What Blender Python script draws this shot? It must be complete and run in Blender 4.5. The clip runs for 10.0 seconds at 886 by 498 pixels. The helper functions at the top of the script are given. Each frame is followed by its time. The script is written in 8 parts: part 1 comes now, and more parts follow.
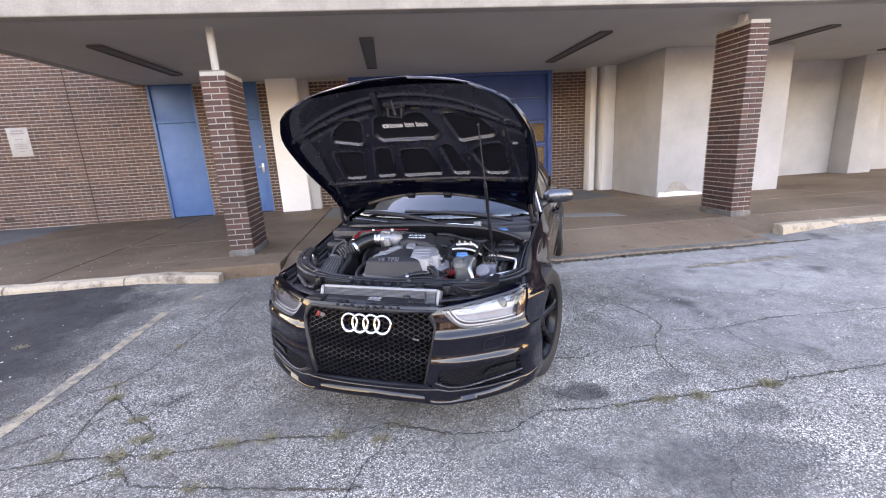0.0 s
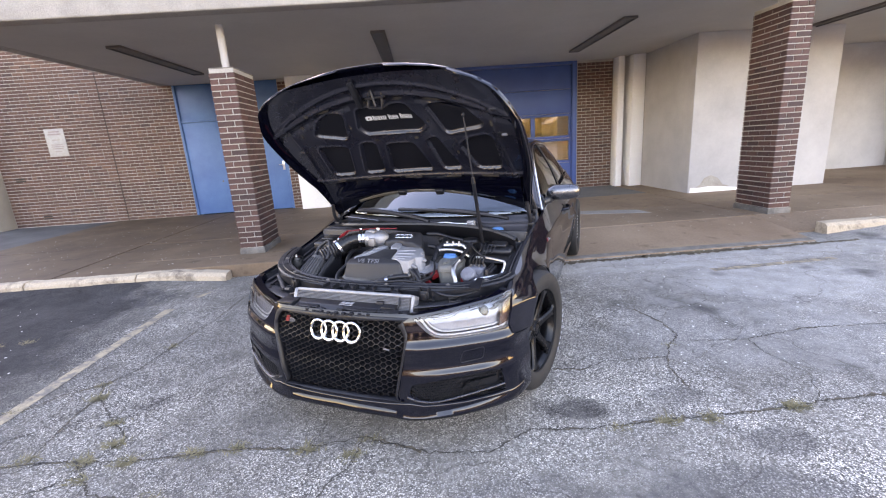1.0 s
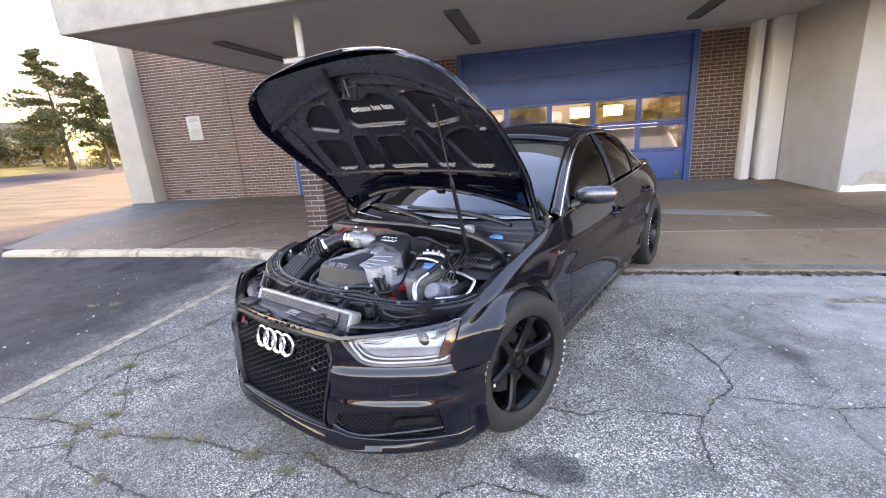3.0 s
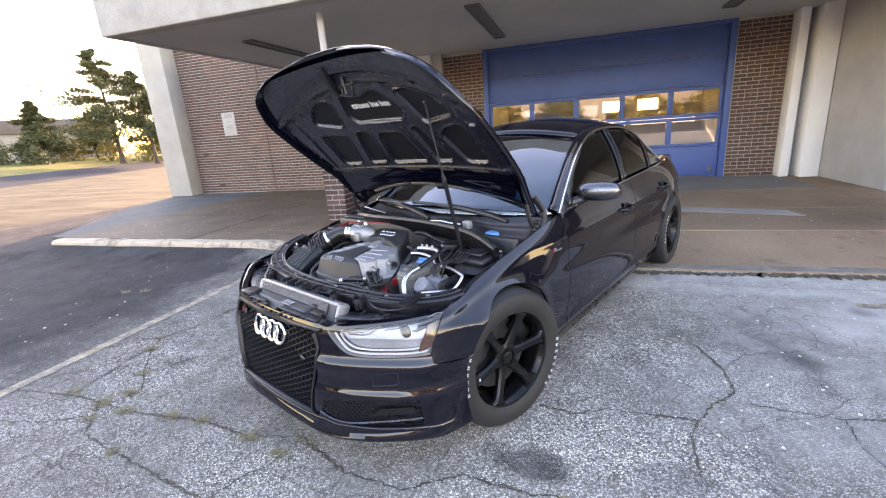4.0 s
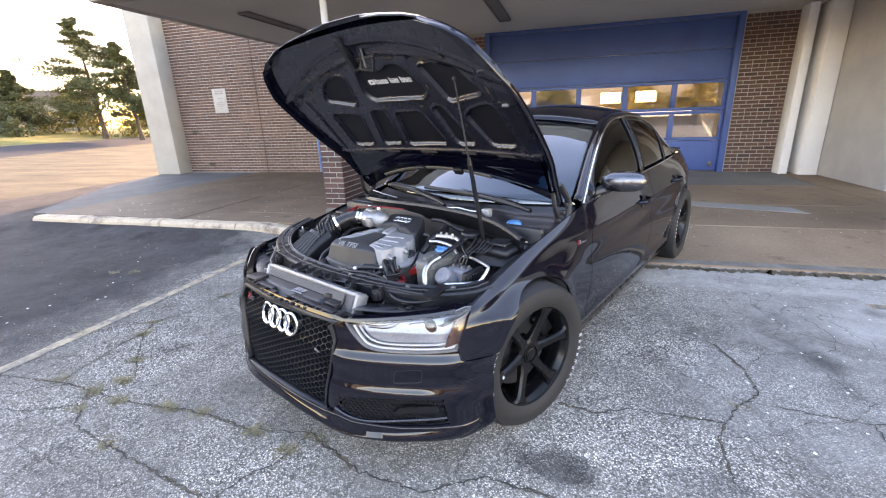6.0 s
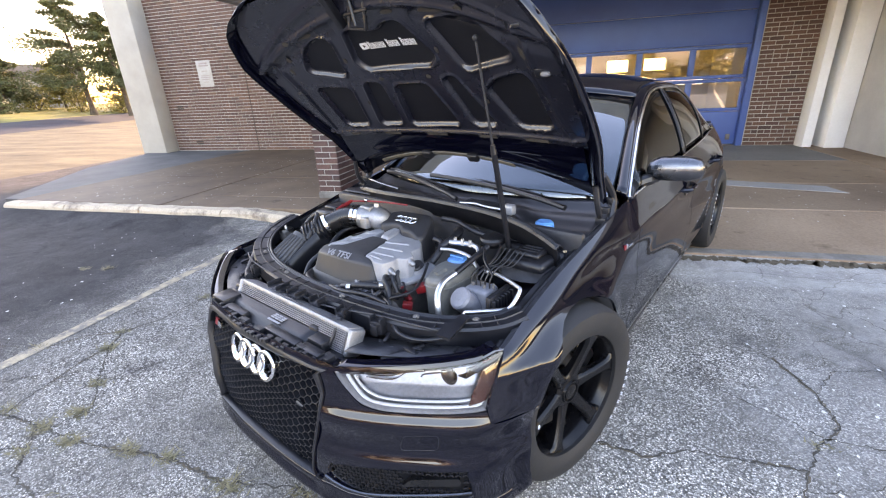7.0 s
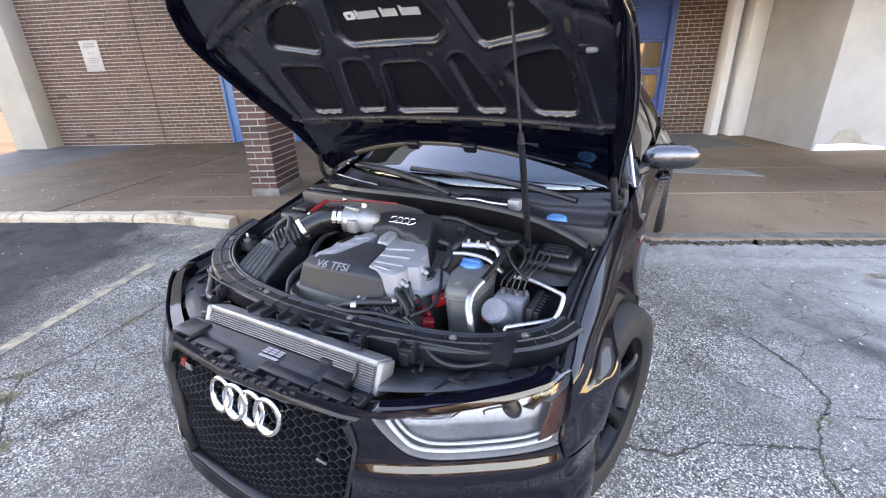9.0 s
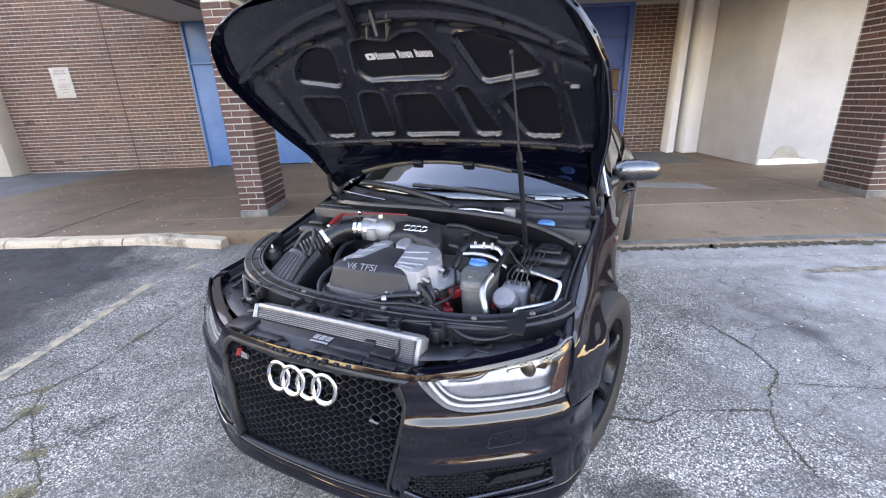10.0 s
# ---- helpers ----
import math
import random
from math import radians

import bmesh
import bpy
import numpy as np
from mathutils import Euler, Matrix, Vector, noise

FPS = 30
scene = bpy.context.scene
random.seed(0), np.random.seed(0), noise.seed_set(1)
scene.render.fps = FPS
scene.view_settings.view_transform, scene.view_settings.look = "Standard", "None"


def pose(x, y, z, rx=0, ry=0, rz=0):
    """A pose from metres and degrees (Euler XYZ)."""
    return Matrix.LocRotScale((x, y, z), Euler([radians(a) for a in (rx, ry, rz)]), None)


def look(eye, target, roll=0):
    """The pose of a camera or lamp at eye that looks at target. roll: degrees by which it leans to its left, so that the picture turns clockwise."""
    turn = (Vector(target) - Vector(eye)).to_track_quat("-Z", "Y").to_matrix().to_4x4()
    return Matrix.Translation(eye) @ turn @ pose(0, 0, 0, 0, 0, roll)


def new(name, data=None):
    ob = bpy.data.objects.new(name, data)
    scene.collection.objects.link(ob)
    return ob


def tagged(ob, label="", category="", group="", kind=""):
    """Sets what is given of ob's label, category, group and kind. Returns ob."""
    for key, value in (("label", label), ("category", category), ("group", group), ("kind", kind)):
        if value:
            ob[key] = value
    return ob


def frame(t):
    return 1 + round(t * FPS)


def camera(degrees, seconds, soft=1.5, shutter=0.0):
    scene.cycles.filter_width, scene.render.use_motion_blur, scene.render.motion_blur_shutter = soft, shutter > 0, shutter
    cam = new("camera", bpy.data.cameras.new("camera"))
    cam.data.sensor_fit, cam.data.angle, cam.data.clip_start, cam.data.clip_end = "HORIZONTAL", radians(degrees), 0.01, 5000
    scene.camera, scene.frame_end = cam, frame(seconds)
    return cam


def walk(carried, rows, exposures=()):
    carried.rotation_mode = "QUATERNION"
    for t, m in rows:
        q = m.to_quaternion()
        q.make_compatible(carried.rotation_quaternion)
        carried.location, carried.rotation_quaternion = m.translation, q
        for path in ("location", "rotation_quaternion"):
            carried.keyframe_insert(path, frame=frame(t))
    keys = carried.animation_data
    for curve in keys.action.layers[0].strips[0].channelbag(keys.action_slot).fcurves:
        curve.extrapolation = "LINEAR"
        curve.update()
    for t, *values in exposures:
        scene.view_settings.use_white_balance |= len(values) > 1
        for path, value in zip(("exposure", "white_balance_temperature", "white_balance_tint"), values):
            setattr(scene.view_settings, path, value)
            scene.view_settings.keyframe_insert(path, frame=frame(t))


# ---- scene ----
import itertools

from mathutils.geometry import delaunay_2d_cdt

cam = camera(92.4, 10.0, soft=1.15)
walk(cam, [(t, look(eye, target, roll)) for t, eye, target, roll in (
    (0.0, (0.181, 0.342, 1.401), (0.398, 2.273, 0.927), -3.2),
    (0.5, (0.323, 0.328, 1.394), (0.475, 2.266, 0.922), -3.6),
    (1.0, (0.450, 0.500, 1.367), (0.525, 2.439, 0.886), -3.9),
    (1.5, (0.604, 0.668, 1.376), (0.559, 2.608, 0.889), -4.1),
    (2.0, (0.792, 0.755, 1.381), (0.598, 2.684, 0.888), -4.3),
    (2.5, (0.973, 0.820, 1.383), (0.639, 2.725, 0.872), -4.1),
    (4.0, (1.309, 0.883, 1.374), (0.723, 2.719, 0.840), -4.1),
    (4.5, (1.337, 0.800, 1.372), (0.726, 2.627, 0.835), -4.2),
    (5.0, (1.298, 0.828, 1.369), (0.704, 2.659, 0.826), -3.9),
    (6.5, (1.036, 1.119, 1.352), (0.518, 2.941, 0.708), -1.8),
    (7.0, (0.952, 1.356, 1.365), (0.431, 3.153, 0.657), -2.7),
    (7.5, (0.846, 1.499, 1.353), (0.390, 3.285, 0.578), -3.2),
    (8.0, (0.707, 1.597, 1.341), (0.350, 3.386, 0.521), -3.1),
    (8.5, (0.631, 1.624, 1.331), (0.372, 3.432, 0.517), -2.6),
    (9.0, (0.612, 1.507, 1.341), (0.431, 3.350, 0.586), -1.9),
    (9.5, (0.563, 1.316, 1.357), (0.441, 3.188, 0.663), -1.6),
    (10.0, (0.478, 1.243, 1.372), (0.430, 3.126, 0.701), -2.2),
)], exposures=((0.0, 3.39, 11500, 42), (2.0, 3.51, 11300, 40), (5.0, 3.47, 11100, 37), (8.0, 3.62, 11200, 36), (10.0, 3.60, 11200, 37)))

# ---- light: low sun behind the building, open sky in front of it ----
SUN_EL, SUN_AZ = radians(20), math.atan2(-0.277, 0.961)
world = bpy.data.worlds.new("sky")
scene.world = world
world.use_nodes = True
wn = world.node_tree
sky = wn.nodes.new("ShaderNodeTexSky")
sky.sky_type, sky.sun_disc = "NISHITA", False
sky.sun_elevation, sky.sun_rotation = SUN_EL, SUN_AZ
sky.air_density, sky.dust_density, sky.ozone_density = 1.0, 0.5, 1.0
haze = wn.nodes.new("ShaderNodeHueSaturation")
haze.inputs["Saturation"].default_value = 1.22
wn.links.new(sky.outputs[0], haze.inputs["Color"])
wn.links.new(haze.outputs[0], wn.nodes["Background"].inputs[0])
wn.nodes["Background"].inputs[1].default_value = 0.15
sun = new("sun", bpy.data.lights.new("sun", "SUN"))
sun.data.energy, sun.data.angle, sun.data.color = 1.3, radians(0.6), (1.0, 0.90, 0.78)
sun.matrix_world = look((60 * math.sin(SUN_AZ), 60 * math.cos(SUN_AZ), 60 * math.tan(SUN_EL)), (0, 0, 0))


# ---- materials ----
def nodes_of(name):
    m = bpy.data.materials.new(name)
    m.use_nodes = True
    return m, m.node_tree, m.node_tree.nodes["Principled BSDF"]


def noise_node(nt, scale, detail=6, rough=0.6, coord="Object", stretch=None):
    tc = nt.nodes.new("ShaderNodeTexCoord")
    n = nt.nodes.new("ShaderNodeTexNoise")
    n.inputs["Scale"].default_value, n.inputs["Detail"].default_value, n.inputs["Roughness"].default_value = scale, detail, rough
    if stretch:
        mp = nt.nodes.new("ShaderNodeMapping")
        mp.inputs["Scale"].default_value = stretch
        nt.links.new(tc.outputs[coord], mp.inputs[0])
        nt.links.new(mp.outputs[0], n.inputs["Vector"])
    else:
        nt.links.new(tc.outputs[coord], n.inputs["Vector"])
    return n.outputs["Fac"]


def ramp_node(nt, fac, stops):
    r = nt.nodes.new("ShaderNodeValToRGB")
    el = r.color_ramp.elements
    while len(el) < len(stops):
        el.new(0.5)
    for e, (p, c) in zip(el, stops):
        e.position, e.color = p, (*c, 1) if len(c) == 3 else c
    nt.links.new(fac, r.inputs[0])
    return r.outputs[0]


def mix_node(nt, a, b, fac, how="MIX"):
    m = nt.nodes.new("ShaderNodeMix")
    m.data_type, m.blend_type = "RGBA", how
    for sock, v in ((m.inputs[0], fac), (m.inputs[6], a), (m.inputs[7], b)):
        if hasattr(v, "links"):
            nt.links.new(v, sock)
        else:
            sock.default_value = v if isinstance(v, (int, float)) else (*v, 1)
    return m.outputs[2]


def math_node(nt, op, a, b=0.0):
    m = nt.nodes.new("ShaderNodeMath")
    m.operation, m.use_clamp = op, False
    for sock, v in zip(m.inputs, (a, b)):
        if hasattr(v, "links"):
            nt.links.new(v, sock)
        else:
            sock.default_value = v
    return m.outputs[0]


def bump_node(nt, p, height, strength, dist=0.01):
    b = nt.nodes.new("ShaderNodeBump")
    b.inputs["Strength"].default_value, b.inputs["Distance"].default_value = strength, dist
    nt.links.new(height, b.inputs["Height"])
    nt.links.new(b.outputs[0], p.inputs["Normal"])


def surf(name, dark, light, scale=6.0, rough=(0.5, 0.7), fine=80.0, bump=0.15, metal=0.0, coat=0.0, dist=0.004, spec=0.5, stretch=None, coat_rough=0.03, speck=1.0):
    """A surface whose colour wanders between two tones, with fine grain and relief."""
    m, nt, p = nodes_of(name)
    big = noise_node(nt, scale, 8, 0.62, stretch=stretch)
    tone = ramp_node(nt, big, ((0.3, dark), (0.7, light)))
    grain = noise_node(nt, fine, 4, 0.7)
    g = ramp_node(nt, grain, ((0.25, (1 - 0.2 * speck,) * 3), (0.75, (1 + 0.12 * speck,) * 3)))
    nt.links.new(mix_node(nt, tone, g, 1.0, "MULTIPLY"), p.inputs["Base Color"])
    r = nt.nodes.new("ShaderNodeMapRange")
    r.inputs[1].default_value, r.inputs[2].default_value, r.inputs[3].default_value, r.inputs[4].default_value = 0.3, 0.7, rough[0], rough[1]
    nt.links.new(big, r.inputs[0])
    nt.links.new(r.outputs[0], p.inputs["Roughness"])
    p.inputs["Metallic"].default_value, p.inputs["Coat Weight"].default_value = metal, coat
    p.inputs["Coat Roughness"].default_value = coat_rough
    p.inputs["Specular IOR Level"].default_value = spec
    if coat:
        p.inputs["Coat IOR"].default_value = 1.57
    if bump:
        bump_node(nt, p, grain, bump, dist)
    return m


def asphalt_mat():
    m, nt, p = nodes_of("asphalt")
    stone = nt.nodes.new("ShaderNodeTexVoronoi")
    tc = nt.nodes.new("ShaderNodeTexCoord")
    nt.links.new(tc.outputs["Object"], stone.inputs["Vector"])
    stone.inputs["Scale"].default_value = 165
    sep = nt.nodes.new("ShaderNodeSeparateColor")
    nt.links.new(stone.outputs["Color"], sep.inputs[0])
    chips = ramp_node(nt, sep.outputs[0], ((0.0, (0.052, 0.049, 0.046)), (0.4, (0.185, 0.174, 0.163)), (0.72, (0.40, 0.376, 0.35)), (1.0, (0.80, 0.755, 0.70))))
    gap = ramp_node(nt, stone.outputs["Distance"], ((0.34, (1.12, 1.12, 1.12)), (0.62, (0.42, 0.42, 0.43))))
    chips = mix_node(nt, chips, gap, 1.0, "MULTIPLY")
    binder = ramp_node(nt, noise_node(nt, 30, 5), ((0.3, (0.094, 0.088, 0.083)), (0.7, (0.23, 0.216, 0.20))))
    bare = ramp_node(nt, noise_node(nt, 0.9, 8, 0.68), ((0.36, (0.1, 0.1, 0.1)), (0.62, (0.95, 0.95, 0.95))))
    col = mix_node(nt, binder, chips, bare)
    wash = ramp_node(nt, noise_node(nt, 0.45, 7, 0.6), ((0.35, (0.78, 0.78, 0.79)), (0.65, (1.42, 1.41, 1.40))))
    col = mix_node(nt, col, wash, 1.0, "MULTIPLY")
    pos = nt.nodes.new("ShaderNodeSeparateXYZ")
    nt.links.new(tc.outputs["Object"], pos.inputs[0])
    # the asphalt grows paler towards +x, over a ragged transition
    x_gain = nt.nodes.new("ShaderNodeMapRange")
    x_gain.inputs[1].default_value, x_gain.inputs[2].default_value, x_gain.inputs[3].default_value, x_gain.inputs[4].default_value = -1.6, 1.6, 1.04, 1.32
    nt.links.new(math_node(nt, "ADD", pos.outputs[0], math_node(nt, "MULTIPLY", noise_node(nt, 0.8, 5, 0.6), 1.2)), x_gain.inputs[0])
    pale = nt.nodes.new("ShaderNodeCombineColor")
    for k, tint in enumerate((1.0, 0.985, 0.95)):
        nt.links.new(math_node(nt, "MULTIPLY", x_gain.outputs[0], tint), pale.inputs[k])
    col = mix_node(nt, col, pale.outputs[0], 1.0, "MULTIPLY")
    # older, smoother seal coat in the next parking bay
    wob = math_node(nt, "MULTIPLY", math_node(nt, "SUBTRACT", noise_node(nt, 1.6, 6, 0.7), 0.5), 1.6)
    edge = math_node(nt, "ADD", pos.outputs[0], wob)
    lim = nt.nodes.new("ShaderNodeMapRange")
    lim.inputs[1].default_value, lim.inputs[2].default_value, lim.inputs[3].default_value, lim.inputs[4].default_value = -2.7, -2.0, 0.92, 0.0
    nt.links.new(edge, lim.inputs[0])
    seal = ramp_node(nt, noise_node(nt, 1.1, 8, 0.65), ((0.3, (0.026, 0.0255, 0.028)), (0.7, (0.068, 0.066, 0.069))))
    col = mix_node(nt, col, seal, lim.outputs[0])
    # pale worn patches beside the drive, and an oil spot
    for (cx, cy), (rx, ry), amt, tone in (((3.6, 4.0), (0.85, 0.5), 0.6, (0.46, 0.44, 0.42)), ((3.2, 4.75), (3.4, 0.30), 0.6, (0.46, 0.44, 0.42)), ((1.17, 2.38), (0.16, 0.10), 0.6, (0.06, 0.058, 0.058)), ((2.6, 3.1), (0.9, 0.55), 0.3, (0.36, 0.345, 0.33)), ((1.55, 1.74), (0.42, 0.20), 0.55, (0.095, 0.092, 0.092)), ((1.95, 2.03), (0.16, 0.09), 0.5, (0.085, 0.082, 0.082)), ((0.80, 1.86), (0.30, 0.14), 0.4, (0.11, 0.106, 0.105)), ((1.7, 2.42), (0.16, 0.09), 0.4, (0.10, 0.096, 0.096)), ((4.6, 4.3), (2.6, 1.2), 0.42, (0.40, 0.38, 0.36)), ((4.2, 2.6), (1.6, 1.0), 0.3, (0.36, 0.345, 0.33))):
        q = nt.nodes.new("ShaderNodeMapping")
        q.inputs["Location"].default_value = (-cx / rx, -cy / ry, 0)
        q.inputs["Scale"].default_value = (1 / rx, 1 / ry, 1)
        nt.links.new(tc.outputs["Object"], q.inputs[0])
        ln = nt.nodes.new("ShaderNodeVectorMath")
        ln.operation = "LENGTH"
        nt.links.new(q.outputs[0], ln.inputs[0])
        rag = math_node(nt, "ADD", ln.outputs["Value"], math_node(nt, "MULTIPLY", math_node(nt, "SUBTRACT", noise_node(nt, 3.2, 7, 0.7), 0.5), 1.1))
        f = nt.nodes.new("ShaderNodeMapRange")
        f.inputs[1].default_value, f.inputs[2].default_value, f.inputs[3].default_value, f.inputs[4].default_value = 0.8, 1.12, amt, 0.0
        nt.links.new(rag, f.inputs[0])
        col = mix_node(nt, col, tone, f.outputs[0])
    # mottled dirt
    dirt = ramp_node(nt, noise_node(nt, 5.0, 9, 0.78), ((0.32, (0.74, 0.73, 0.72)), (0.66, (1.22, 1.22, 1.21))))
    col = mix_node(nt, col, dirt, 1.0, "MULTIPLY")
    # drip stains
    drip = ramp_node(nt, noise_node(nt, 1.3, 3, 0.5), ((0.63, (1, 1, 1)), (0.72, (0.42, 0.42, 0.44))))
    col = mix_node(nt, col, drip, 1.0, "MULTIPLY")
    # fine crazing
    cr = nt.nodes.new("ShaderNodeTexVoronoi")
    cr.feature = "DISTANCE_TO_EDGE"
    cr.inputs["Scale"].default_value = 0.8
    warp = nt.nodes.new("ShaderNodeTexNoise")
    warp.inputs["Scale"].default_value, warp.inputs["Detail"].default_value = 3.0, 6
    nt.links.new(tc.outputs["Object"], warp.inputs["Vector"])
    nt.links.new(mix_node(nt, tc.outputs["Object"], warp.outputs["Color"], 0.35, "ADD"), cr.inputs["Vector"])
    line = ramp_node(nt, cr.outputs["Distance"], ((0.0, (0.6, 0.58, 0.57)), (0.004, (1, 1, 1))))
    col = mix_node(nt, col, line, 1.0, "MULTIPLY")
    nt.links.new(col, p.inputs["Base Color"])
    p.inputs["Roughness"].default_value, p.inputs["Specular IOR Level"].default_value = 0.85, 0.10
    bump_node(nt, p, math_node(nt, "ADD", stone.outputs["Distance"], math_node(nt, "MULTIPLY", noise_node(nt, 14, 5), 0.8)), 0.6, 0.006)
    return m


def pavement_mat():
    m, nt, p = nodes_of("stained_concrete")
    big = noise_node(nt, 0.55, 8, 0.62)
    col = ramp_node(nt, big, ((0.3, (0.187, 0.117, 0.080)), (0.7, (0.378, 0.256, 0.178))))
    grain = ramp_node(nt, noise_node(nt, 45, 5, 0.7), ((0.25, (0.78, 0.78, 0.78)), (0.75, (1.14, 1.14, 1.14))))
    col = mix_node(nt, col, grain, 1.0, "MULTIPLY")
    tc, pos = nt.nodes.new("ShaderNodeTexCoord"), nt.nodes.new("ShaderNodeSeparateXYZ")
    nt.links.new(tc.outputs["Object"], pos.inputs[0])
    # darker and browner towards -x, along a ragged border
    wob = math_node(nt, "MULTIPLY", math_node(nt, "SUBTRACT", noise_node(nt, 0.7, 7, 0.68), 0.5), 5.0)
    west_fac = nt.nodes.new("ShaderNodeMapRange")
    west_fac.inputs[1].default_value, west_fac.inputs[2].default_value, west_fac.inputs[3].default_value, west_fac.inputs[4].default_value = -4.2, 0.4, 0.95, 0.0
    nt.links.new(math_node(nt, "ADD", pos.outputs[0], wob), west_fac.inputs[0])
    west_brown = ramp_node(nt, noise_node(nt, 1.7, 8, 0.7), ((0.3, (0.064, 0.037, 0.022)), (0.7, (0.155, 0.095, 0.058))))
    col = mix_node(nt, col, west_brown, west_fac.outputs[0])
    spots = ramp_node(nt, noise_node(nt, 5.5, 4, 0.5), ((0.62, (1, 1, 1)), (0.74, (0.6, 0.58, 0.56))))
    nt.links.new(mix_node(nt, col, spots, 1.0, "MULTIPLY"), p.inputs["Base Color"])
    p.inputs["Roughness"].default_value, p.inputs["Specular IOR Level"].default_value = 0.66, 0.28
    bump_node(nt, p, noise_node(nt, 45, 5), 0.2, 0.004)
    return m


def brick_mat(name, tones):
    """One colour a brick, out of a few kiln tones, with sooty mottling."""
    m, nt, p = nodes_of(name)
    info, geo = nt.nodes.new("ShaderNodeObjectInfo"), nt.nodes.new("ShaderNodeNewGeometry")
    r = math_node(nt, "FRACT", math_node(nt, "ADD", info.outputs["Random"], geo.outputs["Random Per Island"]))
    tone = ramp_node(nt, r, [(i / (len(tones) - 1), c) for i, c in enumerate(tones)])
    mott = ramp_node(nt, noise_node(nt, 26, 6, 0.7), ((0.3, (0.72, 0.7, 0.7)), (0.7, (1.18, 1.16, 1.15))))
    stain = ramp_node(nt, noise_node(nt, 0.7, 6, 0.6), ((0.3, (0.8, 0.8, 0.82)), (0.7, (1.1, 1.08, 1.06))))
    nt.links.new(mix_node(nt, mix_node(nt, tone, mott, 1.0, "MULTIPLY"), stain, 1.0, "MULTIPLY"), p.inputs["Base Color"])
    p.inputs["Roughness"].default_value = 0.75
    bump_node(nt, p, noise_node(nt, 90, 5), 0.25, 0.004)
    return m


def pane_mat(name, tint, rough=0.01, ior=1.5, gloss=(1, 1, 1)):
    """A thin pane: clear or tinted, with a mirror gloss that grows towards grazing."""
    m, nt, p = nodes_of(name)
    nt.nodes.remove(p)
    tr, gl, fr, mx = (nt.nodes.new("ShaderNode" + k) for k in ("BsdfTransparent", "BsdfGlossy", "Fresnel", "MixShader"))
    tr.inputs[0].default_value, gl.inputs[0].default_value = (*tint, 1), (*gloss, 1)
    gl.inputs["Roughness"].default_value, fr.inputs[0].default_value = rough, ior
    nt.links.new(fr.outputs[0], mx.inputs[0])
    nt.links.new(tr.outputs[0], mx.inputs[1])
    nt.links.new(gl.outputs[0], mx.inputs[2])
    nt.links.new(mx.outputs[0], nt.nodes["Material Output"].inputs[0])
    return m


def worn_mat(name, paint, under, cover=0.5, scale=9.0):
    m, nt, p = nodes_of(name)
    f = ramp_node(nt, noise_node(nt, scale, 9, 0.72), ((cover - 0.06, (1, 1, 1)), (cover + 0.06, (0, 0, 0))))
    grit = ramp_node(nt, noise_node(nt, 60, 5, 0.7), ((0.3, (0.75, 0.75, 0.75)), (0.7, (1.15, 1.15, 1.15))))
    nt.links.new(mix_node(nt, mix_node(nt, under, paint, f), grit, 1.0, "MULTIPLY"), p.inputs["Base Color"])
    p.inputs["Roughness"].default_value = 0.8
    bump_node(nt, p, noise_node(nt, 60, 5), 0.4, 0.004)
    return m


ASPHALT = asphalt_mat()
LOT = surf("pale_worn_lot", (0.045, 0.039, 0.027), (0.150, 0.127, 0.083), 0.9, (0.8, 0.9), 3, 0.6, dist=0.03, spec=0.12, stretch=(0.35, 1.5, 1))
ROAD = surf("road_asphalt", (0.032, 0.034, 0.042), (0.056, 0.058, 0.067), 0.3, (0.85, 0.95), 30, 0.2, spec=0.08)
GRASS = surf("dry_grass", (0.09, 0.095, 0.014), (0.235, 0.195, 0.028), 0.6, (0.8, 0.9), 9, 0.6, dist=0.05)
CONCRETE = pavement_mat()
CONCRETE_PALE = surf("pale_concrete", (0.27, 0.26, 0.25), (0.40, 0.385, 0.37), 1.2, (0.7, 0.85), 50, 0.25)
# streaky grey concrete, with the building's shadow darkened into both tones
CONCRETE_SIDE = surf("shaded_side_walk", (0.034, 0.034, 0.035), (0.12, 0.118, 0.115), 1.5, (0.7, 0.85), 50, 0.25)
PLINTH = surf("dirty_plinth", (0.11, 0.10, 0.09), (0.26, 0.235, 0.21), 6.0, (0.75, 0.9), 50, 0.4)
CONCRETE_GREY = surf("grey_concrete", (0.13, 0.127, 0.125), (0.23, 0.225, 0.22), 1.0, (0.7, 0.85), 50, 0.25)
KERB = worn_mat("worn_kerb_paint", (0.54, 0.42, 0.31), (0.24, 0.18, 0.135), 0.56, 3.5)
STRIPE = worn_mat("worn_stripe_paint", (0.44, 0.335, 0.225), (0.19, 0.165, 0.14), 0.50, 9)
SOFFIT = surf("soffit_plaster", (0.47, 0.445, 0.415), (0.56, 0.53, 0.495), 0.7, (0.75, 0.9), 25, 0.08, speck=0.25)
STUCCO = surf("rough_stucco", (0.345, 0.318, 0.294), (0.495, 0.463, 0.433), 3.0, (0.85, 0.95), 70, 0.9, dist=0.012)
RENDER = surf("pale_render", (0.33, 0.30, 0.262), (0.42, 0.385, 0.34), 1.6, (0.8, 0.9), 60, 0.35, speck=0.25)
# brighter copy of the white, lifting columns that stand in canopy shade
WHITE_BRIGHT = surf("bright_white_paint", (0.78, 0.78, 0.79), (0.86, 0.86, 0.86), 1.3, (0.5, 0.7), 30, 0.1, speck=0.25)
WHITE = surf("old_white_paint", (0.39, 0.39, 0.40), (0.53, 0.527, 0.527), 1.3, (0.6, 0.8), 30, 0.12, speck=0.25)
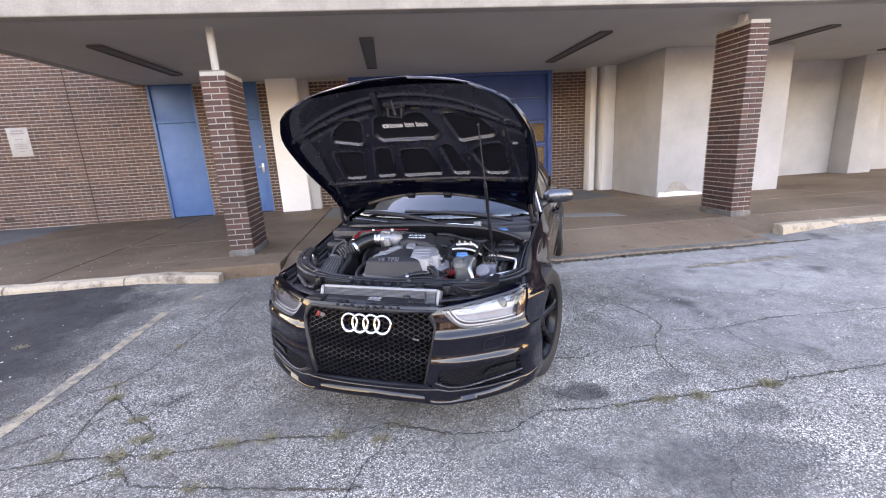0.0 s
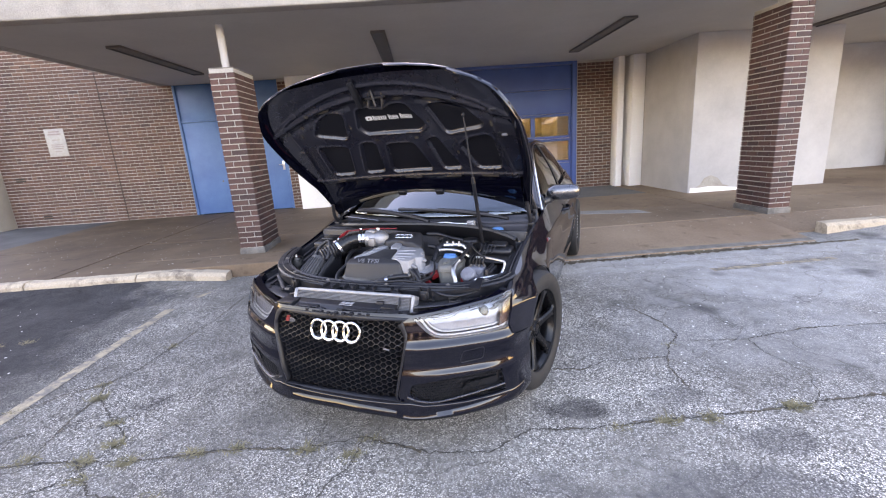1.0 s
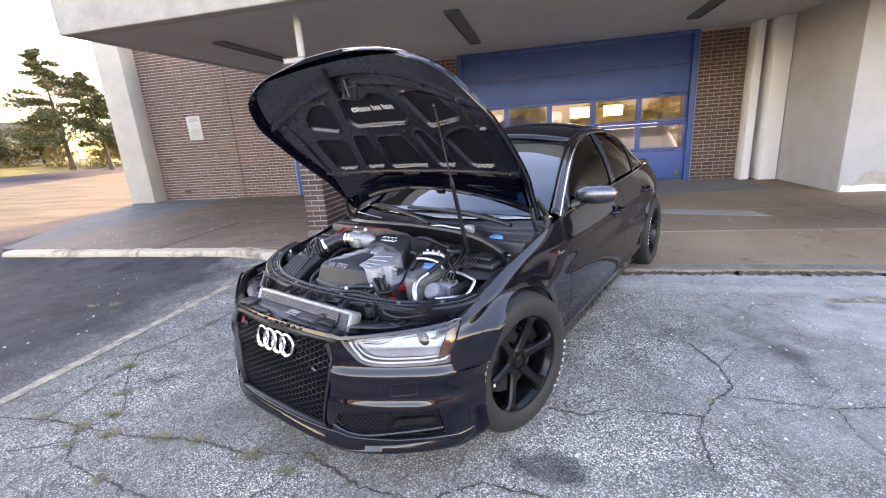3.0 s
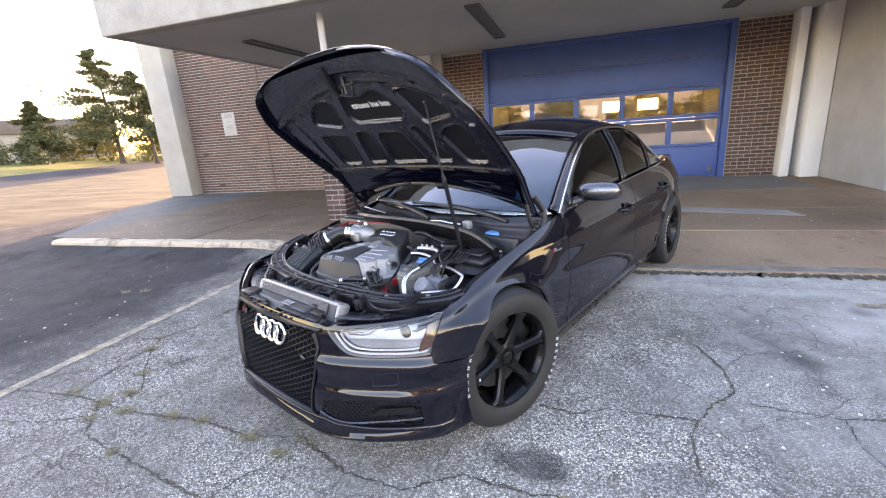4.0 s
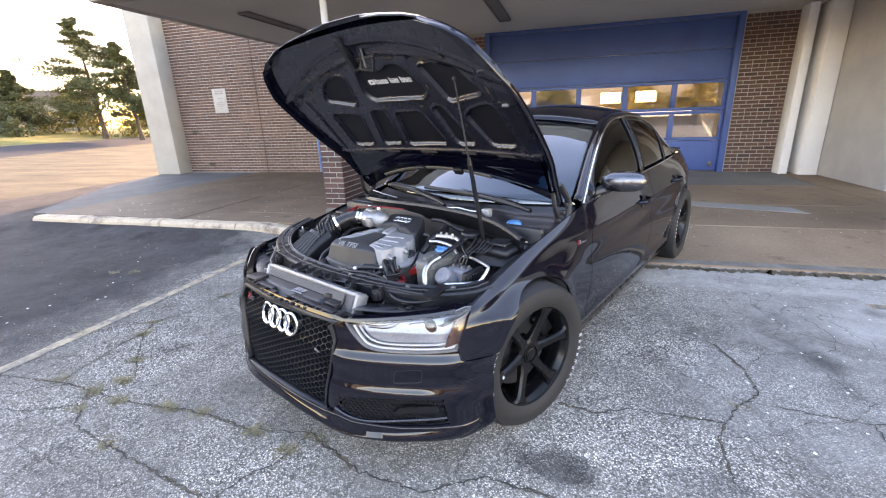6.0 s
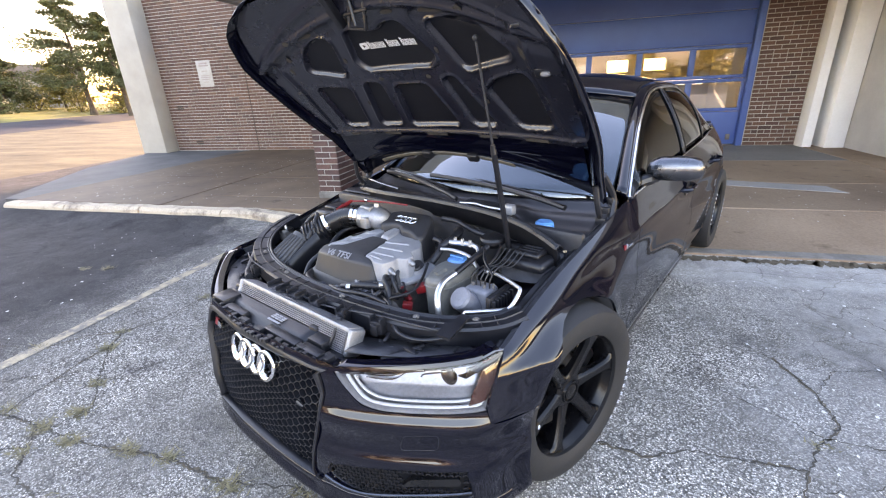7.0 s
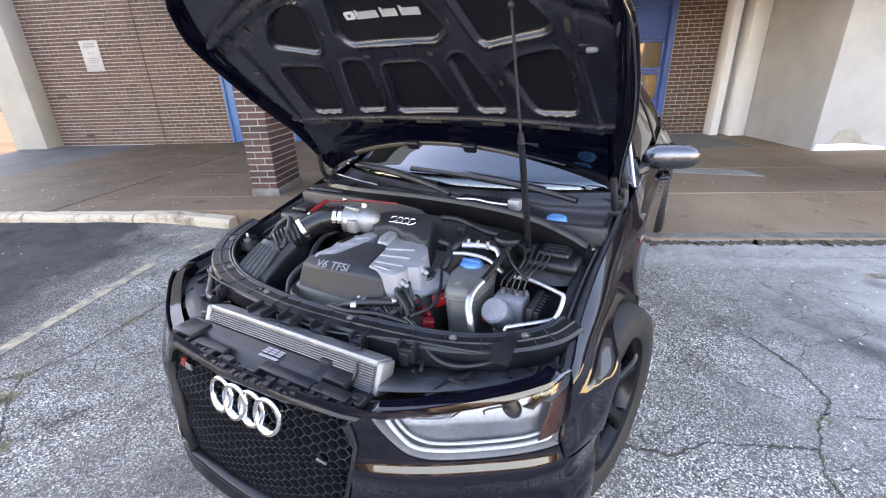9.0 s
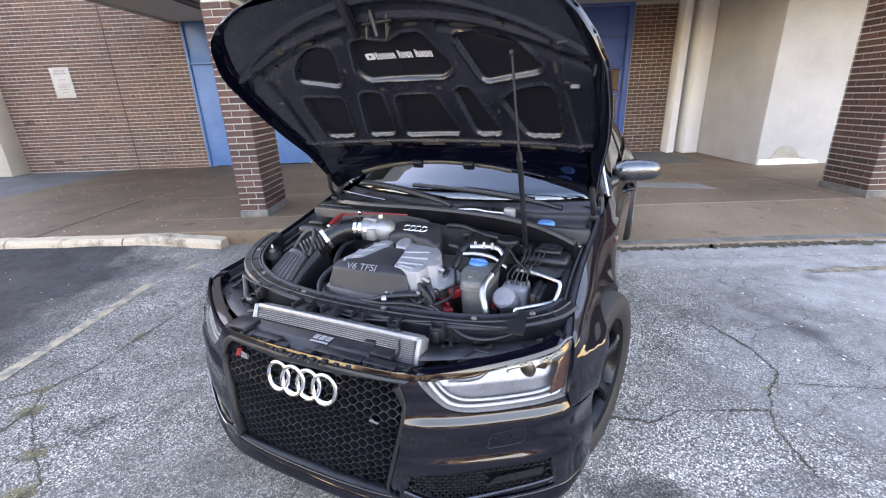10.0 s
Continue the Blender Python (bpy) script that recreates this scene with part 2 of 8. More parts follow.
BARE = surf("bare_render", (0.33, 0.30, 0.27), (0.45, 0.42, 0.38), 5, (0.85, 0.95), 60, 0.5)
BLUE = surf("blue_door_paint", (0.030, 0.120, 0.30), (0.062, 0.195, 0.40), 1.6, (0.4, 0.6), 40, 0.08, speck=0.25)
BLUE_DARK = surf("blue_roller_paint", (0.026, 0.079, 0.250), (0.040, 0.114, 0.33), 1.2, (0.4, 0.6), 40, 0.08, speck=0.25)
MORTAR = surf("pale_mortar", (0.34, 0.315, 0.28), (0.49, 0.455, 0.41), 2.0, (0.85, 0.95), 120, 0.5)
BRICK = brick_mat("brown_brick", ((0.085, 0.042, 0.032), (0.13, 0.062, 0.046), (0.105, 0.05, 0.042), (0.16, 0.078, 0.054), (0.072, 0.038, 0.034)))
BRICK_DARK = brick_mat("dark_plum_brick", ((0.075, 0.035, 0.03), (0.11, 0.05, 0.042), (0.06, 0.032, 0.03), (0.14, 0.062, 0.05), (0.09, 0.042, 0.038)))
CREAM = surf("cream_wall", (0.66, 0.63, 0.55), (0.78, 0.75, 0.68), 1.0, (0.7, 0.85), 30, 0.1)
STEEL_DARK = surf("dark_lamp_metal", (0.10, 0.09, 0.085), (0.17, 0.155, 0.145), 3, (0.5, 0.7), 50, 0.1)
SIGN = surf("faded_sign", (0.33, 0.31, 0.285), (0.45, 0.425, 0.39), 6, (0.5, 0.7), 50, 0.05)
SIGN_INK = surf("faded_ink", (0.25, 0.19, 0.18), (0.36, 0.29, 0.28), 9, (0.6, 0.8), 50, 0)
# dark fill: dirt in slab joints, and painted shade in slots, holes and backings
DARK_FILL = surf("dark_fill", (0.025, 0.022, 0.02), (0.06, 0.05, 0.042), 9, (0.9, 1.0), 60, 0.5)
CRACK_LINE = surf("crack_fill", (0.035, 0.031, 0.027), (0.10, 0.085, 0.068), 7, (0.9, 1.0), 60, 0.5)
SOIL = surf("crack_soil", (0.085, 0.062, 0.040), (0.175, 0.135, 0.095), 22, (0.9, 1.0), 90, 0.6)
WEED = surf("dry_weed", (0.14, 0.118, 0.062), (0.30, 0.245, 0.14), 14, (0.8, 0.9), 60, 0)
PETAL = surf("pale_petal", (0.6, 0.57, 0.52), (0.78, 0.75, 0.7), 20, (0.7, 0.9), 50, 0)
BARK = surf("bark", (0.05, 0.035, 0.025), (0.12, 0.085, 0.06), 5, (0.85, 0.95), 18, 0.7, dist=0.04)
NEEDLES = surf("conifer_needles", (0.042, 0.055, 0.02), (0.105, 0.115, 0.044), 0.8, (0.6, 0.8), 9, 0)
LEAVES = surf("autumn_leaves", (0.09, 0.09, 0.02), (0.30, 0.22, 0.05), 0.8, (0.6, 0.8), 9, 0)
FAR_WALL = surf("far_building_wall", (0.30, 0.26, 0.22), (0.40, 0.35, 0.3), 0.3, (0.8, 0.9), 5, 0)
FAR_CREAM = surf("far_cream_wall", (0.20, 0.19, 0.162), (0.28, 0.266, 0.23), 0.2, (0.8, 0.9), 5, 0)
FAR_ROOF = surf("far_building_roof", (0.13, 0.10, 0.09), (0.19, 0.155, 0.14), 0.3, (0.8, 0.9), 5, 0)

PAINT = surf("black_car_paint", (0.0011, 0.0014, 0.0052), (0.0018, 0.0023, 0.0076), 2, (0.45, 0.5), 300, 0, coat=1.0, spec=0.0, coat_rough=0.055)
PLASTIC = surf("black_plastic", (0.0055, 0.006, 0.0084), (0.0140, 0.0150, 0.0195), 12, (0.30, 0.50), 160, 0.3, dist=0.001, spec=0.5)
PLASTIC_GLOSS = surf("gloss_black_plastic", (0.005, 0.005, 0.0058), (0.009, 0.009, 0.0105), 12, (0.24, 0.34), 220, 0)
MESH_BLACK = surf("black_mesh_plastic", (0.008, 0.0083, 0.0108), (0.014, 0.0146, 0.0185), 12, (0.36, 0.48), 220, 0, spec=0.4)
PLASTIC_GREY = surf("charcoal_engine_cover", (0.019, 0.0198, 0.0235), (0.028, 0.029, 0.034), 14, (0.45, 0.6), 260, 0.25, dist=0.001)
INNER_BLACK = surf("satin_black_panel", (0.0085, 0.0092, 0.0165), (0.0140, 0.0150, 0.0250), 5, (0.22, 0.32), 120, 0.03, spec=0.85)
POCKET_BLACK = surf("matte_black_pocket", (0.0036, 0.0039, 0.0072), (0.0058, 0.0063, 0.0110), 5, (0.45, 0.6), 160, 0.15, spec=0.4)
DIRTY = surf("dusty_bay_metal", (0.010, 0.011, 0.0145), (0.036, 0.038, 0.046), 14, (0.34, 0.58), 90, 0.4)
RUBBER = surf("tyre_rubber", (0.0095, 0.0096, 0.0105), (0.0165, 0.0166, 0.0178), 10, (0.6, 0.75), 120, 0.3, dist=0.002)
RIM = surf("satin_black_rim", (0.0030, 0.0030, 0.0038), (0.0060, 0.0060, 0.0072), 10, (0.20, 0.30), 150, 0, spec=0.3)
ALU = surf("brushed_aluminium", (0.55, 0.56, 0.58), (0.72, 0.73, 0.75), 10, (0.3, 0.45), 120, 0.1, metal=1.0, dist=0.001)
ALU_DULL = surf("oxidised_aluminium", (0.24, 0.245, 0.26), (0.38, 0.385, 0.40), 14, (0.4, 0.6), 160, 0.2, metal=0.8, dist=0.001)
ALU_PAINT = surf("silver_painted_cover", (0.27, 0.275, 0.295), (0.345, 0.352, 0.372), 22, (0.38, 0.54), 400, 0.05, metal=0.25, dist=0.0004)
CHROME = surf("bright_chrome", (0.78, 0.79, 0.8), (0.85, 0.86, 0.87), 10, (0.08, 0.14), 100, 0, metal=1.0)
SATIN_CHROME = surf("satin_mirror_cap", (0.13, 0.134, 0.147), (0.175, 0.18, 0.193), 10, (0.22, 0.3), 100, 0, metal=1.0)
LAMP_WHITE = surf("white_light_guide", (0.70, 0.72, 0.76), (0.80, 0.82, 0.85), 10, (0.2, 0.3), 100, 0)
LAMP_SILVER = surf("lamp_reflector", (0.25, 0.275, 0.325), (0.34, 0.37, 0.42), 10, (0.28, 0.4), 100, 0, metal=0.9)
AMBER = surf("amber_marker", (0.055, 0.016, 0.012), (0.085, 0.026, 0.019), 30, (0.15, 0.25), 100, 0)
RED = surf("red_anodised", (0.22, 0.010, 0.012), (0.32, 0.016, 0.02), 10, (0.3, 0.45), 100, 0)
CAP_BLUE = surf("blue_cap_plastic", (0.015, 0.25, 0.60), (0.025, 0.32, 0.70), 10, (0.4, 0.5), 100, 0)
TANK = surf("milky_tank_plastic", (0.105, 0.104, 0.097), (0.19, 0.185, 0.172), 6, (0.35, 0.5), 60, 0.05)
TANK_WHITE = surf("pale_pump_plastic", (0.13, 0.135, 0.16), (0.22, 0.23, 0.26), 6, (0.4, 0.55), 60, 0.05)
MESH_GREY = surf("filter_gauze", (0.06, 0.06, 0.062), (0.12, 0.12, 0.124), 40, (0.45, 0.6), 400, 0.6, metal=0.4, dist=0.001)
DECAL = surf("white_vinyl", (0.72, 0.72, 0.74), (0.8, 0.8, 0.82), 8, (0.4, 0.5), 80, 0)
BLOCK_GREY = surf("grey_cast_metal", (0.075, 0.078, 0.090), (0.15, 0.155, 0.175), 18, (0.4, 0.55), 120, 0.2, metal=0.3)
# tan tone stands in for pavement mirrored in the bonnet's glossy rear flange
TAN_REFLECT = surf("tan_reflection_paint", (0.10, 0.088, 0.07), (0.16, 0.14, 0.115), 8, (0.6, 0.8), 80, 0.2)
LAMP_HOUSE = surf("lamp_housing", (0.15, 0.155, 0.17), (0.21, 0.216, 0.235), 8, (0.3, 0.45), 100, 0)
DECAL_GREY = surf("worn_grey_print", (0.30, 0.30, 0.32), (0.42, 0.42, 0.44), 8, (0.4, 0.5), 80, 0)
SEAT = surf("grey_seat_cloth", (0.06, 0.06, 0.06), (0.11, 0.108, 0.105), 8, (0.7, 0.85), 120, 0.2)
GLASS_CAR = pane_mat("windscreen_glass", (0.26, 0.29, 0.31), 0.012, 2.1, (0.80, 0.92, 1.0))
GLASS_TINT = pane_mat("tinted_side_glass", (0.10, 0.105, 0.11), 0.012, 1.5)
GLASS_LAMP = pane_mat("clear_lamp_lens", (0.93, 0.94, 0.95), 0.01, 1.62)
GLASS_DOOR = pane_mat("door_pane", (0.80, 0.82, 0.80), 0.02, 2.35)


# ---- mesh tools ----
def skin_normals(me):
    """Gives a cut panel the true normals of the surface that it lies on, so that its gloss runs clean to the edge."""
    at = me.attributes.get("skin")
    if at is None:
        return
    vn = np.zeros(len(me.vertices) * 3)
    at.data.foreach_get("vector", vn)
    vn = vn.reshape(-1, 3)
    out = [(0.0, 0.0, 0.0)] * len(me.loops)
    for f in me.polygons:
        fn = np.array(f.normal)
        for li in f.loop_indices:
            n = vn[me.loops[li].vertex_index]
            d = float(fn @ n)
            if abs(d) > 0.6:
                out[li] = tuple(n if d > 0 else -n)
    me.normals_split_custom_set(out)


def finish(name, bm, material, smooth=30.0, flip_from=None):
    """Turns a bmesh into an object with one material; edges sharper than the angle stay crisp."""
    if flip_from is not None:
        bm.normal_update()
        c = Vector(flip_from)
        s = sum(f.normal.dot(f.calc_center_median() - c) for f in bm.faces)
        if s < 0:
            bmesh.ops.reverse_faces(bm, faces=bm.faces)
    me = bpy.data.meshes.new(name)
    bm.to_mesh(me)
    bm.free()
    for m in material if isinstance(material, (list, tuple)) else (material,):
        me.materials.append(m)
    if smooth:
        me.shade_smooth()
        me.set_sharp_from_angle(angle=radians(smooth))
        skin_normals(me)
    return new(name, me)


def part(name, bm, material, parent, label="", smooth=30.0, flip_from=None, thick=0.0):
    ob = finish(name, bm, material, smooth, flip_from)
    ob.parent = parent
    if label:
        tagged(ob, label)
    if thick:
        s = ob.modifiers.new("thickness", "SOLIDIFY")
        s.thickness, s.offset = thick, -1
    return ob


def thing(name, bm, material, label, category, group="", kind="", smooth=30.0):
    return tagged(finish(name, bm, material, smooth), label, category, group, kind)


def empty(name, m, label, category, group="", kind=""):
    ob = new(name)
    ob.matrix_basis = m
    return tagged(ob, label, category, group, kind)


def box(bm, lo, hi, bevel=0.0, seg=2, m=None):
    c = [(a + b) / 2 for a, b in zip(lo, hi)]
    s = [abs(b - a) for a, b in zip(lo, hi)]
    g = bmesh.ops.create_cube(bm, size=1.0)
    bmesh.ops.scale(bm, vec=s, verts=g["verts"])
    bmesh.ops.translate(bm, vec=c, verts=g["verts"])
    vs = g["verts"]
    if bevel:
        es = list({e for v in vs for e in v.link_edges})
        r = bmesh.ops.bevel(bm, geom=es, offset=min(bevel, 0.45 * min(s)), segments=seg, affect="EDGES", profile=0.5)
        vs = list({v for f in r["faces"] for v in f.verts} | {v for v in vs if v.is_valid})
    if m is not None:
        bmesh.ops.transform(bm, matrix=m, verts=[v for v in vs if v.is_valid])
    return vs


def rings_mesh(bm, rows, closed=True, caps=True):
    vr = [[bm.verts.new(p) for p in row] for row in rows]
    n = len(vr[0])
    for a, b in zip(vr, vr[1:]):
        for i in range(n if closed else n - 1):
            j = (i + 1) % n
            bm.faces.new((a[i], a[j], b[j], b[i]))
    if caps and closed:
        bm.faces.new(vr[0][::-1])
        bm.faces.new(vr[-1])
    return vr


def tube(bm, pts, r, seg=10, caps=True):
    """A round bar along a polyline; r may be one radius or one for each point."""
    pts = [Vector(p) for p in pts]
    rs = r if isinstance(r, (list, tuple)) else [r] * len(pts)
    rows, side = [], None
    for i, p in enumerate(pts):
        t = (pts[min(i + 1, len(pts) - 1)] - pts[max(i - 1, 0)]).normalized()
        if side is None:
            side = t.orthogonal().normalized()
        side = (side - t * side.dot(t)).normalized()
        up = t.cross(side)
        rows.append([p + (side * math.cos(a) + up * math.sin(a)) * rs[i] for a in (2 * math.pi * k / seg for k in range(seg))])
    rings_mesh(bm, rows, True, caps)


def smooth_path(pts, n=6):
    """A denser polyline that passes smoothly through the given points."""
    p = [np.array(q, float) for q in pts]
    p = [2 * p[0] - p[1], *p, 2 * p[-1] - p[-2]]
    out = []
    for a, b, c, d in zip(p, p[1:], p[2:], p[3:]):
        for k in range(n):
            t = k / n
            out.append(0.5 * (2 * b + (c - a) * t + (2 * a - 5 * b + 4 * c - d) * t * t + (3 * b - a - 3 * c + d) * t ** 3))
    out.append(p[-2])
    return [tuple(q) for q in out]


def lathe(bm, profile, seg=32, m=None, caps=False):
    """Spins (radius, along-x) pairs round the x axis."""
    rows = [[Vector((x, r * math.cos(a), r * math.sin(a))) for a in (2 * math.pi * k / seg for k in range(seg))] for r, x in profile]
    if m is not None:
        rows = [[m @ v for v in row] for row in rows]
    rings_mesh(bm, rows, True, caps)


def sheet(bm, fn, us, vs):
    g = [[bm.verts.new(fn(u, v)) for v in vs] for u in us]
    for a, b in zip(g, g[1:]):
        for i in range(len(vs) - 1):
            bm.faces.new((a[i], b[i], b[i + 1], a[i + 1]))
    return g


def inside(poly, u, v):
    hit, n = False, len(poly)
    for i in range(n):
        (a, b), (c, d) = poly[i], poly[(i + 1) % n]
        if (b > v) != (d > v) and u < (c - a) * (v - b) / (d - b) + a:
            hit = not hit
    return hit


def nearest(poly, u, v):
    best = None
    for i in range(len(poly)):
        (a, b), (c, d) = poly[i], poly[(i + 1) % len(poly)]
        l2 = (c - a) ** 2 + (d - b) ** 2 or 1e-12
        k = min(1, max(0, ((u - a) * (c - a) + (v - b) * (d - b)) / l2))
        x, y = a + k * (c - a), b + k * (d - b)
        q = (x - u) ** 2 + (y - v) ** 2
        if best is None or q < best[0]:
            best = (q, x, y)
    return math.sqrt(best[0]), best[1], best[2]


def cut_sheet(bm, fn, us, vs, holes=(), keep=None, fold=0.0):
    """A sheet over (u, v), with openings cut out along polygons, or kept only inside one."""
    us, vs = list(us), list(vs)
    du, dv = us[1] - us[0], vs[1] - vs[0]
    rim = keep or [(us[0], vs[0]), (us[-1], vs[0]), (us[-1], vs[-1]), (us[0], vs[-1])]
    pts, edges = [], []
    for poly in (rim, *holes):
        start = len(pts)
        for (a, b), (c, d) in zip(poly, list(poly[1:]) + [poly[0]]):
            n = max(1, round(math.hypot(c - a, d - b) / (0.8 * min(du, dv))))
            pts += [(a + (c - a) * k / n, b + (d - b) * k / n) for k in range(n)]
        edges += [(k, k + 1 if k + 1 < len(pts) else start) for k in range(start, len(pts))]
    rims = np.array(pts)
    for u in us[1:-1]:
        for v in vs[1:-1]:
            if np.min(np.abs(rims[:, 0] - u) / du + np.abs(rims[:, 1] - v) / dv) > 0.6 and inside(rim, u, v):
                pts.append((u, v))
    out = delaunay_2d_cdt([Vector(p) for p in pts], edges, [], 0, 1e-6)
    made, skin = {}, bm.verts.layers.float_vector.new("skin")
    du, dv = 0.002 * (us[-1] - us[0]), 0.002 * (vs[-1] - vs[0])
    for tri in out[2]:
        c = sum((out[0][k] for k in tri), Vector((0, 0))) / len(tri)
        if inside(rim, c.x, c.y) and not any(inside(h, c.x, c.y) for h in holes):
            vv = []
            for k in tri:
                if k not in made:
                    u, v = out[0][k]
                    made[k] = bm.verts.new(fn(u, v))
                    a, b = (Vector(fn(u + du, v)) - Vector(fn(u - du, v)), Vector(fn(u, min(v + dv, vs[-1]))) - Vector(fn(u, max(v - dv, vs[0]))))
                    made[k][skin] = a.cross(b).normalized()
                vv.append(made[k])
            bm.faces.new(vv)
    if fold:
        # the edges turn inwards by the panel's thickness
        bm.normal_update()
        lip = bmesh.ops.extrude_edge_only(bm, edges=[e for e in bm.edges if e.is_boundary])
        mid = Vector((0, 1.0, 0.45))
        for v in (g for g in lip["geom"] if isinstance(g, bmesh.types.BMVert)):
            n = v[skin].copy()
            v.co -= n * fold * (1 if n.dot(v.co - mid) > 0 else -1)


def span(a, b, step):
    n = max(1, round(abs(b - a) / step))
    return [a + (b - a) * k / n for k in range(n + 1)]


def prism(bm, poly, z0, z1, place=lambda x, y, z: (x, y, z)):
    lo = [bm.verts.new(place(x, y, z0)) for x, y in poly]
    hi = [bm.verts.new(place(x, y, z1)) for x, y in poly]
    n = len(poly)
    for i in range(n):
        bm.faces.new((lo[i], lo[(i + 1) % n], hi[(i + 1) % n], hi[i]))
    bm.faces.new(lo[::-1])
    bm.faces.new(hi)


def B():
    return bmesh.new()


def round_poly(poly, r, n=4):
    """Rounds a polygon's corners off."""
    out = []
    for i, b in enumerate(poly):
        a, c = poly[i - 1], poly[(i + 1) % len(poly)]
        b = Vector(b)
        p, q = Vector(a) - b, Vector(c) - b
        p, q = b + p.normalized() * min(r, p.length * 0.45), b + q.normalized() * min(r, q.length * 0.45)
        for k in range(n + 1):
            t = k / n
            out.append(tuple(p * (1 - t) ** 2 + b * 2 * t * (1 - t) + q * t * t))
    return out


def soft_block(bm, poly, top, zbot, bevel=0.012, flare=0.0, seg=4):
    """A moulded lid: upright or flared walls from zbot, a rounded edge, and a top that follows top(x, y)."""
    n = len(poly)
    area = sum(poly[i][0] * poly[(i + 1) % n][1] - poly[(i + 1) % n][0] * poly[i][1] for i in range(n))
    sign = 1 if area > 0 else -1

    def ring(inset, drop, flat=None):
        row = []
        for i, (x, y) in enumerate(poly):
            tx, ty = poly[(i + 1) % n][0] - poly[i - 1][0], poly[(i + 1) % n][1] - poly[i - 1][1]
            l = math.hypot(tx, ty) or 1
            px, py = x - sign * ty / l * inset, y + sign * tx / l * inset
            row.append((px, py, flat if flat is not None else top(px, py) - drop))
        return row
    rows = [ring(-flare, 0, zbot)]
    for k in range(seg + 1):
        a = math.pi / 2 * k / seg
        rows.append(ring(bevel * (1 - math.cos(a)), bevel * (1 - math.sin(a))))
    rings_mesh(bm, rows)
    bmesh.ops.recalc_face_normals(bm, faces=bm.faces)
# ---- ground ----
def along(x, y):
    """Distance west of the building, across the slanting road."""
    return x + 0.35 * (min(max(y, -8), 60) - 16) * min(1.0, max(0.0, (-x - 10.2) / 14))


def land(x, y):
    return float(np.interp(-along(x, y), (29, 36, 44, 60, 120), (0, 0.40, 1.10, 1.35, 1.5)))


def build_ground():
    bm = B()
    xs = [-700, -300, -120, -90, -70, -60, -50, -46, -44, -40, -36, -33, -29, -24, -17, -10.2, -5, 0, 5, 10, 20, 60, 200, 700]
    ys = [-700, -200, -60, -20, -8, 0, 5, 10, 20, 30, 40, 60, 100, 200, 700]

    def spot(x, y):
        k = x - 0.35 * (min(max(y, -8), 60) - 16) * min(1.0, max(0.0, (-x - 10.2) / 14))
        return (k, y, float(np.interp(-x, (29, 36, 44, 60, 120), (0, 0.40, 1.10, 1.35, 1.5))))
    g = sheet(bm, spot, xs, ys)
    bm.faces.ensure_lookup_table()
    for k, ((a, b), (c, d)) in enumerate(itertools.product(zip(xs, xs[1:]), zip(ys, ys[1:]))):
        f, x, y = bm.faces[k], (a + b) / 2, (c + d) / 2
        f.material_index = 3 if x < -36 else 2 if x < -29 or y < -20 else 1 if x < -10.2 else 0
        f.normal_update()
        if f.normal.z < 0:
            f.normal_flip()
    tagged(finish("ground", bm, (ASPHALT, LOT, ROAD, GRASS), 0), "weathered grey asphalt parking lot with cracks and dry weeds", "ground", kind="structure")


build_ground()

WALL_Y, SLAB_Z, SOFFIT_Z = 10.4, 0.15, 2.94


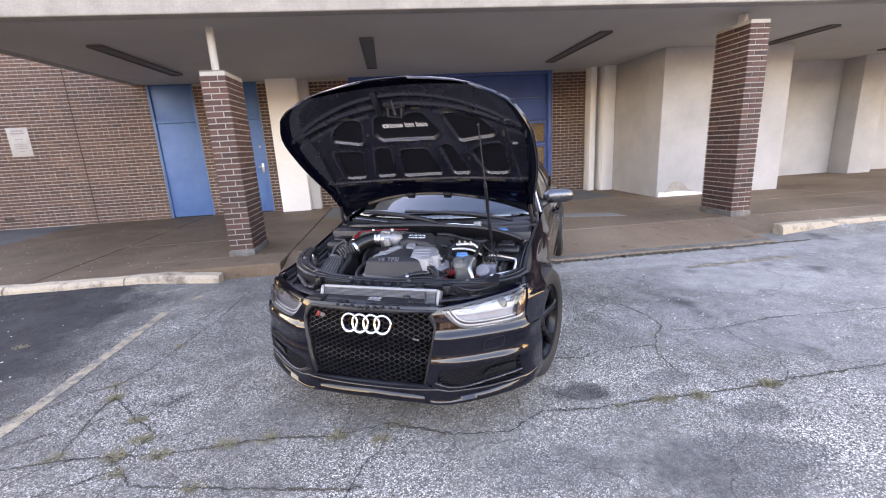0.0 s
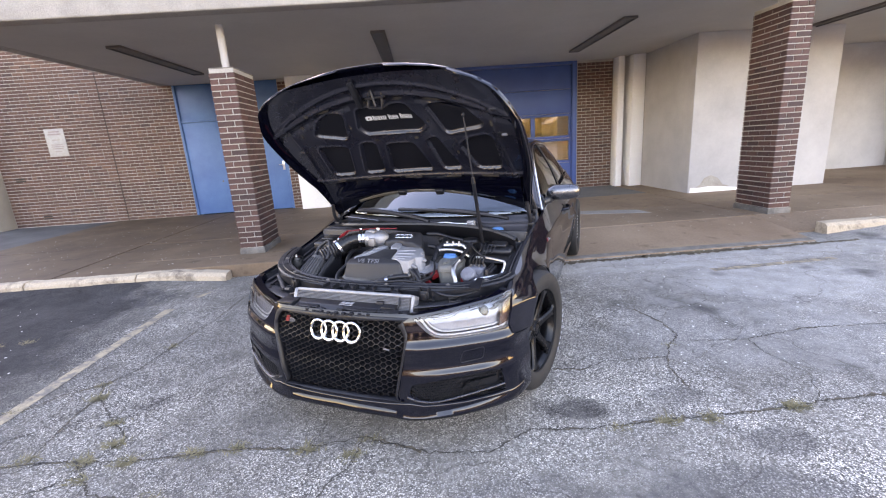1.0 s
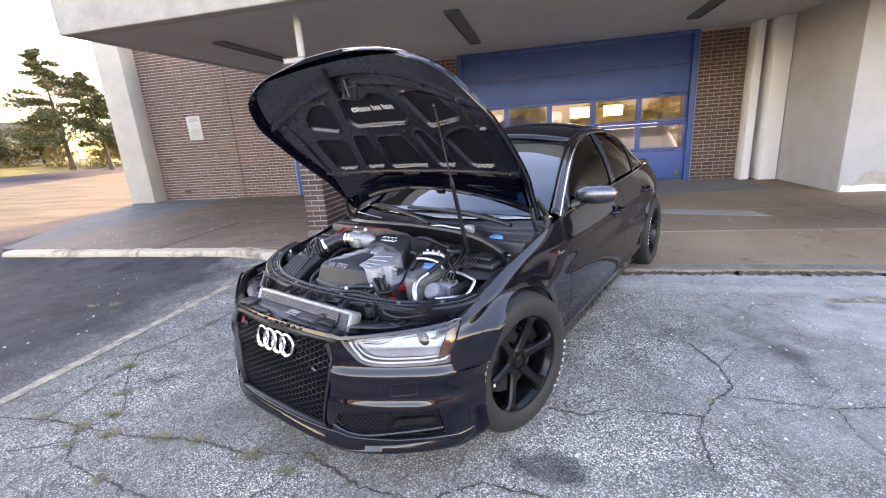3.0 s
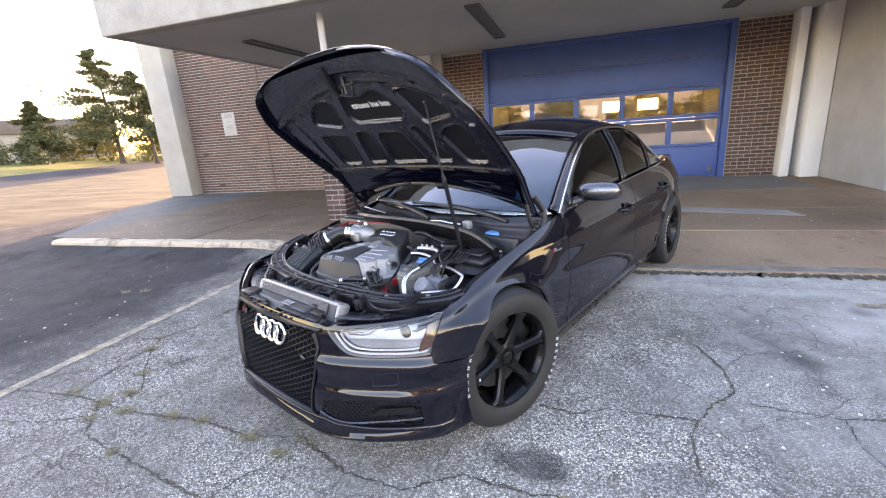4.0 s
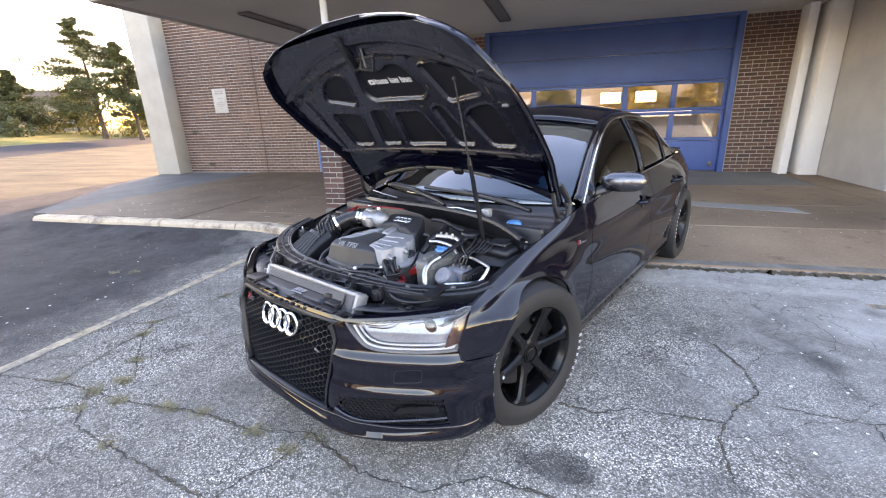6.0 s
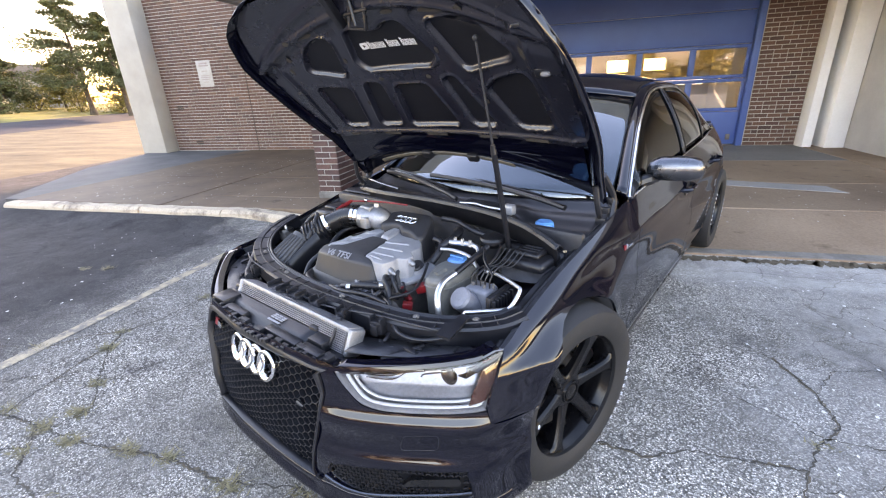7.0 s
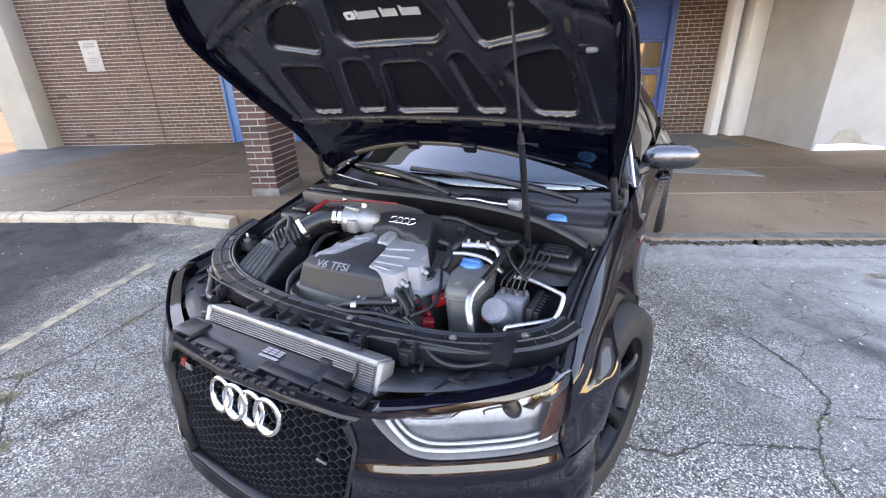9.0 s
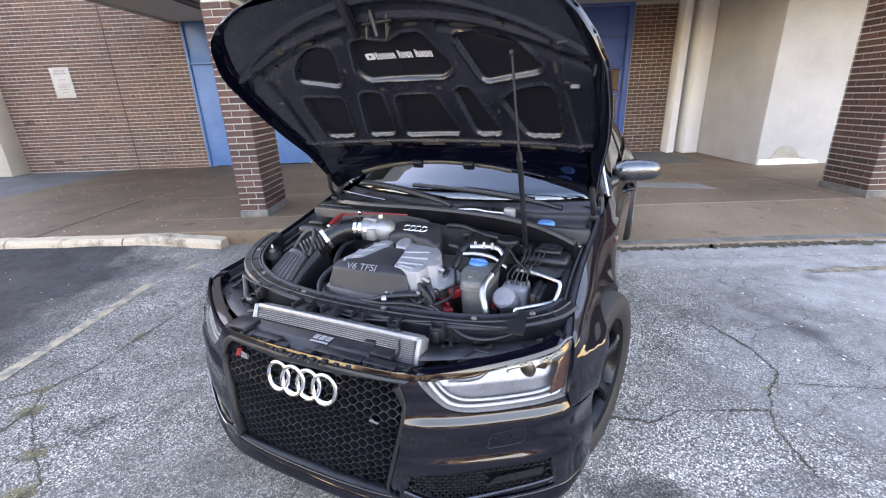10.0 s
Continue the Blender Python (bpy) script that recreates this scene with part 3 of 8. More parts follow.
def build_pavement():
    pave = empty("pavement", Matrix(), "brown-stained concrete walkway under the canopy", "pavement", kind="structure")
    # slabs between joints; the middle ones fall to the lot as a drive
    joints = [-6.5, -3.9, -1.2, 1.6, 4.9, 8.2, 12.0, 20.0]
    rows = [5.42, 5.95, 7.15, 8.75, WALL_Y + 0.02]
    for a, b in zip(joints, joints[1:]):
        drive = a >= -1.3 and b <= 5.0
        for c, d in zip(rows, rows[1:]):
            bm = B()
            c0 = c if c > 5.5 or not drive else 5.0
            if a < -6 and c < 7:
                c0 = 5.42
            box(bm, (a + 0.006, c0 + 0.006, -0.1), (b - 0.006, d - 0.006, SLAB_Z + random.uniform(-0.002, 0.002)), 0.008, 1)
            if c < 5.5:
                for v in bm.verts:
                    if v.co.z > 0.05 and ((drive and v.co.y < 5.2) or (a > 4.8 and a < 5 and v.co.x < 5.0 and v.co.y < 5.5)):
                        v.co.z = 0.014
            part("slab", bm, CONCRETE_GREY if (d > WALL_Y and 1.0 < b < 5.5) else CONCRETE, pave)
    bm = B()
    box(bm, (-6.52, 5.44, -0.1), (20, WALL_Y, 0.135))
    for v in bm.verts:
        if v.co.y < 6:
            v.co.z = min(v.co.z, 0.02)
    part("bedding", bm, DARK_FILL, pave)
    # worn pale nosing along the drive's edge
    bm = B()
    prism(bm, [(-1.15, 5.008), (4.88, 5.008), (4.88, 5.085), (3.4, 5.10), (1.9, 5.08), (-1.15, 5.095)], -0.02, 0.0, lambda x, y, z: (x, y, z + 0.019 + 0.143 * (y - 5.0)))
    bmesh.ops.recalc_face_normals(bm, faces=bm.faces)
    part("nosing", bm, PLINTH, pave, "worn pale concrete nosing")
    # pale strip let into the drive
    bm = B()
    prism(bm, [(1.3, 7.42), (3.86, 6.66), (3.80, 6.98), (1.3, 7.78)], SLAB_Z - 0.05, SLAB_Z + 0.004)
    bmesh.ops.recalc_face_normals(bm, faces=bm.faces)
    part("pale_strip", bm, CONCRETE_PALE, pave, "pale concrete strip")
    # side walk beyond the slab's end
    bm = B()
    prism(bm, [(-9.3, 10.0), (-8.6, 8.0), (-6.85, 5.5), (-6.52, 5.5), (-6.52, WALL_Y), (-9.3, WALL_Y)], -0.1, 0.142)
    part("side_slab", bm, CONCRETE_SIDE, pave, "streaky grey concrete with the building's shade in its colour")


build_pavement()


def build_kerb(x0, x1, y0, cut, name_label):
    kerb = empty("kerb", Matrix(), name_label, "kerb", "kerb stones", "structure")
    xs = list(cut)
    for a, b in zip(xs, xs[1:]):
        bm = B()
        n = max(2, round((b - a) / 0.12))
        rows = []
        for k in range(n + 1):
            x = a + 0.008 + (b - a - 0.016) * k / n
            w = noise.noise(Vector((x * 3, y0, 0))) * 0.012
            h = (0.15 + noise.noise(Vector((x * 5, y0, 4))) * 0.012) * (float(np.interp(x, (-2.4, -1.85), (1, 0.62))) if x < 0 else 0.9)
            rows.append([(x, y0 + w, -0.05), (x, y0 + 0.012 + w, h - 0.035), (x, y0 + 0.05 + w, h), (x, y0 + 0.165, h + 0.003), (x, y0 + 0.175, -0.05)])
        rings_mesh(bm, rows)
        bmesh.ops.recalc_face_normals(bm, faces=bm.faces)
        part("kerb_stone", bm, KERB, kerb)


def build_gutter(x0, x1):
    """Asphalt laid up against the kerb."""
    bm = B()
    sheet(bm, lambda x, t: (x, 4.75 + 0.52 * t, 0.002 + 0.085 * t * t * min(1.0, max(0.0, (x1 - x) / 1.0)) * min(1.0, max(0.0, (x - x0) / 1.0)) + 0.004 * noise.noise(Vector((x * 4, t * 3, 1)))), span(x0, x1, 0.2), span(0, 1, 0.2))
    for f in bm.faces:
        f.normal_update()
        if f.normal.z < 0:
            f.normal_flip()
    tagged(finish("gutter", bm, ASPHALT), "dark asphalt laid up against the kerb", "gutter", kind="structure")


build_gutter(-7.5, -1.7)
build_gutter(5.2, 20)
build_kerb(-6.5, -1.75, 5.24, (-6.5, -5.35, -4.08, -2.85, -1.85), "cream-painted worn concrete kerb with chipped edges")
build_kerb(5.2, 20, 5.24, (5.25, 6.6, 8.2, 10.5, 13, 16, 20), "cream-painted broken concrete kerb beside the drive")


# ---- the building ----
def build_facade():
    wall = empty("wall_north", Matrix(), "brown brick wall with pale mortar and doors", "wall", kind="structure")

    def slab(x0, x1, z0, z1, y0=WALL_Y, y1=WALL_Y + 0.3, mat=MORTAR, name="backing"):
        bm = B()
        box(bm, (x0, y0, z0), (x1, y1, z1))
        part(name, bm, mat, wall)
    # openings: two service doors and the roller door
    slab(-9.3, -4.71, 0, 4.6)
    slab(-4.71, -3.80, SOFFIT_Z + 0.02, 4.6)
    slab(-3.80, -3.32, 0, 4.6)
    slab(-3.32, -2.50, SOFFIT_Z + 0.02, 4.6)
    slab(-2.50, -0.56, 0, 4.6)
    slab(-0.56, 4.06, SOFFIT_Z + 0.02, 4.6)
    slab(4.06, 5.0, 0, 4.6)
    # closed volume behind: side walls, back wall with windows, roof
    slab(5.0, 20, 0, 4.6, WALL_Y + 0.02, WALL_Y + 0.3, WHITE, "plain_wall")
    bm = B()
    box(bm, (-9.2, WALL_Y + 0.3, 0), (-8.9, 19, 4.6))
    part("side_wall", bm, MORTAR, wall)
    bm = B()
    box(bm, (19.7, WALL_Y + 0.3, 0), (20, 19, 4.6))
    part("side_wall", bm, MORTAR, wall)
    for x0, x1, z0, z1 in ((-9.2, -0.9, 0, 4.6), (-0.9, 5.4, 1.35, 1.62), (-0.9, 5.4, 2.0, 4.6), (-0.9, 2.3, 1.62, 2.0), (3.0, 3.5, 1.62, 2.0), (4.2, 5.4, 1.62, 2.0), (5.4, 20, 0, 4.6), (1.0, 1.2, 0, 1.35), (3.1, 3.3, 0, 1.35), (3.3, 5.4, 0, 1.10), (-0.9, 1.0, 0, 0.8), (1.2, 3.1, 0, 0.6)):
        slab(x0, x1, z0, z1, 18.7, 19.0, CREAM, "back_wall")
    bm = B()
    box(bm, (-9.3, WALL_Y - 0.05, 4.6), (20.1, 19.1, 4.85), 0.02)
    tagged(finish("roof", bm, SOFFIT), "flat pale roof slab of the building", "roof", kind="structure")
    # the garage bay behind the glazed door
    for nm, lo, hi, mt in (("bay_wall", (-1.4, WALL_Y + 0.31, 0.1), (-1.2, 18.7, 3.3), CREAM), ("bay_wall", (5.6, WALL_Y + 0.31, 0.1), (5.8, 18.7, 3.3), CREAM), ("bay_floor", (-1.2, WALL_Y + 0.3, 0.0), (5.6, 18.7, 0.14), CONCRETE_PALE), ("bay_ceiling", (-1.4, WALL_Y + 0.31, 3.3), (5.8, 18.7, 3.4), CREAM)):
        bm = B()
        box(bm, lo, hi)
        part(nm, bm, mt, wall)
    return wall


WALL = build_facade()


def build_service_door(x0, x1, panel, label):
    """Steel door with frame and a fixed panel over it."""
    d = empty("door_1" if panel else "door_2", pose((x0 + x1) / 2, WALL_Y, SLAB_Z), label, "door", kind="structure")
    w, h, top = (x1 - x0) / 2, 2.02, SOFFIT_Z - SLAB_Z
    for lo, hi in (((-w, 0.0, 0), (-w + 0.05, 0.14, top)), ((w - 0.05, 0.0, 0), (w, 0.14, top)), ((-w + 0.05, 0.0, h), (w - 0.05, 0.14, h + 0.04))):
        bm = B()
        box(bm, lo, hi, 0.006)
        part("frame", bm, BLUE, d)
    bm = B()
    box(bm, (-w + 0.055, 0.03, 0.012), (w - 0.055, 0.075, h - 0.006), 0.004)
    leaf = part("leaf", bm, BLUE, d, "scuffed blue steel leaf")
    bm = B()
    box(bm, (-w + 0.05, 0.035, h + 0.04), (w - 0.05, 0.075, top), 0.004)
    part("over_panel", bm, BLUE, d)
    for z in (0.25, 1.0, 1.75):
        bm = B()
        tube(bm, [(-w + 0.05, 0.02, z - 0.05), (-w + 0.05, 0.02, z + 0.05)], 0.011, 8)
        part("hinge", bm, BLUE, d)
    if panel:
        bm = B()
        lathe(bm, [(0.0, 0), (0.018, 0), (0.02, 0.01), (0.0, 0.012)], 14, pose(w * 0.55, 0.03, 0.72, 0, 0, -90))
        part("lock", bm, STEEL_DARK, leaf)
    else:
        bm = B()
        box(bm, (w - 0.14, 0.012, 0.88), (w - 0.09, 0.03, 1.08), 0.006)
        tube(bm, smooth_path([(w - 0.115, 0.02, 1.0), (w - 0.115, -0.035, 1.0), (w - 0.2, -0.045, 1.0)], 4), 0.010, 8)
        part("handle", bm, ALU, leaf, "brushed lever handle on a backplate")
        bm = B()
        box(bm, (w - 0.15, 0.02, 1.42), (w - 0.10, 0.032, 1.46), 0.003)
        part("plate", bm, SIGN, leaf)


build_service_door(-4.71, -3.80, True, "blue steel service door with a panel above, closed")
build_service_door(-3.32, -2.50, False, "blue steel door with lever handle, closed")


def build_roller():
    d = empty("door_3", pose(1.75, WALL_Y, SLAB_Z), "blue sectional garage door with two rows of panes", "garage door", kind="structure")
    x0, x1, top = -2.29, 2.29, SOFFIT_Z - SLAB_Z
    for lo, hi in (((x0 - 0.02, -0.03, 0), (x0 + 0.08, 0.2, top)), ((x1 - 0.08, -0.03, 0), (x1 + 0.02, 0.2, top)), ((x0 + 0.08, -0.02, top - 0.06), (x1 - 0.08, 0.2, top))):
        bm = B()
        box(bm, lo, hi, 0.008)
        part("frame", bm, BLUE_DARK, d)
    # sections from the floor up; two of them are glazed
    zs = [0.02, 0.60, 1.155, 1.70, 2.22, top - 0.065]
    cols = [-2.2, -1.31, -0.42, 0.45, 1.32, 2.2]
    for k, (a, b) in enumerate(zip(zs, zs[1:])):
        if k in (1, 2):
            sec = B()
            box(sec, (x0 + 0.085, 0.05, a + 0.004), (x1 - 0.085, 0.10, a + 0.06), 0.006)
            box(sec, (x0 + 0.085, 0.05, b - 0.06), (x1 - 0.085, 0.10, b - 0.004), 0.006)
            for c in cols:
                box(sec, (max(c - 0.05, x0 + 0.085), 0.052, a + 0.06), (min(c + 0.05, x1 - 0.085), 0.098, b - 0.06), 0.004)
            sec = part("section", sec, BLUE_DARK, d)
            for c0, c1 in zip(cols, cols[1:]):
                bm = B()
                box(bm, (c0 + 0.045, 0.07, a + 0.055), (c1 - 0.045, 0.076, b - 0.055))
                pn = part("pane", bm, GLASS_DOOR, sec, smooth=0)
                pn.visible_shadow = False
        else:
            bm = B()
            box(bm, (x0 + 0.085, 0.05, a + 0.004), (x1 - 0.085, 0.10, b - 0.004), 0.008)
            for c in cols[1:-1] if k == 0 else ():
                box(bm, (c - 0.012, 0.044, a + 0.03), (c + 0.012, 0.052, b - 0.03), 0.003)
            part("section", bm, BLUE_DARK, d)
    bm = B()
    box(bm, (2.05, 0.03, 0.1), (2.12, 0.05, 0.2), 0.005)
    part("lock_plate", bm, STEEL_DARK, d)


build_roller()


def build_canopy():
    c = empty("canopy", Matrix(), "wide concrete canopy with rough stucco edge on brick pillars", "canopy", kind="structure")
    L, F = -4.95, 5.72
    bm = B()
    box(bm, (L + 0.2, F + 0.2, SOFFIT_Z), (20, WALL_Y, SOFFIT_Z + 0.25))
    part("soffit", bm, SOFFIT, c, "grey plaster soffit")
    bm = B()
    # fascia: a long beam along the front and the open end
    for lo, hi in (((L, F, SOFFIT_Z - 0.004), (20, F + 0.2, SOFFIT_Z + 0.72)), ((L, F + 0.2, SOFFIT_Z - 0.004), (L + 0.2, WALL_Y, SOFFIT_Z + 0.72))):
        box(bm, lo, hi, 0.02, 3)
    part("fascia", bm, STUCCO, c, "rough cream stucco fascia")
    bm = B()
    box(bm, (L + 0.2, F + 0.2, SOFFIT_Z + 0.5), (20, WALL_Y - 0.06, SOFFIT_Z + 0.6))
    part("deck", bm, SOFFIT, c)


build_canopy()


def build_trough(x, y0, y1):
    t = empty("ceiling_light", pose(x, 0, SOFFIT_Z), "dark recessed strip light under the canopy, unlit", "ceiling light", "strip lights under the canopy")
    bm = B()
    w, h = 0.10, 0.035
    for lo, hi in (((-w, y0, -h), (-w + 0.02, y1, -0.001)), ((w - 0.02, y0, -h), (w, y1, -0.001)), ((-w + 0.02, y0, -h), (w - 0.02, y0 + 0.02, -0.001)), ((-w + 0.02, y1 - 0.02, -h), (w - 0.02, y1, -0.001))):
        box(bm, lo, hi, 0.003)
    part("frame", bm, STEEL_DARK, t)
    bm = B()
    box(bm, (-w + 0.02, y0 + 0.02, -0.016), (w - 0.02, y1 - 0.02, -0.004))
    part("diffuser", bm, STEEL_DARK, t)


for x in (-3.56, 0.0, 3.58, 7.45, 11.2):
    build_trough(x, 6.95, 9.25)


def build_columns():
    # white rendered columns against the wall, the projecting wing, the next bay
    def col(x0, x1, y0, y1, z1, label, mat=WHITE, lean=0.0):
        bm = B()
        box(bm, (x0, y0, 0.0), (x1, y1, z1), 0.012)
        for v in bm.verts:
            if v.co.z > 1:
                v.co.x += lean
        return thing("column", bm, mat, label, "column", "white columns", "structure")
    col(-2.25, -1.64, 10.12, WALL_Y - 0.003, SOFFIT_Z, "white painted square column against the brick wall", WHITE_BRIGHT)
    col(-1.635, -1.42, 10.25, WALL_Y - 0.003, SOFFIT_Z, "narrow white pilaster beside the column")
    col(4.88, 5.02, 10.12, WALL_Y + 0.015, SOFFIT_Z, "narrow white pilaster beside the brick pier", WHITE_BRIGHT)
    col(5.14, 5.42, 10.0, WALL_Y + 0.015, SOFFIT_Z, "white painted column in the corner", WHITE_BRIGHT)
    col(-9.40, -8.67, 10.0, WALL_Y - 0.003, 4.6, "tall pale rendered column at the end of the wall", RENDER)
    col(11.65, 12.3, 9.9, WALL_Y + 0.015, SOFFIT_Z, "white column in the next bay")
    w = empty("wing", Matrix(), "white painted projecting block with peeling base", "wall", kind="structure")
    bm = B()
    box(bm, (5.43, 8.28, 0.0), (8.1, WALL_Y + 0.015, SOFFIT_Z), 0.015)
    part("block", bm, WHITE, w)
    bm = B()
    for k in range(1):
        pts = [(5.52, 0.152), (6.25, 0.152), (6.22, 0.24), (6.1, 0.28), (6.0, 0.40), (5.86, 0.46), (5.74, 0.42), (5.66, 0.3), (5.55, 0.22)]
        prism(bm, pts, 8.275, 8.281, lambda x, y, z: (x, z, y))
    bmesh.ops.recalc_face_normals(bm, faces=bm.faces)
    part("bare_patch", bm, BARE, w, "peeled patch of bare render")
    bm = B()
    prism(bm, [(5.46, 0.152), (6.42, 0.152), (6.40, 0.20), (6.2, 0.225), (6.0, 0.25), (5.82, 0.255), (5.62, 0.24), (5.47, 0.25)], 8.268, 8.274, lambda x, y, z: (x, z, y))
    bmesh.ops.recalc_face_normals(bm, faces=bm.faces)
    part("filler_patch", bm, WHITE_BRIGHT, w, "white filler along the foot of the wall")


build_columns()


def build_sign():
    s = empty("wall_sign", pose(-7.33, WALL_Y - 0.006, 1.64), "faded white notice board screwed to the brick wall", "sign")
    bm = B()
    box(bm, (-0.2, -0.012, 0), (0.2, -0.001, 0.58), 0.004)
    part("board", bm, SIGN, s)
    bm = B()
    for z, w in ((0.50, 0.11), (0.45, 0.13), (0.34, 0.08), (0.24, 0.12), (0.20, 0.13), (0.16, 0.12), (0.10, 0.06)):
        box(bm, (-w, -0.0145, z), (w, -0.011, z + (0.03 if z > 0.4 else 0.015)))
    part("text_bar", bm, SIGN_INK, s)


build_sign()
# ---- the car: x to its left side, y to its tail, z up, from the ground under the front axle ----
CAR = empty("car", pose(0.30, 3.016, 0, 0, 0, -23.7), "black four-door saloon with its bonnet propped open, engine showing", "car")
CORE = (0, 1.4, 0.5)
AXLE_Y, AXLE_Z, ARCH_R, WHEELBASE = -0.022, 0.333, 0.352, 2.80
REAR_Y = AXLE_Y + WHEELBASE


def curve(xs, ys):
    """A smooth function through stations."""
    xs, ys = np.array(xs, float), np.array(ys, float)
    d = np.gradient(ys, xs)

    def f(x):
        x = min(max(x, xs[0]), xs[-1])
        i = min(int(np.searchsorted(xs, x, side="right")) - 1, len(xs) - 2)
        h = xs[i + 1] - xs[i]
        t = (x - xs[i]) / h
        return float((1 + 2 * t) * (1 - t) ** 2 * ys[i] + t * (1 - t) ** 2 * h * d[i] + t * t * (3 - 2 * t) * ys[i + 1] + t * t * (t - 1) * h * d[i + 1])
    return f


def fair(xs, ys, soft):
    """The same function with its small waves ironed out over a length."""
    f = curve(xs, ys)
    n, pad = 3000, 4 * soft
    g = np.linspace(xs[0] - pad, xs[-1] + pad, n)
    lo, hi = (f(xs[0] + 1e-4) - f(xs[0])) / 1e-4, (f(xs[-1]) - f(xs[-1] - 1e-4)) / 1e-4
    v = np.array([f(x) + (lo * (x - xs[0]) if x < xs[0] else hi * (x - xs[-1]) if x > xs[-1] else 0) for x in g])
    h = g[1] - g[0]
    k = np.exp(-0.5 * (np.arange(-int(3 * soft / h), int(3 * soft / h) + 1) * h / soft) ** 2)
    m = len(k) // 2
    v[m:-m] = np.convolve(v, k / k.sum(), "valid")
    return lambda x: float(np.interp(x, g, v))


half_w = fair((-0.659, -0.579, -0.504, -0.399, -0.319, -0.159, -0.022, 0.241, 0.591, 1.041, 1.641, 2.341, 2.781, 3.141, 3.531, 3.691), (0.667, 0.737, 0.783, 0.817, 0.833, 0.843, 0.847, 0.841, 0.834, 0.832, 0.834, 0.842, 0.845, 0.802, 0.717, 0.637), 0.045)
belt_z = fair((-0.589, -0.509, -0.399, -0.319, -0.059, 0.241, 0.599, 1.041, 1.656, 2.341, 2.811, 3.241, 3.691), (0.660, 0.676, 0.692, 0.704, 0.760, 0.822, 0.897, 0.918, 0.942, 0.956, 0.962, 0.965, 0.940), 0.045)
belt_x = fair((-0.589, -0.509, -0.399, -0.319, -0.059, 0.241, 0.599, 1.041, 1.656, 2.341, 2.811, 3.241, 3.691), (0.69, 0.735, 0.754, 0.740, 0.730, 0.742, 0.762, 0.763, 0.762, 0.742, 0.707, 0.657, 0.577), 0.045)
# share of the step from the flare in to the bonnet edge, by height: flare, hollow, shoulder
wing = fair((0.0, 0.10, 0.22, 0.34, 0.47, 0.58, 0.70, 0.82, 0.90, 1.0), (0.0, 0.015, 0.09, 0.23, 0.42, 0.55, 0.63, 0.69, 0.78, 1.0), 0.05)


# how far the nose falls back with height: plain, and with the ledges over the intake and under the lamp
lean_in = fair((0.14, 0.18, 0.23, 0.30, 0.36, 0.375, 0.395, 0.415, 0.435, 0.47, 0.50, 0.515, 0.535, 0.555, 0.58, 0.62, 0.66, 0.70), (0.05, 0.012, 0.0, -0.003, -0.005, -0.0045, -0.001, 0.0055, 0.010, 0.0095, 0.006, 0.006, 0.0115, 0.018, 0.025, 0.033, 0.046, 0.065), 0.006)
lean_ledge = fair((0.14, 0.18, 0.23, 0.30, 0.36, 0.378, 0.386, 0.406, 0.418, 0.435, 0.47, 0.496, 0.507, 0.543, 0.555, 0.58, 0.62, 0.66, 0.70), (0.05, 0.012, 0.0, -0.003, -0.005, -0.0055, -0.004, 0.0075, 0.0105, 0.0115, 0.0085, 0.0050, 0.0060, 0.0245, 0.027, 0.033, 0.041, 0.054, 0.073), 0.006)


def side_x(y, z):
    """Half width of the body at a station and a height."""
    w, zb = half_w(y), belt_z(y)
    t = min(1, max(0, (z - 0.60) / (zb - 0.60)))
    k = min(1, max(0, (y - 0.14) / 0.45))
    k = k * k * (3 - 2 * k)
    step = w - belt_x(y)
    step *= wing(t) * (1 - k) + t ** 2.3 * k
    front = min(1, max(0, (-0.26 - y) / 0.22))
    if front > 0 and z > 0.49:
        step = (max(0, step) ** 4 + (max(0, lean_in(z)) * front) ** 4) ** 0.25
    x = w - step
    if z < 0.60:
        x -= 0.05 * ((0.60 - z) / 0.40) ** 2
    x -= 0.013 * math.exp(-((z - 0.64) / 0.075) ** 2) * k
    x += 0.006 * math.exp(-((z - 0.775) / 0.02) ** 2) * k
    for a in (AXLE_Y, REAR_Y):
        r = math.hypot(y - a, z - AXLE_Z)
        x += 0.008 * math.exp(-((r - ARCH_R) / 0.045) ** 2)
    if z < 0.34 and 0.40 < y < 2.40:
        x += 0.016 * math.exp(-((z - 0.26) / 0.04) ** 2)
    return x


_plan = np.array(smooth_path([(-0.2, -0.787), (0, -0.795), (0.2, -0.787), (0.36, -0.757), (0.5, -0.70), (0.65, -0.612), (0.735, -0.552), (0.784, -0.496), (0.817, -0.40), (0.833, -0.32), (0.841, -0.24), (0.845, -0.16)], 24))
_plan = _plan[np.argmin(abs(_plan[:, 0])):]
_len = np.concatenate([[0], np.cumsum(np.hypot(*np.diff(_plan, axis=0).T))])


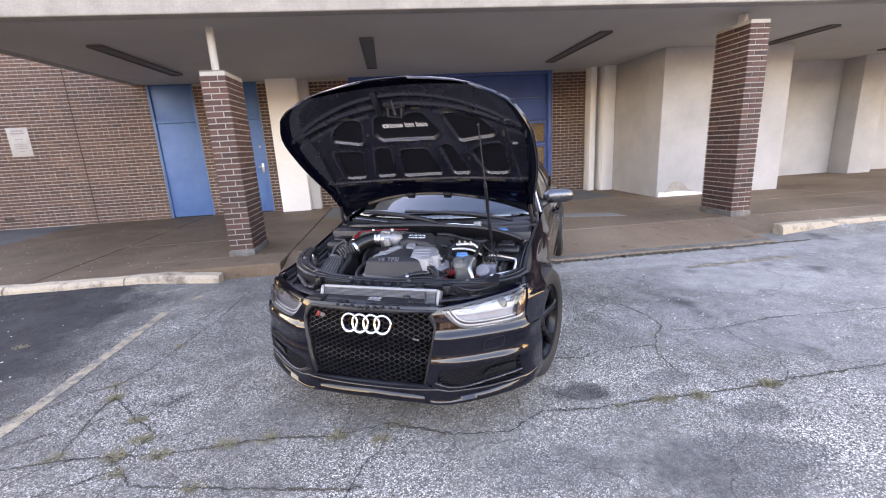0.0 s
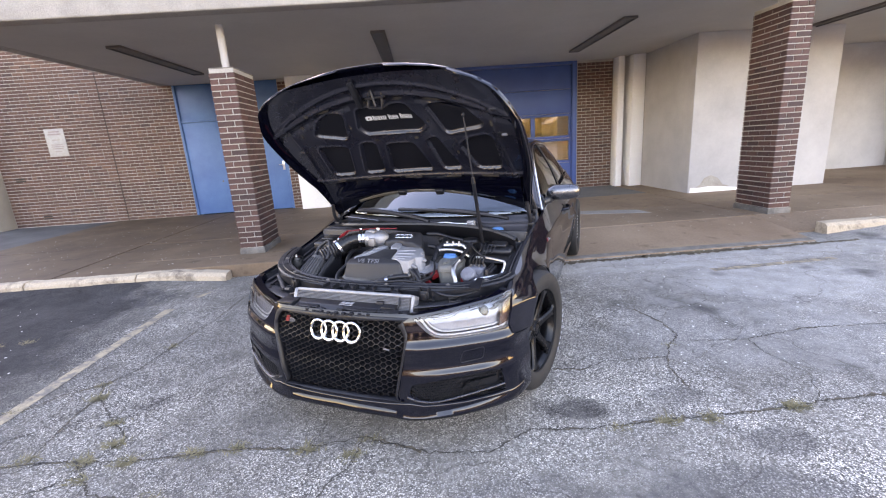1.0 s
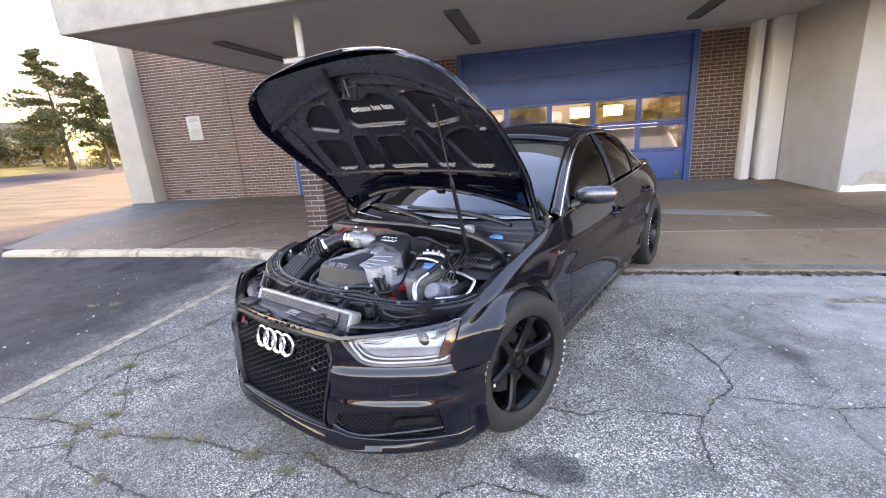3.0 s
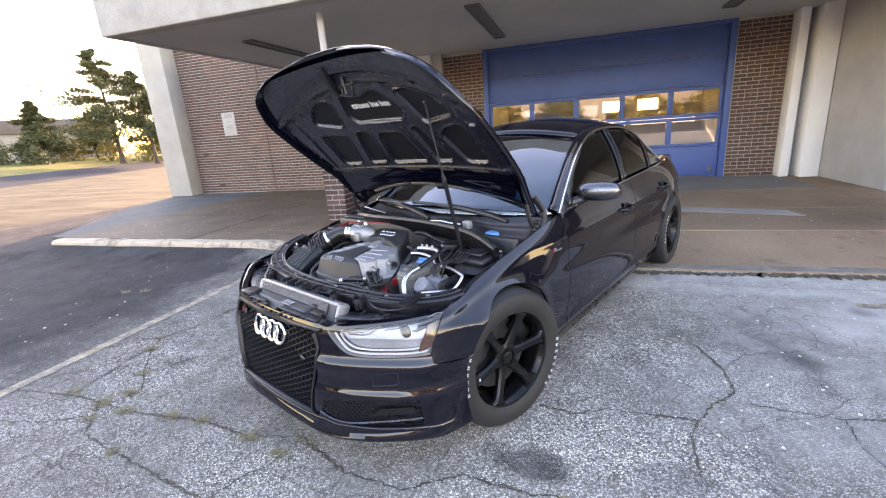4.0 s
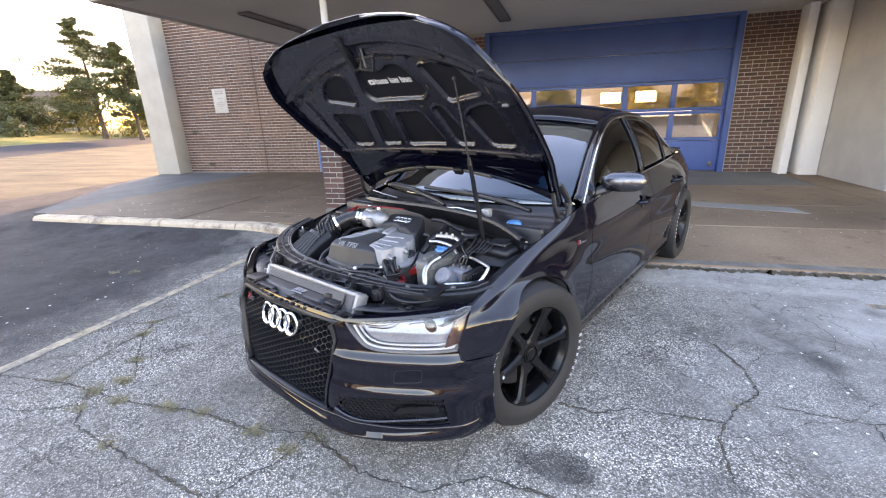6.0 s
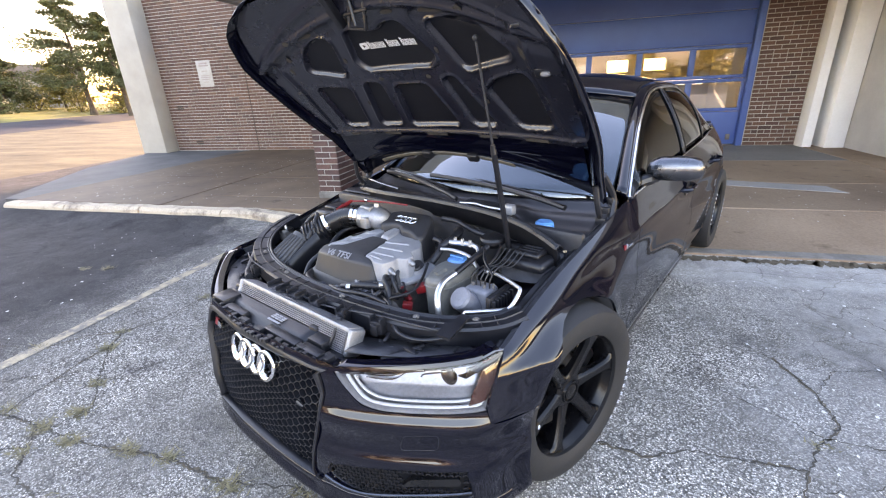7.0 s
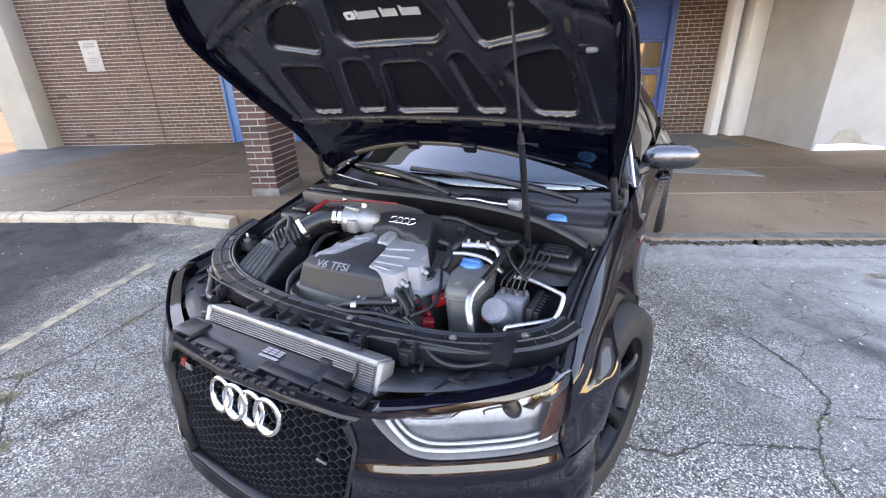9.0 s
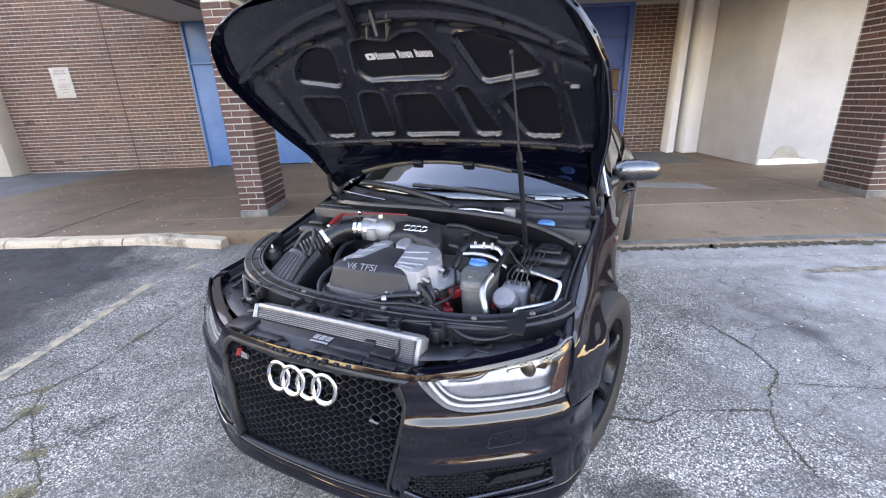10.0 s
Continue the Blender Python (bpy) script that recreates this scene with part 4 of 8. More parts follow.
def nose(s, z, inset=0.0):
    """The front skin: s runs round the nose from the middle, inset goes inwards."""
    a = min(abs(s), _len[-1])
    x, y = np.interp(a, _len, _plan[:, 0]), np.interp(a, _len, _plan[:, 1])
    e = 0.02
    tx = np.interp(min(a + e, _len[-1]), _len, _plan[:, 0]) - np.interp(a - e if a > e else 0, _len, _plan[:, 0])
    ty = np.interp(min(a + e, _len[-1]), _len, _plan[:, 1]) - np.interp(a - e if a > e else 0, _len, _plan[:, 1])
    n = math.hypot(tx, ty)
    if z < 0.45:
        k = float(np.interp(a, (0.36, 0.52, 0.70, 0.80), (0.1, 0.8, 1.0, 0.0)))
    else:
        k = float(np.interp(a, (0.32, 0.42, 0.80, 0.98), (0.3, 1.0, 1.0, 0.0)))
    o = lean_in(z) * (1 - k) + lean_ledge(z) * k + inset
    flat = 0.012 * max(0.0, 1 - (a / 0.34) ** 4)
    x, y = x - o * ty / n, y + o * tx / n + flat
    return (math.copysign(x, s) if s else x * 0, y, z)


def s_at(y):
    """How far round the nose a station on its flank lies."""
    half = len(_plan) // 2
    return float(np.interp(y, _plan[half:, 1], _len[half:]))


def arch(a, n=40, grow=0.0):
    return [(a + (ARCH_R + grow) * math.cos(2 * math.pi * k / n), AXLE_Z + (ARCH_R + grow) * math.sin(2 * math.pi * k / n)) for k in range(n)]


def side_panel(name, y0, y1, sgn, holes, step=0.024, label="", zlo=0.20):
    """One body side panel from the sill to the belt, with the wheel arch cut out."""
    bm = B()

    def height(y, w):
        return zlo + (belt_z(y) - zlo) * (1 - (1 - w) ** 1.7)

    def unheight(y, z):
        k = 1 - (z - zlo) / (belt_z(y) - zlo)
        return 1 - max(0.0, k) ** (1 / 1.7) if k < 1 else (z - zlo) / 0.5
    cuts = [[(y, unheight(y, z)) for y, z in h] for h in holes]
    cut_sheet(bm, lambda y, w: (sgn * side_x(y, height(y, w)), y, height(y, w)), span(y0, y1, step), span(0, 1, 0.034), cuts, fold=0.012)
    return part(name, bm, PAINT, CAR, label, 50)


FRONT_CUT = [(-0.8, 0.0), (-0.314, 0.0), (-0.314, 0.484), (-0.502, 0.518), (-0.501, 0.56), (-0.408, 0.688), (-0.393, 0.72), (-0.46, 0.9), (-0.8, 0.9)]
for sgn in (1, -1):
    side_panel("front_fender", -0.584, 0.583, sgn, [arch(AXLE_Y), FRONT_CUT])
    door = side_panel("front_door", 0.588, 1.726, sgn, [])
    door2 = side_panel("rear_door", 1.731, 2.641, sgn, [arch(REAR_Y)])
    side_panel("rear_quarter", 2.646, 3.69, sgn, [arch(REAR_Y)])
    for d, y, z in ((door, 1.51, 0.768), (door2, 2.46, 0.792)):
        bm = B()
        x = side_x(y, z)
        pts = smooth_path([(sgn * (x - 0.01), y - 0.10, z - 0.004), (sgn * (x + 0.028), y - 0.07, z), (sgn * (x + 0.032), y + 0.03, z + 0.004), (sgn * (x - 0.005), y + 0.07, z + 0.006)], 5)
        tube(bm, pts, 0.013, 8)
        part("handle", bm, PAINT, d)
        bm = B()
        lathe(bm, [(0.0, 0.0), (0.03, 0.0), (0.04, 0.004), (0.045, 0.003)], 18, pose(sgn * (side_x(y - 0.02, z) - 0.001), y - 0.02, z, 0, 0, 0 if sgn > 0 else 180))
        part("handle_cup", bm, PLASTIC, d)
    # wheel housings
    for a in (AXLE_Y, REAR_Y):
        bm = B()
        rows = []
        for k in range(25):
            t = math.pi * (-0.08 + 1.16 * k / 24)
            p = [(a + (ARCH_R + 0.004) * math.cos(t), AXLE_Z + (ARCH_R + 0.004) * math.sin(t))] * 2
            rows.append([(sgn * (side_x(*p[0]) - 0.012), *p[0]), (sgn * 0.55, a + ARCH_R * 0.97 * math.cos(t), AXLE_Z + ARCH_R * 0.97 * math.sin(t))])
        rings_mesh(bm, rows, False)
        part("wheel_liner", bm, PLASTIC, CAR, thick=0.01)
    bm = B()
    tube(bm, [(sgn * 0.737, 0.34, 0.185), (sgn * 0.759, 0.54, 0.19), (sgn * 0.759, 2.24, 0.195), (sgn * 0.747, 2.42, 0.2)], 0.035, 10)
    part("sill", bm, PLASTIC_GLOSS, CAR)

# badge on the front fender
bm = B()
for k, (a, b) in enumerate(((0.0, 0.012), (0.018, 0.026), (0.03, 0.036), (0.04, 0.046), (0.05, 0.056), (0.06, 0.066))):
    y = 0.433 + a
    h = 0.022 if k == 0 else 0.010
    box(bm, (side_x(y, 0.735) - 0.002, y, 0.725), (side_x(y, 0.735) + 0.004, 0.433 + b, 0.725 + h), 0.001, 1)
part("fender_badge", bm, CHROME, CAR, "small chrome badge bars")
bm = B()
box(bm, (side_x(0.42, 0.735) - 0.002, 0.414, 0.725), (side_x(0.42, 0.735) + 0.004, 0.430, 0.747), 0.001, 1)
part("fender_badge_mark", bm, RED, CAR)

# ---- front end ----
def both(poly):
    return [(-a, b) for a, b in poly[::-1]]


S_TIP, S_LOW = s_at(-0.402), s_at(-0.497)
GRILLE = [(-0.325, 0.648), (0.325, 0.648), (0.352, 0.63), (0.368, 0.585), (0.366, 0.54), (0.305, 0.29), (0.285, 0.27), (-0.285, 0.27), (-0.305, 0.29), (-0.366, 0.54), (-0.368, 0.585), (-0.352, 0.63)]
LAMP = [(0.400, 0.640), (0.50, 0.650), (0.65, 0.664), (0.80, 0.680), (0.91, 0.693), (S_TIP - 0.03, 0.692), (S_TIP, 0.681), (S_TIP - 0.03, 0.63), (S_LOW, 0.568), (S_LOW - 0.02, 0.556), (0.88, 0.552), (0.78, 0.545), (0.66, 0.541), (0.56, 0.542), (0.505, 0.550), (0.472, 0.566), (0.43, 0.605)]
FOG = [(0.378, 0.347), (0.45, 0.358), (0.58, 0.368), (0.768, 0.374), (0.785, 0.362), (0.800, 0.275), (0.785, 0.262), (0.62, 0.247), (0.48, 0.249), (0.41, 0.268), (0.362, 0.300)]
GRILLE = smooth_path(GRILLE + GRILLE[:1], 3)[:-1]
LAMP = smooth_path(LAMP + LAMP[:1], 3)[:-1]
FOG = smooth_path(FOG + FOG[:1], 2)[:-1]
LENS = [(0.68 + (a - 0.68) * 0.988, 0.612 + (b - 0.612) * 0.965) for a, b in LAMP]
ss, zs = span(-1.19, 1.19, 0.0125), span(0.185, 0.70, 0.0105)
FRONT_ARCH = [(s_at(AXLE_Y - math.sqrt((ARCH_R + 0.002) ** 2 - (z - AXLE_Z) ** 2)), z) for z in (0.17, 0.22, 0.27, 0.32, 0.37, 0.42, 0.46, 0.50)] + [(1.5, 0.52), (1.5, 0.10), (s_at(-0.33), 0.10)]
UPPER = [(s_at(-0.500), 0.80), (s_at(-0.500), 0.515), (s_at(-0.309), 0.481), (1.5, 0.481), (1.5, 0.80)]
TOPCUT = [(-1.5, 0.75), (-1.5, 0.704), (-0.95, 0.704), (-0.80, 0.691), (-0.65, 0.675), (-0.50, 0.661), (-0.40, 0.653), (-0.36, 0.662), (0.36, 0.662), (0.40, 0.653), (0.50, 0.661), (0.65, 0.675), (0.80, 0.691), (0.95, 0.704), (1.5, 0.704), (1.5, 0.75)]
bm = B()
cut_sheet(bm, nose, ss, zs, [GRILLE, LAMP, both(LAMP), FOG, both(FOG), FRONT_ARCH, both(FRONT_ARCH), UPPER, both(UPPER), TOPCUT], fold=0.008)
part("front_bumper", bm, PAINT, CAR, "gloss black bumper skin", 50)

# single-frame grille
bm = B()
ring = GRILLE + GRILLE[:1]
for w, dep, in_ in ((0.016, 0.0, -0.006),):
    rows = []
    for s, z in ring[:-1]:
        cx, cz = 0.0, 0.46
        d = math.hypot(s - cx, z - cz)
        k = 1 - float(np.interp(z, (0.56, 0.63), (0.012, 0.026))) / d
        si, zi = cx + (s - cx) * k, cz + (z - cz) * k
        rows.append([nose(s, z, 0.002), nose(s, z, -0.007), nose((s + si) / 2, (z + zi) / 2, -0.009), nose(si, zi, -0.003), nose(si, zi, 0.03)])
    rows.append(rows[0])
    rings_mesh(bm, rows, False)
bmesh.ops.remove_doubles(bm, verts=bm.verts, dist=0.0003)
part("grille_frame", bm, PLASTIC, CAR, "gloss black grille surround", 50, None, 0.004)

HONEY = [(s * 0.965, 0.46 + (z - 0.46) * (0.93 if z > 0.46 else 0.955)) for s, z in GRILLE]
bm = B()
cw, ch = 0.0540, 0.0250
links = set()
for r in range(-1, 34):
    for c in range(-11, 12):
        x0, z0 = (c + (r % 2) * 0.5) * cw, 0.262 + r * ch * 0.5
        hexa = [(x0 - cw * 0.38, z0), (x0 - cw * 0.12, z0 + ch * 0.5), (x0 + cw * 0.12, z0 + ch * 0.5), (x0 + cw * 0.38, z0), (x0 + cw * 0.12, z0 - ch * 0.5), (x0 - cw * 0.12, z0 - ch * 0.5)]
        for a, b in zip(hexa, hexa[1:] + hexa[:1]):
            if inside(HONEY, (a[0] + b[0]) / 2, (a[1] + b[1]) / 2):
                links.add(tuple(sorted((tuple(round(q, 4) for q in a), tuple(round(q, 4) for q in b)))))
for (a, b), (c, d) in sorted(links):
    dx, dz = c - a, d - b
    n = math.hypot(dx, dz) or 1
    ox, oz = -dz / n * 0.0012, dx / n * 0.0012
    q = [nose(s, z, i) for i in (0.014, 0.050) for s, z in ((a + ox, b + oz), (c + ox, d + oz), (c - ox, d - oz), (a - ox, b - oz))]
    v = [bm.verts.new(p) for p in q]
    for f in ((0, 1, 2, 3), (0, 4, 5, 1), (2, 6, 7, 3)):
        bm.faces.new([v[i] for i in f])
part("honeycomb_mesh", bm, MESH_BLACK, CAR, "black honeycomb grille mesh", 0)
bm = B()
sheet(bm, lambda u, v: nose(u, v, 0.12), span(-0.40, 0.40, 0.1), span(0.2, 0.66, 0.1))
part("grille_backing", bm, DARK_FILL, CAR, thick=0.01)

# four plain chrome rings on the grille
for k in range(4):
    bm = B()
    c = (-1.5 + k) * 0.0605 + 0.006
    rows = []
    for i in range(40):
        a = 2 * math.pi * i / 40
        row = []
        for j in range(16):
            b = 2 * math.pi * j / 16
            rr = 0.0425 + 0.0070 * math.copysign(abs(math.cos(b)) ** 0.6, math.cos(b))
            s, z = c + rr * math.cos(a), 0.572 + rr * math.sin(a)
            row.append(nose(s, z, 0.013 - 0.017 * math.copysign(abs(math.sin(b)) ** 0.5, math.sin(b)) - (0.002 if k % 2 else 0)))
        rows.append(row)
    rows.append(rows[0])
    rings_mesh(bm, rows, True, False)
    bmesh.ops.remove_doubles(bm, verts=bm.verts, dist=0.0003)
    bmesh.ops.recalc_face_normals(bm, faces=bm.faces)
    part("emblem_ring", bm, CHROME, CAR, "chrome ring of the emblem", 60)
bm = B()
prism(bm, [(-0.292, 0.588), (-0.272, 0.588), (-0.262, 0.614), (-0.282, 0.614)], 0.0, 0.006, lambda x, y, z: nose(x, y, 0.006 - z))
part("grille_badge", bm, RED, CAR, "red half of the small badge")
bm = B()
prism(bm, [(-0.266, 0.588), (-0.228, 0.588), (-0.234, 0.606), (-0.262, 0.61)], 0.0, 0.006, lambda x, y, z: nose(x, y, 0.006 - z))
part("grille_badge", bm, CHROME, CAR, "chrome half of the small badge")

bm = B()
prism(bm, [(0.250, 0.508), (0.278, 0.501), (0.284, 0.508), (0.256, 0.516)], 0.0, 0.008, lambda x, y, z: nose(x, y, 0.014 - z))
bmesh.ops.recalc_face_normals(bm, faces=bm.faces)
part("grille_badge", bm, CHROME, CAR, "small chrome bar on the mesh")

# lip under the bumper
bm = B()
rows = []
for s in span(-0.93, 0.93, 0.015):
    a = abs(s)
    z = float(np.interp(a, (0.0, 0.24, 0.36, 0.42, 0.60, 0.82, 0.93), (0.190, 0.180, 0.160, 0.158, 0.172, 0.200, 0.212)))
    out = float(np.interp(a, (0.0, 0.30, 0.42, 0.60, 0.82, 0.93), (0.018, 0.020, 0.024, 0.022, 0.012, 0.000)))
    up = float(np.interp(a, (0.0, 0.26, 0.36, 0.42, 0.62, 0.80, 0.93), (0.256, 0.256, 0.262, 0.246, 0.243, 0.258, 0.258)))
    rows.append([nose(s, up, 0.003), nose(s, up - 0.006, -0.002), nose(s, up - 0.018, -0.005), nose(s, z + 0.042, -out * 0.15), nose(s, z + 0.024, -out * 0.82), nose(s, z + 0.012, -out), nose(s, z + 0.004, -out + 0.002), nose(s, z - 0.006, -out + 0.006), nose(s, z - 0.008, 0.10)])
rings_mesh(bm, rows, False)
part("front_lip", bm, PAINT, CAR, "gloss black front lip", 40, (0, 0, 0.4), 0.008)

for g in (1, -1):
    # fog bay: dark mesh, silver blade, small lamp
    bm = B()
    cut_sheet(bm, lambda s, z: nose(g * s, z, 0.03), span(0.34, 0.82, 0.0155), span(0.235, 0.39, 0.0135), keep=FOG)
    rings_mesh(bm, [[nose(g * a, b, 0.003), nose(g * a, b, 0.03)] for a, b in FOG + FOG[:1]], False)
    bay = part("fog_bay", bm, PLASTIC, CAR, "black mesh air intake", 40, None, 0.006)
    bm = B()
    for r in range(13):
        for c in range(22):
            s, z = 0.360 + (c + (r % 2) * 0.5) * 0.021, 0.250 + r * 0.0125
            if inside(FOG, s, z) and nearest(FOG, s, z)[0] > 0.007 and not (0.595 < s < 0.77 and 0.295 < z < 0.345):
                pts = [(s + 0.0105 * q, z + 0.0062 * w) for q, w in ((-0.7, 0), (-0.3, 1), (0.3, 1), (0.7, 0), (0.3, -1), (-0.3, -1))]
                for a, b in zip(pts[:3], pts[1:4]):
                    dx, dz = b[0] - a[0], b[1] - a[1]
                    n = math.hypot(dx, dz)
                    ox, oz = -dz / n * 0.0019, dx / n * 0.0019
                    v = [bm.verts.new(nose(g * x, y, 0.010)) for x, y in ((a[0] + ox, a[1] + oz), (b[0] + ox, b[1] + oz), (b[0] - ox, b[1] - oz), (a[0] - ox, a[1] - oz))]
                    bm.faces.new(v)
    part("mesh", bm, MESH_BLACK, bay, smooth=0, thick=0.006)
    bm = B()
    pts = [nose(g * s, z, -0.004) for s, z in smooth_path([(0.352, 0.291), (0.395, 0.272), (0.435, 0.262), (0.49, 0.259), (0.62, 0.275), (0.795, 0.297)], 6)]
    tube(bm, pts, 0.0045, 8)
    part("blade", bm, SATIN_CHROME, bay, "thin satin silver blade")
    bm = B()
    prism(bm, round_poly([(0.590, 0.296), (0.622, 0.328), (0.763, 0.343), (0.767, 0.313)], 0.01), 0, 0.016, lambda x, y, z: nose(g * x, y, 0.02 - z))
    bmesh.ops.recalc_face_normals(bm, faces=bm.faces)
    part("fog_lamp", bm, PLASTIC_GLOSS, bay)
    # washer cover outline
    bm = B()
    ol = round_poly([(0.597, 0.425), (0.705, 0.433), (0.710, 0.490), (0.610, 0.480)], 0.014)
    ol.append(ol[0])
    tube(bm, [nose(g * s, z, 0.0008) for s, z in ol], 0.0014, 6)
    part("washer_cover_seam", bm, PLASTIC, CAR)

    # headlamp
    bm = B()
    DEEP = [(0.68 + (a - 0.68) * 0.955, 0.612 + (b - 0.612) * 0.86) for a, b in LENS]
    cut_sheet(bm, lambda s, z: nose(g * s, z, 0.05), span(0.38, 1.08, 0.014), span(0.515, 0.70, 0.012), keep=DEEP)
    rings_mesh(bm, [[nose(g * a, b, 0.004), nose(g * (a + c) / 2, (b + d) / 2, 0.02), nose(g * c, d, 0.05)] for (a, b), (c, d) in zip(LENS + LENS[:1], DEEP + DEEP[:1])], False)
    bmesh.ops.remove_doubles(bm, verts=bm.verts, dist=0.0003)
    lamp = part("headlight", bm, LAMP_HOUSE, CAR, "clear headlight with white light guide", 40, (0, 0, 0.45), 0.004)
    INNER = [(0.44, 0.630), (0.60, 0.652), (0.90, 0.680), (0.875, 0.61), (0.84, 0.572), (0.80, 0.556), (0.58, 0.552), (0.52, 0.562), (0.48, 0.590)]
    bm = B()
    cut_sheet(bm, lambda s, z: nose(g * s, z, 0.036 + 0.22 * max(0, z - 0.60)), span(0.43, 0.91, 0.012), span(0.545, 0.685, 0.01), keep=INNER)
    part("reflector", bm, LAMP_SILVER, lamp, "silver reflector bowl", 40, (0, 0, 0.45), 0.003)
    bm = B()
    tube(bm, [nose(g * s, z, 0.022) for s, z in smooth_path([(0.436, 0.625), (0.462, 0.592), (0.500, 0.560), (0.56, 0.549), (0.68, 0.548), (0.80, 0.553), (0.850, 0.566), (0.89, 0.61), (0.925, 0.675)], 8)], 0.0055, 8)
    part("light_guide", bm, LAMP_WHITE, lamp, "white light guide strip")
    bm = B()
    tube(bm, [nose(g * s, z, 0.026) for s, z in smooth_path([(0.458, 0.622), (0.484, 0.592), (0.518, 0.572), (0.57, 0.563), (0.68, 0.562), (0.79, 0.567), (0.832, 0.580), (0.868, 0.62), (0.90, 0.670)], 8)], 0.004, 8)
    part("inner_light_guide", bm, LAMP_WHITE, lamp)
    for k in range(3):
        bm = B()
        tube(bm, [nose(g * s, z, 0.03) for s, z in smooth_path([(0.47 + k * 0.012, 0.634 - k * 0.008), (0.56 + k * 0.008, 0.636 - k * 0.009), (0.64 - k * 0.01, 0.652 - k * 0.006)], 6)], 0.0022, 6)
        part("chrome_line", bm, CHROME, lamp)
    px, py, pz = nose(g * 0.735, 0.622, 0.05)
    bm = B()
    bmesh.ops.create_uvsphere(bm, u_segments=20, v_segments=12, radius=0.030)
    bmesh.ops.scale(bm, vec=(1, 0.6, 1), verts=bm.verts)
    bmesh.ops.translate(bm, vec=(px, py, pz), verts=bm.verts)
    part("projector", bm, PLASTIC_GLOSS, lamp, "dark projector lens", 60)
    MARK = [(S_TIP - 0.10, 0.676), (S_TIP - 0.008, 0.678), (S_TIP - 0.036, 0.63), (S_LOW - 0.010, 0.572), (S_LOW - 0.07, 0.560), (S_LOW - 0.055, 0.60)]
    bm = B()
    cut_sheet(bm, lambda s, z: nose(g * s, z, 0.012), span(0.82, 1.08, 0.008), span(0.54, 0.70, 0.008), keep=MARK)
    part("side_marker", bm, AMBER, lamp, "amber side marker", 40, (0, 0, 0.45), 0.003)
    bm = B()
    cut_sheet(bm, lambda s, z: nose(g * s, z, 0.0005), span(0.38, 1.08, 0.0115), span(0.515, 0.70, 0.0092), keep=LENS)
    lens = part("lens", bm, GLASS_LAMP, lamp, "clear lens", 60, (0, 0, 0.45))
    lens.visible_shadow = False
    # painted shelf behind the lamp, under the bonnet edge
    bm = B()
    rows = []
    for k in range(15):
        q = 0.385 + k * 0.0395
        z = float(np.interp(q, (0.40, 0.5, 0.65, 0.8, 0.95), (0.653, 0.661, 0.675, 0.691, 0.704))) - 0.006
        a, b, c, d = (nose(g * q, z, w) for w in (0.007, 0.02, 0.045, 0.06))
        rows.append([(a[0], a[1], z - 0.02), (a[0], a[1], z - 0.003), (b[0], b[1], z + 0.001), (c[0], c[1], z + 0.003), (d[0], d[1], z - 0.03)])
    rings_mesh(bm, rows, False)
    part("lamp_shelf", bm, PAINT, CAR, smooth=50, flip_from=(0, 0, 0.3), thick=0.004)
    bm = B()
    rows = []
    for k in range(12):
        q = 0.40 + k * 0.047
        a, b = nose(g * q, 0.655, 0.06), nose(g * q, 0.655, 0.17)
        rows.append([(a[0], a[1], 0.660), ((a[0] + b[0]) / 2, (a[1] + b[1]) / 2, 0.648), (b[0], b[1], 0.640)])
    rings_mesh(bm, rows, False)
    part("lamp_tray", bm, DIRTY, CAR, smooth=50, thick=0.004)

# ---- cabin ----
RAIL = smooth_path([(0.750, 0.599, 0.893), (0.687, 0.841, 1.030), (0.627, 1.091, 1.155), (0.567, 1.391, 1.260), (0.537, 1.641, 1.302), (0.529, 1.941, 1.312), (0.535, 2.241, 1.295), (0.559, 2.491, 1.225), (0.607, 2.661, 1.120), (0.657, 2.761, 1.030), (0.699, 2.831, 0.965)], 8)
_ry, _rx, _rz = [p[1] for p in RAIL], [p[0] for p in RAIL], [p[2] for p in RAIL]


def rail(y):
    return float(np.interp(y, _ry, _rx)), float(np.interp(y, _ry, _rz))


def flank(y, v, sgn, out=0.0):
    """Side of the cabin: v from the belt to the roof rail."""
    xb, zb = side_x(y, belt_z(y)) - 0.012, belt_z(y) - 0.004
    xr, zr = rail(y)
    return (sgn * (xb + (xr - xb) * v + 0.02 * math.sin(math.pi * v) + out), y, zb + (max(zr, zb) - zb) * v)


